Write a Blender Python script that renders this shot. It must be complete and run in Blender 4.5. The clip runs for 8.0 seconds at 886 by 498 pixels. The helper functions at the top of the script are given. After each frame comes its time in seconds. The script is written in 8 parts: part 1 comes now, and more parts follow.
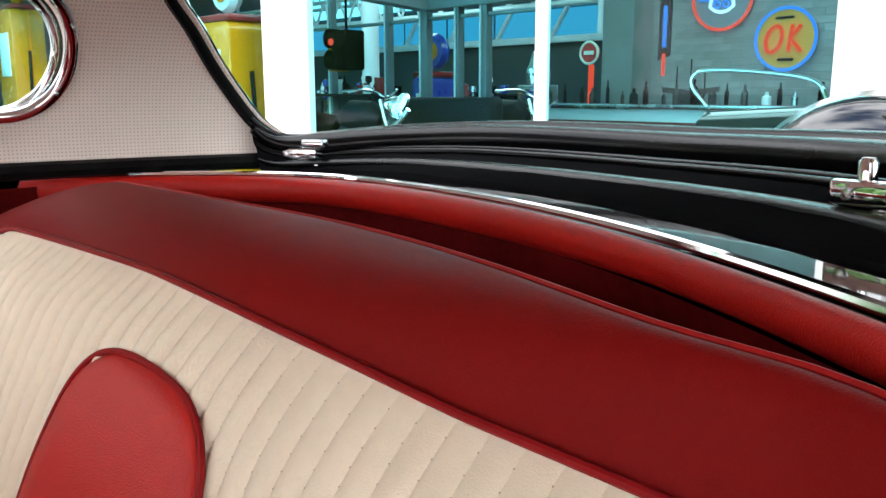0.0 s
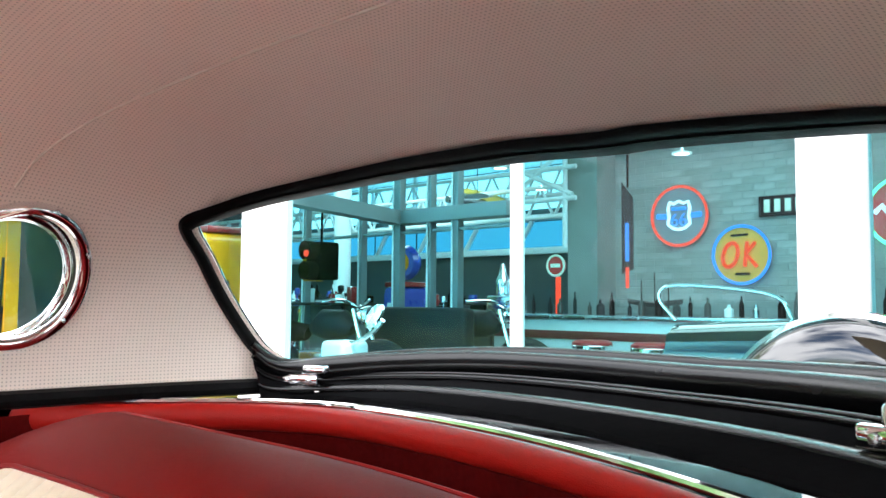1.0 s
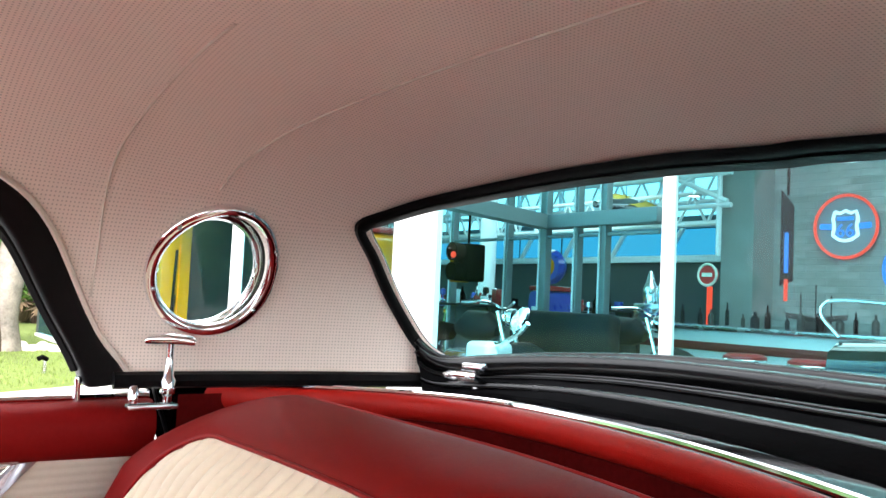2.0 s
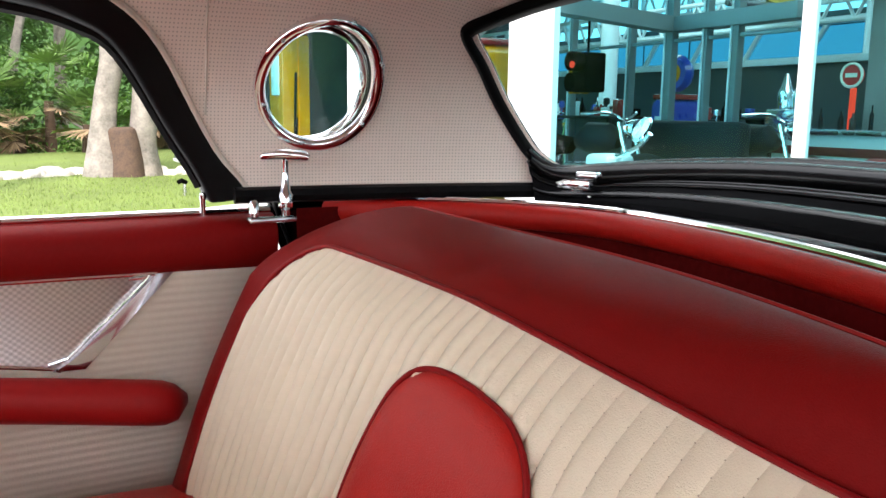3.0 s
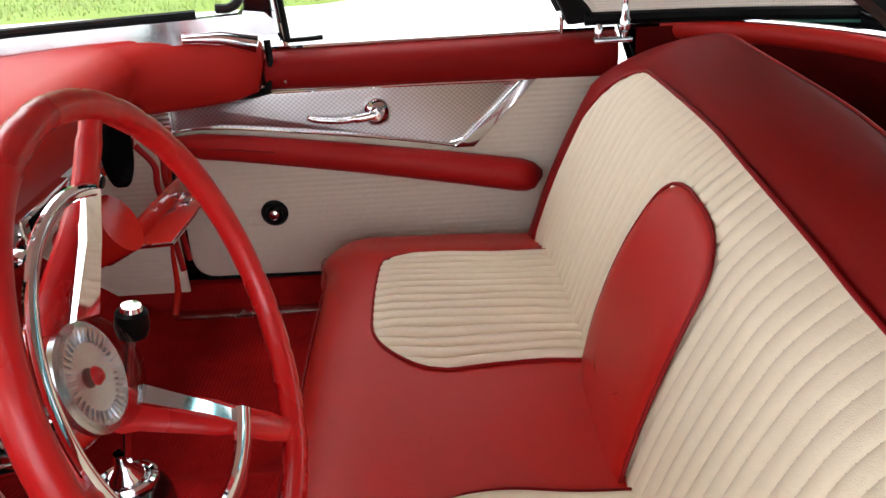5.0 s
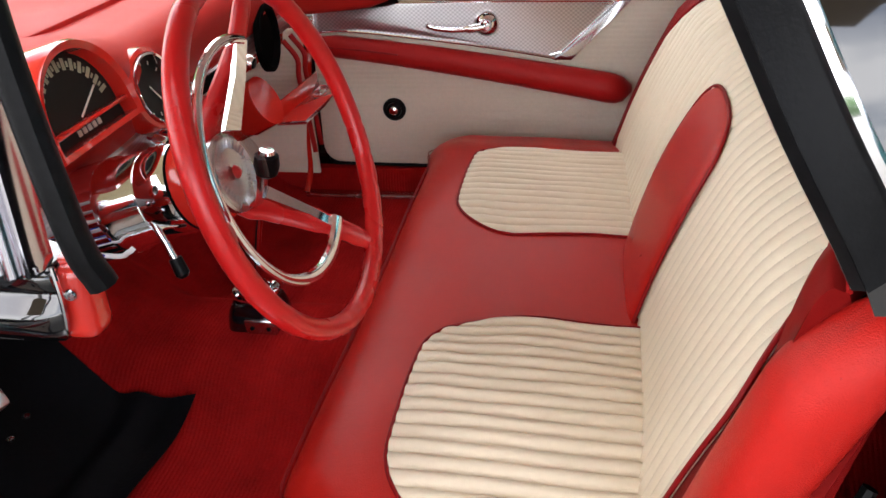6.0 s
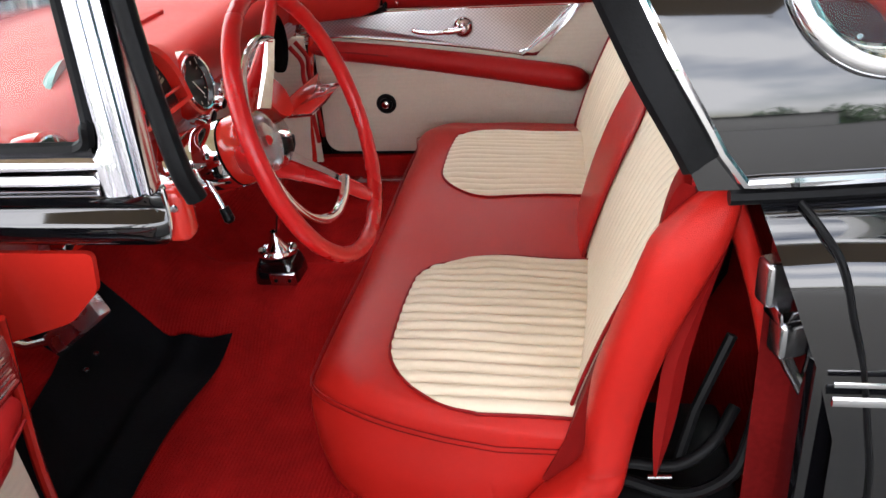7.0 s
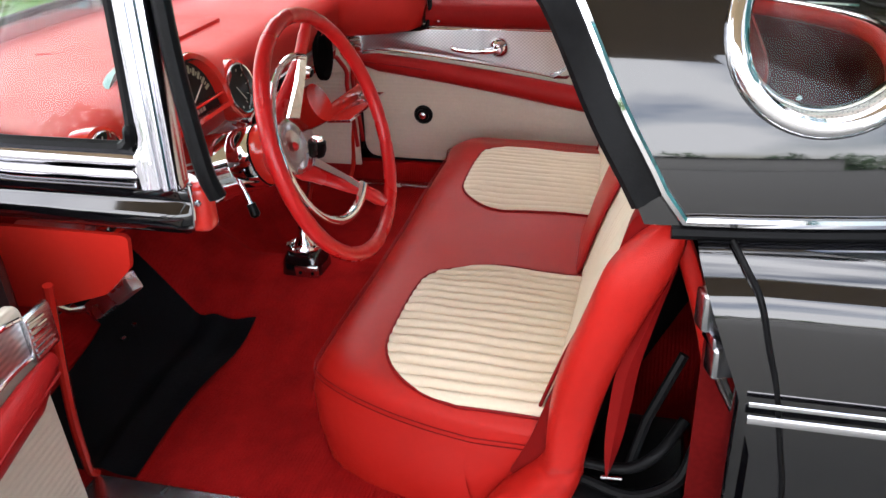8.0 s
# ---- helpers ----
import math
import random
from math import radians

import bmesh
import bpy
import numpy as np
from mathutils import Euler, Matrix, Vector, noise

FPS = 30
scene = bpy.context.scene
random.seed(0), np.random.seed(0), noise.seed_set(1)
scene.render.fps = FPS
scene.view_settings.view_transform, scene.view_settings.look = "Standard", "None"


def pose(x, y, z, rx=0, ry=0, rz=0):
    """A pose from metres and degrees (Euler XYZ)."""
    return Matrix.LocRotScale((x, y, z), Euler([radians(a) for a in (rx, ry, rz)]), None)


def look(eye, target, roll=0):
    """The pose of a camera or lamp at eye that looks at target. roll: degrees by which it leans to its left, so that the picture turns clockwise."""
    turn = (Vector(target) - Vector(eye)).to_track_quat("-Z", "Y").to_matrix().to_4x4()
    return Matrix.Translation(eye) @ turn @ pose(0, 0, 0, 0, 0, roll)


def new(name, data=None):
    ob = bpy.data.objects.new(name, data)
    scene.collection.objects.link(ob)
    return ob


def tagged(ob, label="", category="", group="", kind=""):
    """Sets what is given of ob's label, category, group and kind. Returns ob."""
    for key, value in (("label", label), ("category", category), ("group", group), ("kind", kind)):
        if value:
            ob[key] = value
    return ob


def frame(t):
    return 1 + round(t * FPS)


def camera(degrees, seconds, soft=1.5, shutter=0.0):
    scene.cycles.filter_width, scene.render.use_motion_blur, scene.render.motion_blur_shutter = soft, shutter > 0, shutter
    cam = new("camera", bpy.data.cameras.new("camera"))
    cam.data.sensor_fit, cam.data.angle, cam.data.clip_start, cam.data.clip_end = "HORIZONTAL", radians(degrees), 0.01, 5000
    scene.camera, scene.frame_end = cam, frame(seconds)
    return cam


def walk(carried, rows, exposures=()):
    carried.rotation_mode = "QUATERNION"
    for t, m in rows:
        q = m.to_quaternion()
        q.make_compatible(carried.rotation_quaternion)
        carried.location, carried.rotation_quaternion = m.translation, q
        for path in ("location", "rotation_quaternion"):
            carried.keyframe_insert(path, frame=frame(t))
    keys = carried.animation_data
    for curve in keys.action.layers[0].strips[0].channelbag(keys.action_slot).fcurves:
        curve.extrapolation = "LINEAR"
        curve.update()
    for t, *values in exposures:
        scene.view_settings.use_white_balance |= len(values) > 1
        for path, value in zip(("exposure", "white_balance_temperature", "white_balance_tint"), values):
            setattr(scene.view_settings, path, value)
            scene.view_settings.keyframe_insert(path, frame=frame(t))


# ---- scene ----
cam = camera(57.2, 8.0)
PATH = [
    (0, (0.524, 1.018, 1.051), (-0.879, 2.392, 0.675), -0.1),
    (0.5, (0.531, 0.993, 1.068), (-0.816, 2.456, 0.85), -1.1),
    (1, (0.488, 0.976, 1.082), (-0.879, 2.431, 1.208), 0.4),
    (1.2, (0.506, 0.953, 1.084), (-0.874, 2.384, 1.302), 1.2),
    (2.3, (0.513, 0.921, 1.078), (-1.165, 2.008, 1.11), 3.1),
    (2.5, (0.501, 0.922, 1.072), (-1.202, 1.969, 1.007), 2.7),
    (3, (0.5, 0.946, 1.071), (-1.23, 1.892, 0.738), 0.7),
    (3.5, (0.526, 0.922, 1.105), (-1.273, 1.56, 0.507), -1.6),
    (4, (0.579, 0.926, 1.134), (-1.239, 1.199, 0.345), -2.9),
    (4.2, (0.611, 0.928, 1.152), (-1.194, 1.114, 0.31), -1.8),
    (5.3, (0.912, 0.995, 1.253), (-0.876, 0.909, 0.362), -4.4),
    (5.5, (0.961, 1.015, 1.255), (-0.812, 0.861, 0.343), -4.3),
    (6, (1.077, 1.083, 1.245), (-0.627, 0.729, 0.259), -3.7),
    (6.5, (1.219, 1.121, 1.269), (-0.474, 0.73, 0.278), -5.2),
    (7, (1.366, 1.147, 1.298), (-0.353, 0.806, 0.336), -5.4),
    (7.5, (1.42, 1.175, 1.33), (-0.306, 0.874, 0.366), -3.8),
    (8, (1.451, 1.255, 1.357), (-0.246, 0.782, 0.41), -2.9),
]
EXPOSURE = [(0, 1.55, 6500, 14), (0.5, 1.96, 6500, 14), (1, 2.02, 6500, 14), (2.5, 1.72, 6500, 15), (3.0, 1.47, 6500, 15), (4, 1.36, 6500, 14), (5.5, 1.60, 6500, 12), (8, 1.68, 6350, 12)]
walk(cam, [(t, look(eye, target, roll)) for t, eye, target, roll in PATH], EXPOSURE)


# ---- light ----
world = bpy.data.worlds.new("sky")
world.use_nodes = True
scene.world = world
wn, wl = world.node_tree.nodes, world.node_tree.links
wn.clear()
w_out = wn.new("ShaderNodeOutputWorld")
w_bg = wn.new("ShaderNodeBackground")
w_sky = wn.new("ShaderNodeTexSky")
w_sky.sky_type = "NISHITA"
w_sky.sun_disc = False
w_sky.sun_elevation = radians(43)
w_sky.sun_rotation = radians(117)
w_sky.air_density, w_sky.dust_density, w_sky.ozone_density = 1.0, 1.6, 1.0
w_tc = wn.new("ShaderNodeTexCoord")
w_map = wn.new("ShaderNodeMapping")
w_map.inputs["Scale"].default_value = (1.0, 1.0, 2.6)
w_noise = wn.new("ShaderNodeTexNoise")
w_noise.inputs["Scale"].default_value = 2.2
w_noise.inputs["Detail"].default_value = 7.0
w_ramp = wn.new("ShaderNodeValToRGB")
w_ramp.color_ramp.elements[0].position, w_ramp.color_ramp.elements[1].position = 0.35, 0.57
w_mix = wn.new("ShaderNodeMixRGB")
w_mix.inputs[2].default_value = (14.5, 14.7, 15.0, 1)
wl.new(w_tc.outputs["Generated"], w_map.inputs["Vector"])
wl.new(w_map.outputs["Vector"], w_noise.inputs["Vector"])
wl.new(w_noise.outputs["Fac"], w_ramp.inputs["Fac"])
wl.new(w_ramp.outputs["Color"], w_mix.inputs[0])
wl.new(w_sky.outputs["Color"], w_mix.inputs[1])
wl.new(w_mix.outputs["Color"], w_bg.inputs["Color"])
w_bg.inputs["Strength"].default_value = 0.15
wl.new(w_bg.outputs["Background"], w_out.inputs["Surface"])

sun_data = bpy.data.lights.new("sun", "SUN")
sun_data.energy, sun_data.angle, sun_data.color = 2.2, radians(8), (1.0, 0.96, 0.90)
sun = new("sun", sun_data)
sun.matrix_world = look((20, -10, 21), (0, 0, 0))


# ---- mesh helpers ----
def part(name, bm, material, parent=None, label="", smooth=True, sharp=38):
    """Links a bmesh as one mesh object, under a thing or a part where one is given."""
    bmesh.ops.recalc_face_normals(bm, faces=bm.faces)
    if smooth:
        limit = radians(sharp)
        for e in bm.edges:
            e.smooth = len(e.link_faces) != 2 or e.calc_face_angle(0) < limit
        for f in bm.faces:
            f.smooth = True
    me = bpy.data.meshes.new(name)
    bm.to_mesh(me)
    bm.free()
    me.materials.append(material)
    ob = new(name, me)
    ob.parent = parent
    if label:
        ob["label"] = label
    return ob


def empty(name, label, category, at=(0, 0, 0), group="", kind=""):
    ob = new(name)
    ob.location = at
    ob.empty_display_size = 0.05
    return tagged(ob, label, category, group, kind)


def under(ob, parent):
    """Makes ob a part of parent and leaves it where it is."""
    ob.parent = parent
    ob.matrix_parent_inverse = Matrix.Translation(-Vector(parent.location))
    return ob


def loft(rows, closed=False, caps=False, bm=None):
    """A skin over rows of equally many points; closed: each row is a ring."""
    bm = bm or bmesh.new()
    grid = [[bm.verts.new(p) for p in row] for row in rows]
    n = len(grid[0])
    for a, b in zip(grid, grid[1:]):
        for i in range(n if closed else n - 1):
            j = (i + 1) % n
            try:
                bm.faces.new((a[i], a[j], b[j], b[i]))
            except ValueError:
                pass
    if caps:
        for row in (grid[0], grid[-1]):
            try:
                bm.faces.new(row)
            except ValueError:
                pass
    return bm


def box(x0, y0, z0, x1, y1, z1, bevel=0.0, seg=2, bm=None):
    b = bmesh.new()
    bmesh.ops.create_cube(b, size=1)
    for v in b.verts:
        v.co = ((x0 + x1) / 2 + v.co.x * (x1 - x0), (y0 + y1) / 2 + v.co.y * (y1 - y0), (z0 + z1) / 2 + v.co.z * (z1 - z0))
    if bevel:
        bmesh.ops.bevel(b, geom=b.edges[:], offset=bevel, segments=seg, affect="EDGES", profile=0.5)
    return join(bm, b)


def join(bm, other):
    """Adds other to bm and frees it."""
    if bm is None:
        return other
    at = {v: bm.verts.new(v.co) for v in other.verts}
    for f in other.faces:
        try:
            bm.faces.new([at[v] for v in f.verts])
        except ValueError:
            pass
    other.free()
    return bm


def moved(bm, m):
    bmesh.ops.transform(bm, matrix=m, verts=bm.verts)
    return bm


def spin(profile, steps=40, m=None, bm=None):
    """A turned body: (radius, height) pairs round the z axis, moved by m."""
    rows = []
    for r, h in profile:
        rows.append([Vector((r * math.cos(2 * math.pi * i / steps), r * math.sin(2 * math.pi * i / steps), h)) for i in range(steps)])
    if m is not None:
        rows = [[m @ p for p in row] for row in rows]
    b = loft(rows, closed=True)
    return join(bm, b)


def tube(path, r, sides=10, closed=False, flat=1.0, up=None, caps=True, bm=None):
    """A tube along a path; r: a radius, or one for each point; flat: its depth as a share of its width."""
    path = [Vector(p) for p in path]
    n = len(path)
    rows = []
    side = None
    for i, p in enumerate(path):
        if closed:
            d = path[(i + 1) % n] - path[i - 1]
        else:
            d = path[min(i + 1, n - 1)] - path[max(i - 1, 0)]
        d.normalize()
        if up is not None:
            side = d.cross(Vector(up)).normalized()
        elif side is None:
            side = d.orthogonal().normalized()
        else:
            side = (side - d * side.dot(d)).normalized()
        other = side.cross(d)
        rad = r[i] if isinstance(r, (list, tuple)) else r
        rows.append([p + side * (rad * math.cos(2 * math.pi * k / sides)) + other * (rad * flat * math.sin(2 * math.pi * k / sides)) for k in range(sides)])
    if closed:
        rows.append(rows[0])
    b = loft(rows, closed=True, caps=caps and not closed)
    if closed:
        bmesh.ops.remove_doubles(b, verts=b.verts, dist=1e-6)
    return join(bm, b)


def curve(points, steps=8, closed=False):
    """A smooth line through points."""
    pts = [Vector(p) for p in points]
    n = len(pts)
    out = []
    for i in range(n if closed else n - 1):
        p0 = pts[(i - 1) % n] if closed or i > 0 else pts[0] * 2 - pts[1]
        p1, p2 = pts[i], pts[(i + 1) % n]
        p3 = pts[(i + 2) % n] if closed or i + 2 < n else pts[-1] * 2 - pts[-2]
        for k in range(steps):
            t = k / steps
            out.append(0.5 * (2 * p1 + (p2 - p0) * t + (2 * p0 - 5 * p1 + 4 * p2 - p3) * t * t + (3 * p1 - p0 - 3 * p2 + p3) * t ** 3))
    if not closed:
        out.append(pts[-1])
    return out


def rounded(points, radius, seg=6):
    """A closed 2D outline with its corners rounded; radius: one for all, or one for each corner."""
    out = []
    n = len(points)
    for i in range(n):
        p, a, b = Vector(points[i]), Vector(points[i - 1]), Vector(points[(i + 1) % n])
        r = radius[i] if isinstance(radius, (list, tuple)) else radius
        u, w = (a - p).normalized(), (b - p).normalized()
        half = u.angle(w) / 2
        cut = min(r / max(math.tan(half), 1e-4), (a - p).length * 0.49, (b - p).length * 0.49)
        s, e = p + u * cut, p + w * cut
        for k in range(seg + 1):
            t = k / seg
            out.append(s * (1 - t) ** 2 + p * 2 * t * (1 - t) + e * t * t)
    return out


def prism(outline, m, depth, bevel=0.0, bm=None):
    """A plate: a closed 2D outline in the plane of m's x and y, depth thick along its z, with a small round-over on the top edge."""
    def ring(inset, h):
        c = sum((Vector(p) for p in outline), Vector((0, 0))) / len(outline)
        rows = []
        for p in outline:
            v = Vector(p) - c
            L = v.length
            q = c + v * ((L - inset) / L if L > 1e-6 else 1)
            rows.append(m @ Vector((q.x, q.y, h)))
        return rows
    rows = [ring(0, 0), ring(0, depth - bevel)]
    if bevel:
        rows += [ring(bevel * 0.3, depth - bevel * 0.3), ring(bevel, depth)]
    return join(bm, loft(rows, closed=True, caps=True))


def frame_of(origin, x, y):
    """A pose with its own x and y axes."""
    x, y = Vector(x).normalized(), Vector(y).normalized()
    z = x.cross(y).normalized()
    return Matrix((x, y, z)).transposed().to_4x4().copy() if origin is None else Matrix.Translation(origin) @ Matrix((x, y, z)).transposed().to_4x4()


# ---- materials ----
def material(name, colour, rough=0.5, metal=0.0, vary=0.12, scale=8.0, fine=120.0, bump=0.0, bump_scale=300.0, coat=0.0, spread=0.15, island=False, sheen=0.0, spec=0.5, ior=1.5):
    """A surface with two scales of variation in colour and gloss, and a fine relief."""
    m = bpy.data.materials.new(name)
    m.use_nodes = True
    n, l = m.node_tree.nodes, m.node_tree.links
    b = n["Principled BSDF"]
    b.inputs["Metallic"].default_value = metal
    b.inputs["Coat Weight"].default_value = coat
    b.inputs["Coat Roughness"].default_value = 0.03
    b.inputs["Specular IOR Level"].default_value = spec
    b.inputs["IOR"].default_value = ior
    if sheen:
        b.inputs["Sheen Weight"].default_value = sheen
    tc = n.new("ShaderNodeTexCoord")
    big, small = n.new("ShaderNodeTexNoise"), n.new("ShaderNodeTexNoise")
    big.inputs["Scale"].default_value, small.inputs["Scale"].default_value = scale, fine
    big.inputs["Detail"].default_value, small.inputs["Detail"].default_value = 5, 3
    l.new(tc.outputs["Object"], big.inputs["Vector"])
    l.new(tc.outputs["Object"], small.inputs["Vector"])
    add = n.new("ShaderNodeMath")
    add.operation = "MULTIPLY_ADD"
    l.new(small.outputs["Fac"], add.inputs[0])
    add.inputs[1].default_value = 0.5
    l.new(big.outputs["Fac"], add.inputs[2])
    rng = n.new("ShaderNodeMapRange")
    l.new(add.outputs[0], rng.inputs[0])
    rng.inputs[1].default_value, rng.inputs[2].default_value = 0.45, 1.05
    rng.inputs[3].default_value, rng.inputs[4].default_value = 1 - vary, 1 + vary
    mul = n.new("ShaderNodeVectorMath")
    mul.operation = "SCALE"
    mul.inputs[0].default_value = colour
    l.new(rng.outputs[0], mul.inputs["Scale"])
    last = mul
    if island:
        geo = n.new("ShaderNodeNewGeometry")
        r2 = n.new("ShaderNodeMapRange")
        l.new(geo.outputs["Random Per Island"], r2.inputs[0])
        r2.inputs[3].default_value, r2.inputs[4].default_value = 0.6, 1.4
        last = n.new("ShaderNodeVectorMath")
        last.operation = "SCALE"
        l.new(mul.outputs[0], last.inputs[0])
        l.new(r2.outputs[0], last.inputs["Scale"])
    l.new(last.outputs[0], b.inputs["Base Color"])
    rr = n.new("ShaderNodeMapRange")
    l.new(big.outputs["Fac"], rr.inputs[0])
    rr.inputs[1].default_value, rr.inputs[2].default_value = 0.3, 0.7
    rr.inputs[3].default_value, rr.inputs[4].default_value = rough * (1 - spread), min(1, rough * (1 + spread))
    l.new(rr.outputs[0], b.inputs["Roughness"])
    if bump:
        fine_n = n.new("ShaderNodeTexNoise")
        fine_n.inputs["Scale"].default_value = bump_scale
        fine_n.inputs["Detail"].default_value = 4
        l.new(tc.outputs["Object"], fine_n.inputs["Vector"])
        bp = n.new("ShaderNodeBump")
        bp.inputs["Strength"].default_value = bump
        bp.inputs["Distance"].default_value = 0.002
        l.new(fine_n.outputs["Fac"], bp.inputs["Height"])
        l.new(bp.outputs[0], b.inputs["Normal"])
    return m


def glass(name, tint, gloss=0.05, most=0.8):
    """A thin clear pane: tinted passage of light, with a mirror sheen that grows at grazing angles."""
    m = bpy.data.materials.new(name)
    m.use_nodes = True
    n, l = m.node_tree.nodes, m.node_tree.links
    n.clear()
    out = n.new("ShaderNodeOutputMaterial")
    tr, gl, mix, lw = n.new("ShaderNodeBsdfTransparent"), n.new("ShaderNodeBsdfGlossy"), n.new("ShaderNodeMixShader"), n.new("ShaderNodeLayerWeight")
    tr.inputs["Color"].default_value = (*tint, 1)
    gl.inputs["Roughness"].default_value = 0.0
    lw.inputs["Blend"].default_value = 0.5
    pw, sc = n.new("ShaderNodeMath"), n.new("ShaderNodeMath")
    pw.operation, sc.operation = "POWER", "MULTIPLY_ADD"
    pw.inputs[1].default_value = 4.0
    sc.inputs[1].default_value, sc.inputs[2].default_value = most, gloss
    l.new(lw.outputs["Facing"], pw.inputs[0])
    l.new(pw.outputs[0], sc.inputs[0])
    l.new(sc.outputs[0], mix.inputs[0])
    l.new(tr.outputs[0], mix.inputs[1])
    l.new(gl.outputs[0], mix.inputs[2])
    l.new(mix.outputs[0], out.inputs["Surface"])
    return m


def glow(name, colour, strength):
    m = bpy.data.materials.new(name)
    m.use_nodes = True
    n, l = m.node_tree.nodes, m.node_tree.links
    n.clear()
    out, em = n.new("ShaderNodeOutputMaterial"), n.new("ShaderNodeEmission")
    em.inputs["Color"].default_value = (*colour, 1)
    em.inputs["Strength"].default_value = strength
    l.new(em.outputs[0], out.inputs["Surface"])
    return m


def object_tone(m, low, high):
    """Gives each object of the material its own tone."""
    n, l = m.node_tree.nodes, m.node_tree.links
    b = n["Principled BSDF"]
    info, rng_, mul = n.new("ShaderNodeObjectInfo"), n.new("ShaderNodeMapRange"), n.new("ShaderNodeVectorMath")
    mul.operation = "SCALE"
    l.new(info.outputs["Random"], rng_.inputs[0])
    rng_.inputs[3].default_value, rng_.inputs[4].default_value = low, high
    l.new(b.inputs["Base Color"].links[0].from_socket, mul.inputs[0])
    l.new(rng_.outputs[0], mul.inputs["Scale"])
    l.new(mul.outputs[0], b.inputs["Base Color"])
    return m


def dotted(m, pitch, size, dark, depth=0.3):
    """Punched dots in rows over the material, by the mesh's UV in metres."""
    n, l = m.node_tree.nodes, m.node_tree.links
    b = n["Principled BSDF"]
    uv = n.new("ShaderNodeUVMap")
    sc = n.new("ShaderNodeVectorMath")
    sc.operation = "SCALE"
    sc.inputs["Scale"].default_value = 1 / pitch
    l.new(uv.outputs[0], sc.inputs[0])
    fr = n.new("ShaderNodeVectorMath")
    fr.operation = "FRACTION"
    l.new(sc.outputs[0], fr.inputs[0])
    sub = n.new("ShaderNodeVectorMath")
    sub.operation = "DISTANCE"
    l.new(fr.outputs[0], sub.inputs[0])
    sub.inputs[1].default_value = (0.5, 0.5, 0)
    mr = n.new("ShaderNodeMapRange")
    l.new(sub.outputs["Value"], mr.inputs[0])
    mr.inputs[1].default_value, mr.inputs[2].default_value = size * 0.7, size * 1.3
    mr.inputs[3].default_value, mr.inputs[4].default_value = dark, 1.0
    src = b.inputs["Base Color"].links[0].from_socket
    mul = n.new("ShaderNodeVectorMath")
    mul.operation = "SCALE"
    l.new(src, mul.inputs[0])
    l.new(mr.outputs[0], mul.inputs["Scale"])
    l.new(mul.outputs[0], b.inputs["Base Color"])
    bp = n.new("ShaderNodeBump")
    bp.inputs["Strength"].default_value = depth
    bp.inputs["Distance"].default_value = 0.001
    l.new(mr.outputs[0], bp.inputs["Height"])
    if b.inputs["Normal"].links:
        l.new(b.inputs["Normal"].links[0].from_socket, bp.inputs["Normal"])
    l.new(bp.outputs[0], b.inputs["Normal"])
    return m


def ribbed(m, pitch, axis, depth, distance=0.002, second=None, tone=0.0):
    """Fine ribs across one axis of the object's space (and a second, for a checked pattern)."""
    n, l = m.node_tree.nodes, m.node_tree.links
    b = n["Principled BSDF"]
    tc = n.new("ShaderNodeTexCoord")
    sep = n.new("ShaderNodeSeparateXYZ")
    l.new(tc.outputs["Object"], sep.inputs[0])
    heights = []
    for ax, pt in ([(axis, pitch)] + ([second] if second else [])):
        s = n.new("ShaderNodeMath")
        s.operation = "MULTIPLY"
        s.inputs[1].default_value = 2 * math.pi / pt
        l.new(sep.outputs[ax], s.inputs[0])
        w = n.new("ShaderNodeMath")
        w.operation = "SINE"
        l.new(s.outputs[0], w.inputs[0])
        heights.append(w)
    h = heights[0]
    if second:
        h = n.new("ShaderNodeMath")
        h.operation = "MULTIPLY"
        l.new(heights[0].outputs[0], h.inputs[0])
        l.new(heights[1].outputs[0], h.inputs[1])
    if tone:
        mr = n.new("ShaderNodeMapRange")
        l.new(h.outputs[0], mr.inputs[0])
        mr.inputs[1].default_value, mr.inputs[2].default_value = -0.6, 0.6
        mr.inputs[3].default_value, mr.inputs[4].default_value = 1 - tone, 1.0
        mul = n.new("ShaderNodeVectorMath")
        mul.operation = "SCALE"
        l.new(b.inputs["Base Color"].links[0].from_socket, mul.inputs[0])
        l.new(mr.outputs[0], mul.inputs["Scale"])
        l.new(mul.outputs[0], b.inputs["Base Color"])
    bp = n.new("ShaderNodeBump")
    bp.inputs["Strength"].default_value = depth
    bp.inputs["Distance"].default_value = distance
    l.new(h.outputs[0], bp.inputs["Height"])
    if b.inputs["Normal"].links:
        l.new(b.inputs["Normal"].links[0].from_socket, bp.inputs["Normal"])
    l.new(bp.outputs[0], b.inputs["Normal"])
    return m


# two tones of red vinyl: shade darkens this colour, door-side light brightens the next
RED_VINYL_SHADE = material("red vinyl", (0.185, 0.006, 0.0055), 0.46, vary=0.10, bump=0.3, bump_scale=900, scale=5, spread=0.1, ior=1.14)
SEAT_VINYL_LIT = material("lit polished red seat vinyl", (0.43, 0.013, 0.009), 0.34, vary=0.10, bump=0.35, bump_scale=700, scale=6, spread=0.10, ior=1.27)
RED_DARK = material("red vinyl roll", (0.33, 0.010, 0.010), 0.45, vary=0.10, bump=0.25, bump_scale=900, scale=5, ior=1.24)
RED_PAINT = material("red enamel", (0.55, 0.022, 0.014), 0.16, vary=0.05, scale=3, coat=0.6, spread=0.2)
RED_PAD = material("red padded dash vinyl", (0.40, 0.016, 0.012), 0.48, vary=0.06, bump=0.2, bump_scale=700, scale=4, ior=1.25)
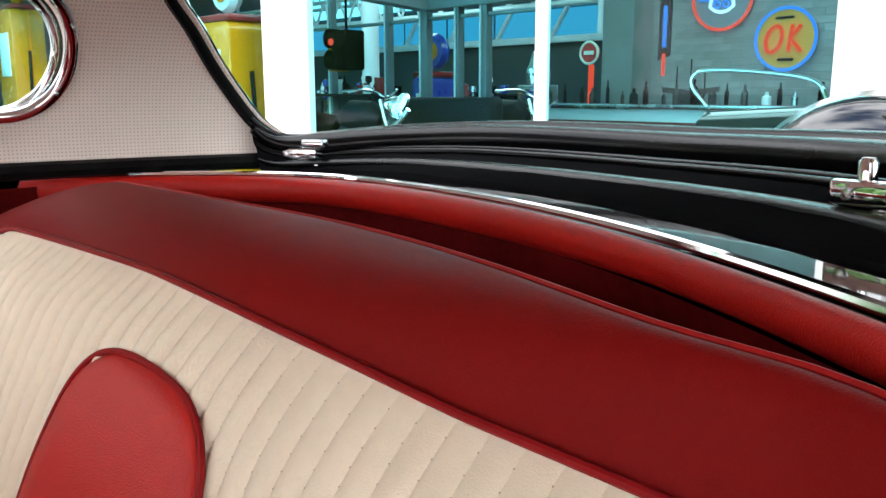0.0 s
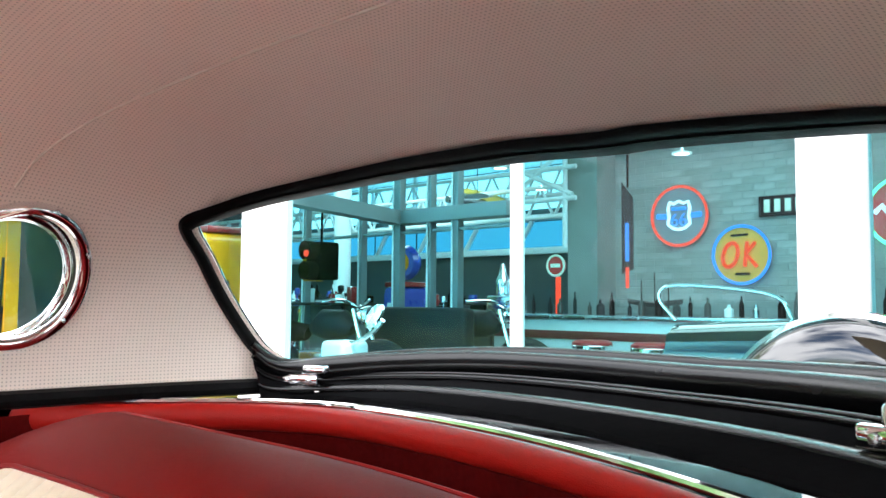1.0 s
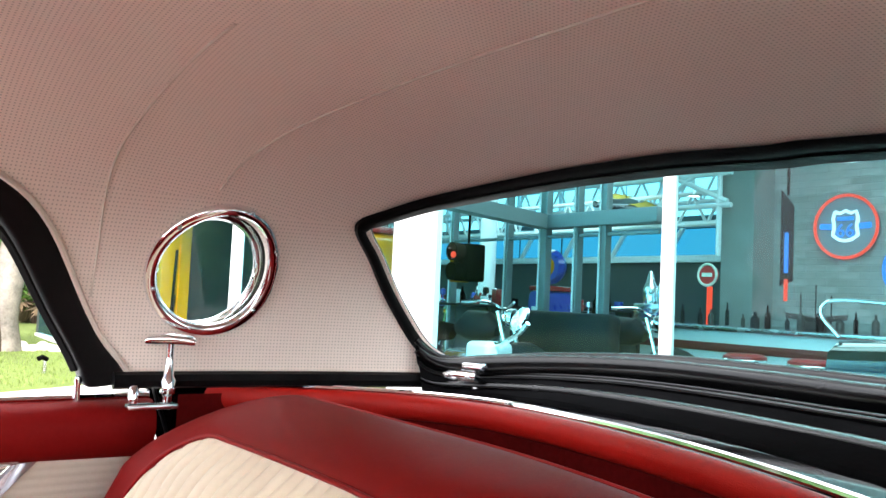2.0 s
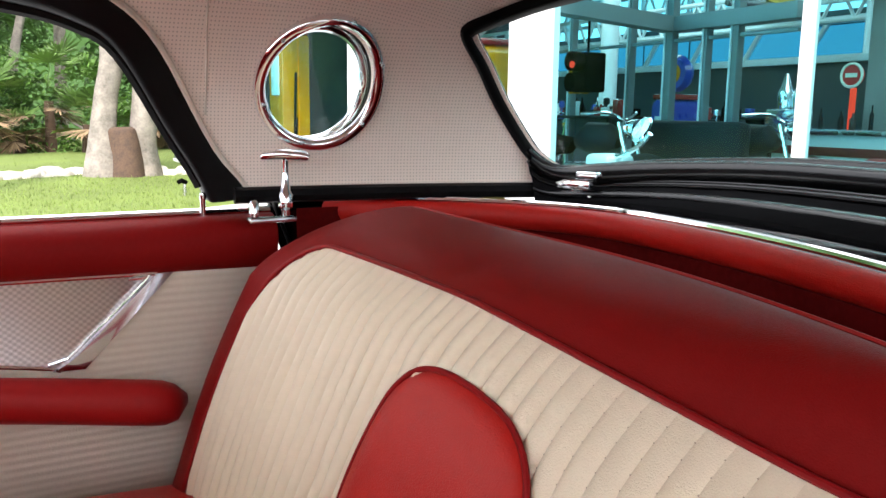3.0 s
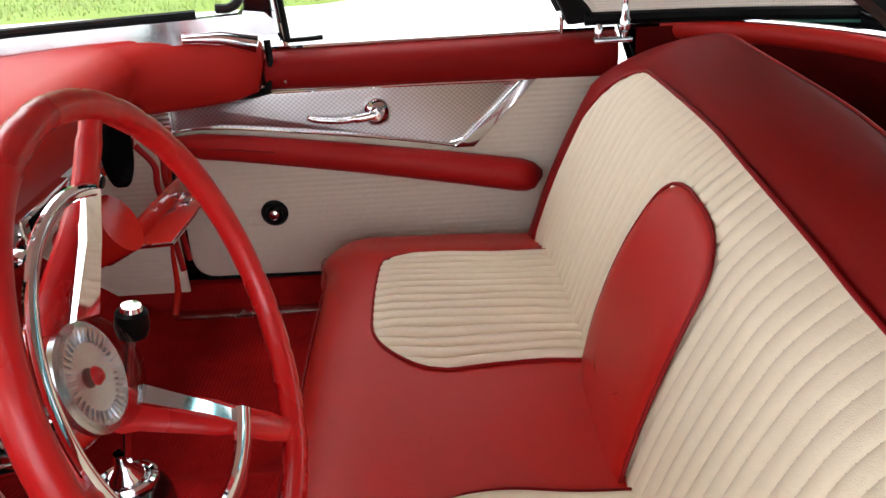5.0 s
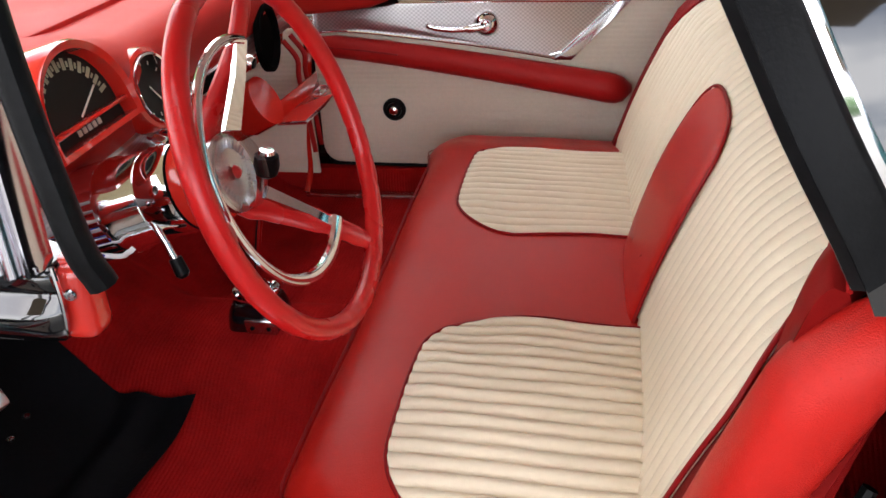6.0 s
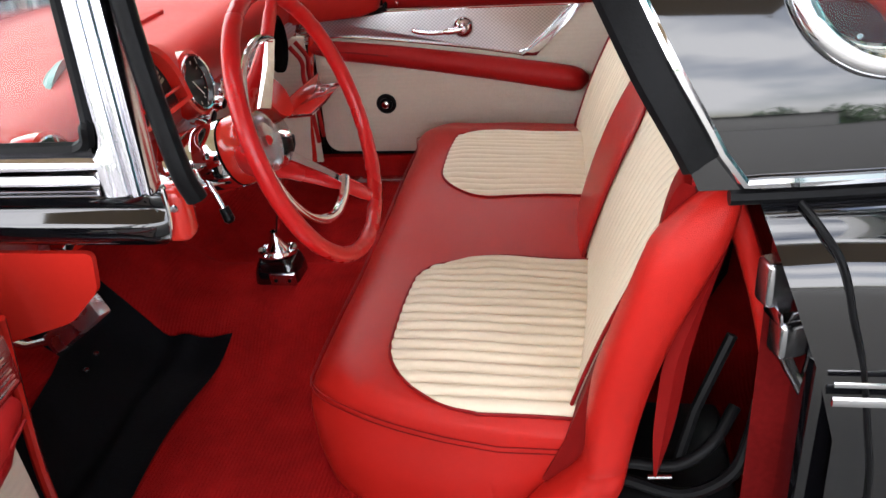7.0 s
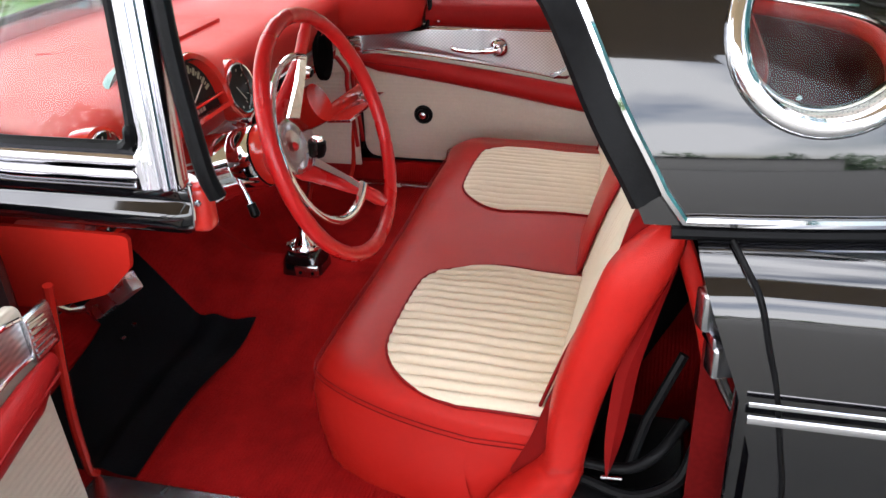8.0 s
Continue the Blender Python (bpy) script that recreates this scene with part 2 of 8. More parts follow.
RED_PLASTIC = material("red moulded plastic", (0.48, 0.010, 0.010), 0.28, vary=0.08, scale=6, coat=0.08, spec=0.35)
PIPING = material("dark red piping", (0.22, 0.007, 0.008), 0.4, vary=0.1, ior=1.2)
CREAM = material("cream pleated vinyl", (0.74, 0.625, 0.47), 0.48, vary=0.05, bump=0.3, bump_scale=800, scale=6, spec=0.3)
CREAM_DOOR = ribbed(material("cream ribbed door vinyl", (0.64, 0.56, 0.46), 0.5, vary=0.06, bump=0.2, bump_scale=500, scale=5, spec=0.3), 0.011, "Z", 0.25, 0.0012)
HEADLINER = dotted(material("perforated cream headliner", (0.86, 0.76, 0.68), 0.6, vary=0.04, scale=3, bump=0.15, bump_scale=600, ior=1.2), 0.0050, 0.2, 0.62, 0.2)
HEAD_EDGE = material("cream headliner binding", (0.66, 0.60, 0.52), 0.55, vary=0.08)
CHROME = material("chrome", (0.86, 0.86, 0.88), 0.06, metal=1.0, vary=0.03, spread=0.4)
ALU = ribbed(material("engine turned aluminium", (0.66, 0.63, 0.64), 0.36, metal=1.0, vary=0.04, spread=0.05), 0.0100, "Y", 0.30, 0.0004, ("Z", 0.0085), 0.30)
# chrome with a dim lavender-grey reflection of ground and sky in its colour
TONED_CHROME = material("chrome toned for dim reflections", (0.58, 0.57, 0.62), 0.12, metal=1.0, vary=0.06, spread=0.4)
STEEL = material("brushed steel", (0.6, 0.6, 0.62), 0.25, metal=1.0, vary=0.1, fine=300)
BLACK_PAINT = material("black enamel", (0.004, 0.004, 0.005), 0.05, vary=0.2, coat=1.0, spread=0.2)
BLACK_TRIM = material("black satin trim", (0.006, 0.006, 0.0065), 0.34, vary=0.3, scale=20, bump=0.1, ior=1.17)
RUBBER = material("black rubber", (0.006, 0.006, 0.0065), 0.36, vary=0.3, scale=30, bump=0.15, bump_scale=250, ior=1.17)
SHELF = material("black moulded shelf", (0.007, 0.007, 0.0075), 0.62, vary=0.3, scale=12, spread=0.05, spec=0.0)
ROLL = material("soft black rubber roll", (0.004, 0.004, 0.0045), 0.24, vary=0.3, scale=18, bump=0.1, bump_scale=200, ior=1.34)
THREAD = material("needle holes", (0.42, 0.32, 0.23), 0.8)
# near-black: recess shade put into colour, also used on plain black parts
DARK = material("black parts and recess shade", (0.004, 0.0036, 0.0036), 0.8, vary=0.3, ior=1.05)
# red lining with the shade of the gap behind the seat in its colour
WELL_SHADE = material("red well lining darkened as shade", (0.11, 0.006, 0.006), 0.9, vary=0.3, ior=1.05)
CARPET = ribbed(material("red loop carpet", (0.27, 0.008, 0.0075), 0.95, vary=0.3, scale=14, fine=420, bump=1.0, bump_scale=520, ior=1.05), 0.0068, "Y", 0.30, 0.0014)
MAT_BLACK = material("black rubber mat", (0.004, 0.004, 0.005), 0.6, vary=0.4, scale=10, bump=0.3, bump_scale=200, ior=1.15)
CAR_GLASS = glass("car glass", (0.88, 0.95, 0.92), 0.03, 0.22)
REAR_GLASS = glass("rear glass", (0.95, 0.985, 0.98), 0.02)
SHOP_GLASS = glass("teal shop glass", (0.64, 0.92, 0.95), 0.012, 0.18)
CLEAR = glass("clear plastic", (0.9, 0.9, 0.9), 0.015, 0.2)
WHITE_MARK = material("white marking", (0.7, 0.72, 0.62), 0.5)
DIAL_MARK = material("pale green dial marking", (0.36, 0.42, 0.28), 0.5)
WHITE_PAINT = material("white paint", (0.82, 0.82, 0.82), 0.45, vary=0.03, scale=2)


# ---- the car: hardtop ----
# The hardtop's skin: a rounded dome over the cabin, widest at the belt line.
DA, DB, DY, DN, DM, DZ, DH = 0.665, 1.11, 1.0, 2.5, 2.6, 0.95, 0.385


DA_DRIVER = 0.588


def dome_half(x):
    """The hardtop's half width at the belt: the driver's side stands closer in."""
    return DA_DRIVER if x > 0 else DA


def dome_value(p, off):
    r = ((abs(p[0]) / (dome_half(p[0]) + off)) ** DN + (abs(p[1] - DY) / (DB + off)) ** DN) ** (1 / DN)
    return r ** DM + (max(p[2] - DZ, 0) / (DH + off)) ** DM - 1


def dome_at(origin, way, off=0.0):
    """Where a ray from inside the dome meets it."""
    o, w = Vector(origin), Vector(way).normalized()
    lo, hi = 0.0, 3.0
    for _ in range(40):
        mid = (lo + hi) / 2
        if dome_value(o + w * mid, off) < 0:
            lo = mid
        else:
            hi = mid
    return o + w * lo


def dome_rear(psi, z, off=0.0):
    """The point of the dome at a height, psi degrees from straight behind."""
    a = radians(psi)
    return dome_at((0, DY, z), (math.sin(a), math.cos(a), 0), off)


FLARE = 0.018


def flare(z, off):
    """How far the outer skin flares out towards its foot."""
    return FLARE * max(0.0, 1 - (z - DZ) / 0.154) if off > 0.02 else 0.0


def dome_side(sign, y, z, off=0.0):
    p = dome_at((0, y, z), (sign, 0, 0), off)
    return p + Vector((sign * flare(z, off), 0, 0))


def dome_mesh(off, depth=0.008):
    def sp(v, e):
        return math.copysign(abs(v) ** e, v)
    rows = []
    for o in (off, off + depth):
        ring_rows = []
        for i in range(29):
            ph = math.pi / 2 * i / 28
            r, h = sp(math.cos(ph), 2 / DM), sp(math.sin(ph), 2 / DM)
            if i == 28:
                r = 0.004
            ring_rows.append([((dome_half(math.cos(th)) + o) * r * sp(math.cos(th), 2 / DN), DY + (DB + o) * r * sp(math.sin(th), 2 / DN), DZ + (DH + o) * h)
                              for th in (2 * math.pi * k / 128 for k in range(128))])
        rows.append(ring_rows)
    skin = list(reversed(rows[0])) + rows[1]
    if off > 0.02:
        skin = [[(x + math.copysign(flare(z, off), x), y, z) for x, y, z in ring] for ring in skin]
    return loft(skin, closed=True, caps=True)


def carve(bm, cutters):
    """Cuts bodies out of a closed mesh."""
    bmesh.ops.recalc_face_normals(bm, faces=bm.faces)
    me = bpy.data.meshes.new("blank")
    bm.to_mesh(me)
    bm.free()
    ob = new("blank", me)
    tools = []
    for c in cutters:
        bmesh.ops.recalc_face_normals(c, faces=c.faces)
        cm = bpy.data.meshes.new("tool")
        c.to_mesh(cm)
        c.free()
        tool = new("tool", cm)
        mod = ob.modifiers.new("cut", "BOOLEAN")
        mod.operation, mod.solver, mod.object = "DIFFERENCE", "EXACT", tool
        tools.append(tool)
    dg = bpy.context.evaluated_depsgraph_get()
    dg.update()
    out = bmesh.new()
    out.from_mesh(ob.evaluated_get(dg).to_mesh())
    for o in tools + [ob]:
        bpy.data.objects.remove(o, do_unlink=True)
    return out


def side_prism(outline, sign, x0=0.3, x1=1.1):
    return loft([[(sign * x0, y, z) for y, z in outline], [(sign * x1, y, z) for y, z in outline]], closed=True, caps=True)


RW_EYE = Vector((0.10, 1.05, 1.07))


def rw_out(psi, z, off):
    """A point of the rear window's rim, moved out from the lining along the line of sight from the cabin."""
    p = dome_rear(psi, z, 0.0)
    return dome_at(RW_EYE, p - RW_EYE, off)


def rear_wedge(outline):
    bm = bmesh.new()
    ring = [bm.verts.new(RW_EYE + (dome_rear(p, z) - RW_EYE) * 1.6) for p, z in outline]
    apex, far = bm.verts.new(RW_EYE + Vector((-0.05, 0.1, 0.02))), bm.verts.new((0.0, 2.9, 1.22))
    for i in range(len(ring)):
        j = (i + 1) % len(ring)
        bm.faces.new((apex, ring[i], ring[j]))
        bm.faces.new((far, ring[j], ring[i]))
    return bm


# Rear window, as angle from straight behind and height; one half, mirrored.
RW_TOP = [(0, 1.266), (-10, 1.268), (-20, 1.260), (-28, 1.245), (-36, 1.223), (-41.5, 1.200)]
RW_END = [(-44.0, 1.187), (-44.5, 1.173), (-43.7, 1.140)]
RW_LOW = [(-42.5, 1.084), (-40.4, 1.020), (-39.0, 0.994), (-37.2, 0.979), (-34, 0.975), (-27, 0.986), (-18, 0.993), (-9, 0.991), (0, 0.988)]


def rw_outline(grow):
    """The rear window's outline, grown by so many metres; its upper edge falls off a little towards the driver's side."""
    half = [(v.x * 100, v.y) for v in curve([(p / 100, z, 0) for p, z in RW_TOP + RW_END + RW_LOW], 4)]
    full = half + [(-p, z - (0.020 * min(1.0, max(0.0, (-p - 2) / 24)) if z > 1.15 else 0.0)) for p, z in reversed(half[1:-1])]
    n = len(full)
    out = []
    for i, (p, z) in enumerate(full):
        a, b = full[i - 1], full[(i + 1) % n]
        dx, dz = (b[0] - a[0]) * 0.0155, b[1] - a[1]
        L = math.hypot(dx, dz) or 1
        out.append((p - dz / L * grow / 0.0155 * -1, z - dx / L * grow))
    return out


# Side window openings, seen from the side as y and z.
OPEN_EDGE = {-1: [(0.40, 0.80), (0.40, 1.20), (0.80, 1.205), (0.955, 1.192), (1.035, 1.175), (1.088, 1.143), (1.15, 1.045), (1.208, 0.94), (1.24, 0.80)],
             1: [(0.40, 0.80), (0.40, 1.215), (0.85, 1.222), (1.00, 1.216), (1.085, 1.205), (1.135, 1.172), (1.197, 1.058), (1.258, 0.945), (1.30, 0.80)]}
TRIM_EDGE = {-1: [(0.40, 0.80), (0.40, 1.245), (0.80, 1.245), (0.955, 1.236), (1.06, 1.208), (1.137, 1.15), (1.213, 1.015), (1.262, 0.945), (1.30, 0.80)],
             1: [(0.40, 0.80), (0.40, 1.250), (0.85, 1.252), (1.00, 1.245), (1.10, 1.225), (1.170, 1.17), (1.243, 1.025), (1.29, 0.945), (1.33, 0.80)]}


def side_curve(pts):
    return [(v.x, v.y) for v in curve([(*p, 0) for p in pts], 5)]


PORT = {-1: (1.355, 1.106), 1: (1.428, 1.152)}
FOOT = {-1: 1.262, 1: 1.285}
LOW = {-1: 0.938, 1: 0.946}
FOOT_Z = {-1: 0.978, 1: 0.957}
PORT_R = 0.083
PORT_SIZE = {-1: 1.0, 1: 1.13}


def port_outline(sign, r):
    cy, cz = PORT[sign]
    r = r * PORT_SIZE[sign]
    return [(cy + r * math.cos(2 * math.pi * k / 56), cz + r * math.sin(2 * math.pi * k / 56)) for k in range(56)]


def cutters(edge, rw_grow, port_r):
    out = [rear_wedge(rw_outline(rw_grow))]
    for s in (-1, 1):
        out += [side_prism(side_curve(edge[s]), s), side_prism(port_outline(s, port_r), s)]
    out.append(box(-1.2, -1.0, 0.5, 1.2, 0.62, 1.6))
    return out


def box_uv(ob):
    me = ob.data
    uv = me.uv_layers.new(name="UVMap")
    for poly in me.polygons:
        n = poly.normal
        ax, ay, az = abs(n.x), abs(n.y), abs(n.z)
        for li in poly.loop_indices:
            c = me.vertices[me.loops[li].vertex_index].co
            if ax > ay * 1.1 and ax > az * 0.9:
                uv.data[li].uv = (c.y, c.z)
            elif ay > az * 0.6:
                uv.data[li].uv = (c.x, c.z)
            else:
                uv.data[li].uv = (c.x, c.y)
    return ob


hardtop = empty("hardtop", "black painted removable hardtop with round side windows and perforated cream lining", "car roof", (0, 1.4, 0.95))


def ht(name, bm, m, label="", **k):
    ob = part(name, bm, m, None, label, **k)
    return under(ob, hardtop)


lining = ht("headliner", carve(dome_mesh(0.0), cutters(TRIM_EDGE, 0.004, PORT_R * 0.95) + [box(0.45, 1.0, 0.8, 1.2, 1.95, 0.952)]), HEADLINER, "perforated cream vinyl headliner", sharp=50)
box_uv(lining)
ht("roof_skin", carve(dome_mesh(0.024, 0.006), cutters(OPEN_EDGE, 0.004, PORT_R * 0.98) + [box(0.45, 1.0, 0.8, 1.2, 1.95, 0.948)]), BLACK_PAINT, "glossy black painted roof skin", sharp=50)

# welted seams of the lining
for pts in ([(-0.62, 1.20, 1.06), (-0.626, 1.198, 1.134), (-0.523, 1.186, 1.234), (-0.402, 1.193, 1.289), (-0.2, 1.2, 1.33)],
            [(-0.53, 1.325, 1.21), (-0.49, 1.335, 1.245), (-0.40, 1.36, 1.281), (-0.24, 1.40, 1.313), (0.0, 1.42, 1.33), (0.24, 1.40, 1.313)]):
    line = [dome_at((0, 1.2, 1.0), Vector(p) - Vector((0, 1.2, 1.0)), -0.0005) for p in curve(pts, 6)]
    ht("seam", tube(line, 0.0018, 6), HEAD_EDGE)

# black trim round the side openings, and the cream binding along it
for s in (-1, 1):
    a, b = side_curve(TRIM_EDGE[s]), side_curve(OPEN_EDGE[s])
    rows = []
    for (ya, za), (yb, zb) in zip(a, b):
        if za < 0.93 and ya < 0.7 or ya < 0.62:
            continue
        if za < LOW[s] and zb < LOW[s] and rows:
            break
        za, zb = max(za, LOW[s]), max(zb, LOW[s])
        pa, pb, pc = dome_side(s, ya, za, 0.004), dome_side(s, yb, zb, 0.004), dome_side(s, yb, zb, 0.034)
        inn = Vector((-s * 0.010, 0, 0))
        rows.append([pa, pa + inn, pa.lerp(pb, 0.35) + inn * 1.3, pa.lerp(pb, 0.5) + inn * 0.7, pa.lerp(pb, 0.85) + inn * 0.9, pb + inn * 0.3, pb.lerp(pc, 0.5), pc])
    ht("window_seal", loft(rows), BLACK_TRIM, "black rubber seal round the side window opening", sharp=60)
    edge = [dome_side(s, y, max(z, 0.955), -0.004) for y, z in a if y > 0.62 and z > 0.90]
    ht("binding", tube(edge, 0.0045, 8), HEAD_EDGE)
    # bright strip along the outer edge, and along the foot of the roof
    strip = [dome_side(s, y + (0.027 if s > 0 else 0.036), z + 0.018, 0.034) for y, z in side_curve(OPEN_EDGE[s]) if y > 0.62 and z > (0.985 if s < 0 else 0.965)]
    lip = [[dome_side(s, y + dy, z + dz, off) for dy, dz, off in ((0.0, 0.0, 0.030), (0.0, 0.0, 0.037), (0.012, 0.008, 0.035), (0.024, 0.016, 0.036), (0.026, 0.017, 0.030))]
           for y, z in side_curve(OPEN_EDGE[s]) if y > 0.62 and z > (0.985 if s < 0 else 0.965)]
    ht("outer_lip", loft(lip), RUBBER)
    foot = [dome_side(s, y, FOOT_Z[s], 0.034) for y in (FOOT[s], FOOT[s] + 0.012, FOOT[s] + 0.03, FOOT[s] + 0.06, FOOT[s] + 0.10, FOOT[s] + 0.16, FOOT[s] + 0.24, FOOT[s] + 0.34, FOOT[s] + 0.46)]
    ht("bright_strip", tube(strip + foot[1:], 0.0085, 8, flat=0.7), CHROME, "bright metal edge strip")
    ht("base_seal", tube([p + Vector((-s * 0.004, 0, -0.015)) for p in foot], 0.0085, 8), RUBBER)
    rear_edge = [dome_side(s, y, max(z, 0.96), 0.022) for y, z in side_curve(OPEN_EDGE[s]) if y > 0.62 and z > LOW[s] + 0.004]
    ht("weatherstrip", tube([p + Vector((0, 0.004, 0)) for p in rear_edge], 0.012, 8), RUBBER, "thick black rubber weatherstrip")
    # porthole: bright rings inside and out, and the pane
    cy, cz = PORT[s]
    for off, width, name in ((-0.004, 0.0092, "inner_ring"), (0.035, 0.0115, "outer_ring")):
        ring = [dome_side(s, y, z, off) for y, z in port_outline(s, PORT_R + 0.002)]
        ob = ht(name, tube(ring, width, 10, closed=True, flat=0.75, up=(1, 0, 0)), CHROME, "chrome porthole ring")
        if off < 0:
            inner = [dome_side(s, y, z, 0.004) for y, z in port_outline(s, PORT_R - 0.004)]
            ht("porthole_bezel", loft([ring, inner, [p + Vector((s * 0.006, 0, 0)) for p in inner]], closed=True), BLACK_TRIM)
    for k in (20, 75, 140, 200, 255, 320):
        p = dome_side(s, cy + (PORT_R + 0.002) * math.cos(radians(k)), cz + (PORT_R + 0.002) * math.sin(radians(k)), -0.013)
        ht("screw", spin([(0.0, 0.0), (0.003, 0.0), (0.0025, 0.0015), (0.0, 0.002)], 10, Matrix.Translation(p) @ pose(0, 0, 0, 0, -90 * s, 0)), STEEL)
    pane = [dome_side(s, y, z, 0.016) for y, z in port_outline(s, PORT_R - 0.004)]
    pane2 = [p + Vector((s * 0.004, 0, 0)) for p in pane]
    ob = ht("porthole_pane", loft([pane, pane2], closed=True, caps=True), REAR_GLASS, "clear round glass pane", smooth=False)
    ob.visible_shadow = False

# rear window: seal with two beads, and the bent pane
out0, out1, out2, out3 = rw_outline(0.007), rw_outline(0.002), rw_outline(-0.004), rw_outline(-0.010)
rows = [[rw_out(p, z, o) for p, z in ring] for ring, o in ((out0, 0.004), (out0, -0.004), (out1, -0.008), (out2, -0.003), (out2, -0.007), (out3, -0.004), (out3, 0.010))]
ht("rear_window_seal", loft(rows, closed=True), RUBBER, "black rubber rear window gasket", sharp=70)
half = [(p, z) for p, z in rw_outline(-0.006)]
# strips from the upper to the lower edge of the window
uppers = sorted([q for q in half if q[1] > 1.15], key=lambda q: q[0])
lowers = sorted([q for q in half if q[1] <= 1.15], key=lambda q: q[0])


def along(line, p):
    for a, b in zip(line, line[1:]):
        if a[0] <= p <= b[0]:
            t = (p - a[0]) / max(b[0] - a[0], 1e-9)
            return a[1] + (b[1] - a[1]) * t
    return line[0][1] if p < line[0][0] else line[-1][1]


def along_low(psi):
    return along(lowers, psi)


rows = []
for k in range(61):
    psi = -43 + 86 * k / 60
    hi_z, lo_z = along(uppers, psi), along(lowers, psi)
    rows.append([rw_out(psi, lo_z + (hi_z - lo_z) * f / 8, 0.005) for f in range(9)])
rear_pane = ht("rear_window_pane", loft(rows), REAR_GLASS, "curved wrap-around rear window glass")
rear_pane.visible_shadow = False

def deck_front(x):
    """The rear deck's front edge, bowed back between the quarter panels."""
    y = 1.682 - 0.47 * (x + 0.30) ** 2
    if x < -0.33:
        y -= 1.7 * (x + 0.33) ** 2
    return max(1.40, y)


# black rubber shelf that falls from the rear window to the deck
def shelf_foot(x):
    return deck_front(x) + 0.100


shelf_lines = []
for k in range(73):
    psi = -40 + 80 * k / 72
    g = dome_rear(psi, along_low(psi) - 0.002, -0.004)
    f = Vector((g.x * 0.95, shelf_foot(g.x * 0.95), 0.9385))
    shelf_lines.append((g, f))


def shelf_roll(t, lift, r, name, flat=0.8):
    """A soft rubber roll that runs along the shelf, t of the way from the glass to the deck."""
    pts = [g.lerp(f, t) + Vector((0, 0, lift)) for g, f in shelf_lines]
    ht(name, tube(pts, [r * min(1.0, 0.30 + (g.y - f.y) / 0.11) for g, f in shelf_lines], 14, flat=flat, up=(0, 0, 1)), ROLL, "soft black rubber roll under the rear window")


rail_rows = []
for g, f in shelf_lines:
    row = []
    for t, dz in ((0.0, -0.004), (0.2, -0.012), (0.36, -0.012), (0.46, -0.008), (0.52, -0.002), (0.56, -0.002), (0.64, 0.003), (0.80, 0.001), (0.93, 0.0015), (0.985, 0.001), (1.0, -0.005)):
        row.append(g.lerp(f, t) + Vector((0, 0, dz + 0.0015 * noise.noise((g.x * 22, t * 9, 0)))))
    rail_rows.append(row)
ht("base_rail", loft(rail_rows), SHELF, "black rubber apron under the rear window", sharp=35)
shelf_roll(0.095, 0.002, 0.0200, "window_roll")
shelf_roll(0.330, 0.006, 0.0260, "shelf_roll")
shelf_roll(0.760, -0.003, 0.0170, "shelf_roll", 0.5)
shelf_roll(0.520, 0.004, 0.0040, "shelf_bead", 1.0)
shelf_roll(0.560, 0.002, 0.0050, "shelf_bead", 1.0)
for s in (-1, 1):
    ht("base_flange", tube([dome_rear(s * p, 0.9502, -0.012) for p in range(34, 72 if s < 0 else 60, 2)], 0.012, 8), RUBBER)
for s in (-1, 1):
    welt = [dome_rear(s * p, 0.957, -0.006) for p in range(37, 70 if s < 0 else 58, 2)]
    ht("welt", tube(welt, 0.006, 8), HEAD_EDGE)


def deck_latch(at, turn, size, pin):
    """A two-piece chrome clamp that ties the hardtop to the deck behind the seat."""
    m = Matrix.Translation(at) @ Matrix.Rotation(radians(turn), 4, "Z") @ Matrix.Scale(size, 4)
    body = ht("deck_latch", moved(box(-0.034, -0.012, 0.010, 0.030, 0.012, 0.027, 0.003), m), CHROME, "chrome hardtop clamp")
    pieces = [(moved(box(-0.036, -0.015, 0.0, 0.036, 0.014, 0.0045, 0.002), m), "foot_plate"), (spin([(0.010, 0.003), (0.010, 0.012)], 14, m), "barrel")]
    if pin:
        pieces += [(spin([(0.006, 0.025), (0.006, 0.038), (0.004, 0.041), (0.0, 0.041)], 12, m @ pose(-0.014, -0.002, 0)), "pin"), (spin([(0.019, -0.002), (0.020, 0.001), (0.017, 0.003), (0.0, 0.003)], 20, m @ pose(-0.004, -0.014, 0)), "washer")]
    else:
        pieces += [(moved(box(0.004, -0.013, 0.027, 0.042, 0.011, 0.040, 0.005, 3), m), "knob")]
    for bm, nm in pieces:
        part(nm, bm, CHROME, body)
    for dx in (-0.020, 0.016):
        part("screw", spin([(0.0, 0.0), (0.0045, 0.0), (0.004, 0.0015), (0.0, 0.002)], 10, m @ pose(dx, -0.0125, 0.018, 90, 0, 0)), STEEL, body)


deck_latch((-0.515, 1.735, 0.943), 24, 1.0, False)
deck_latch((0.312, 1.725, 0.946), -16, 1.3, True)

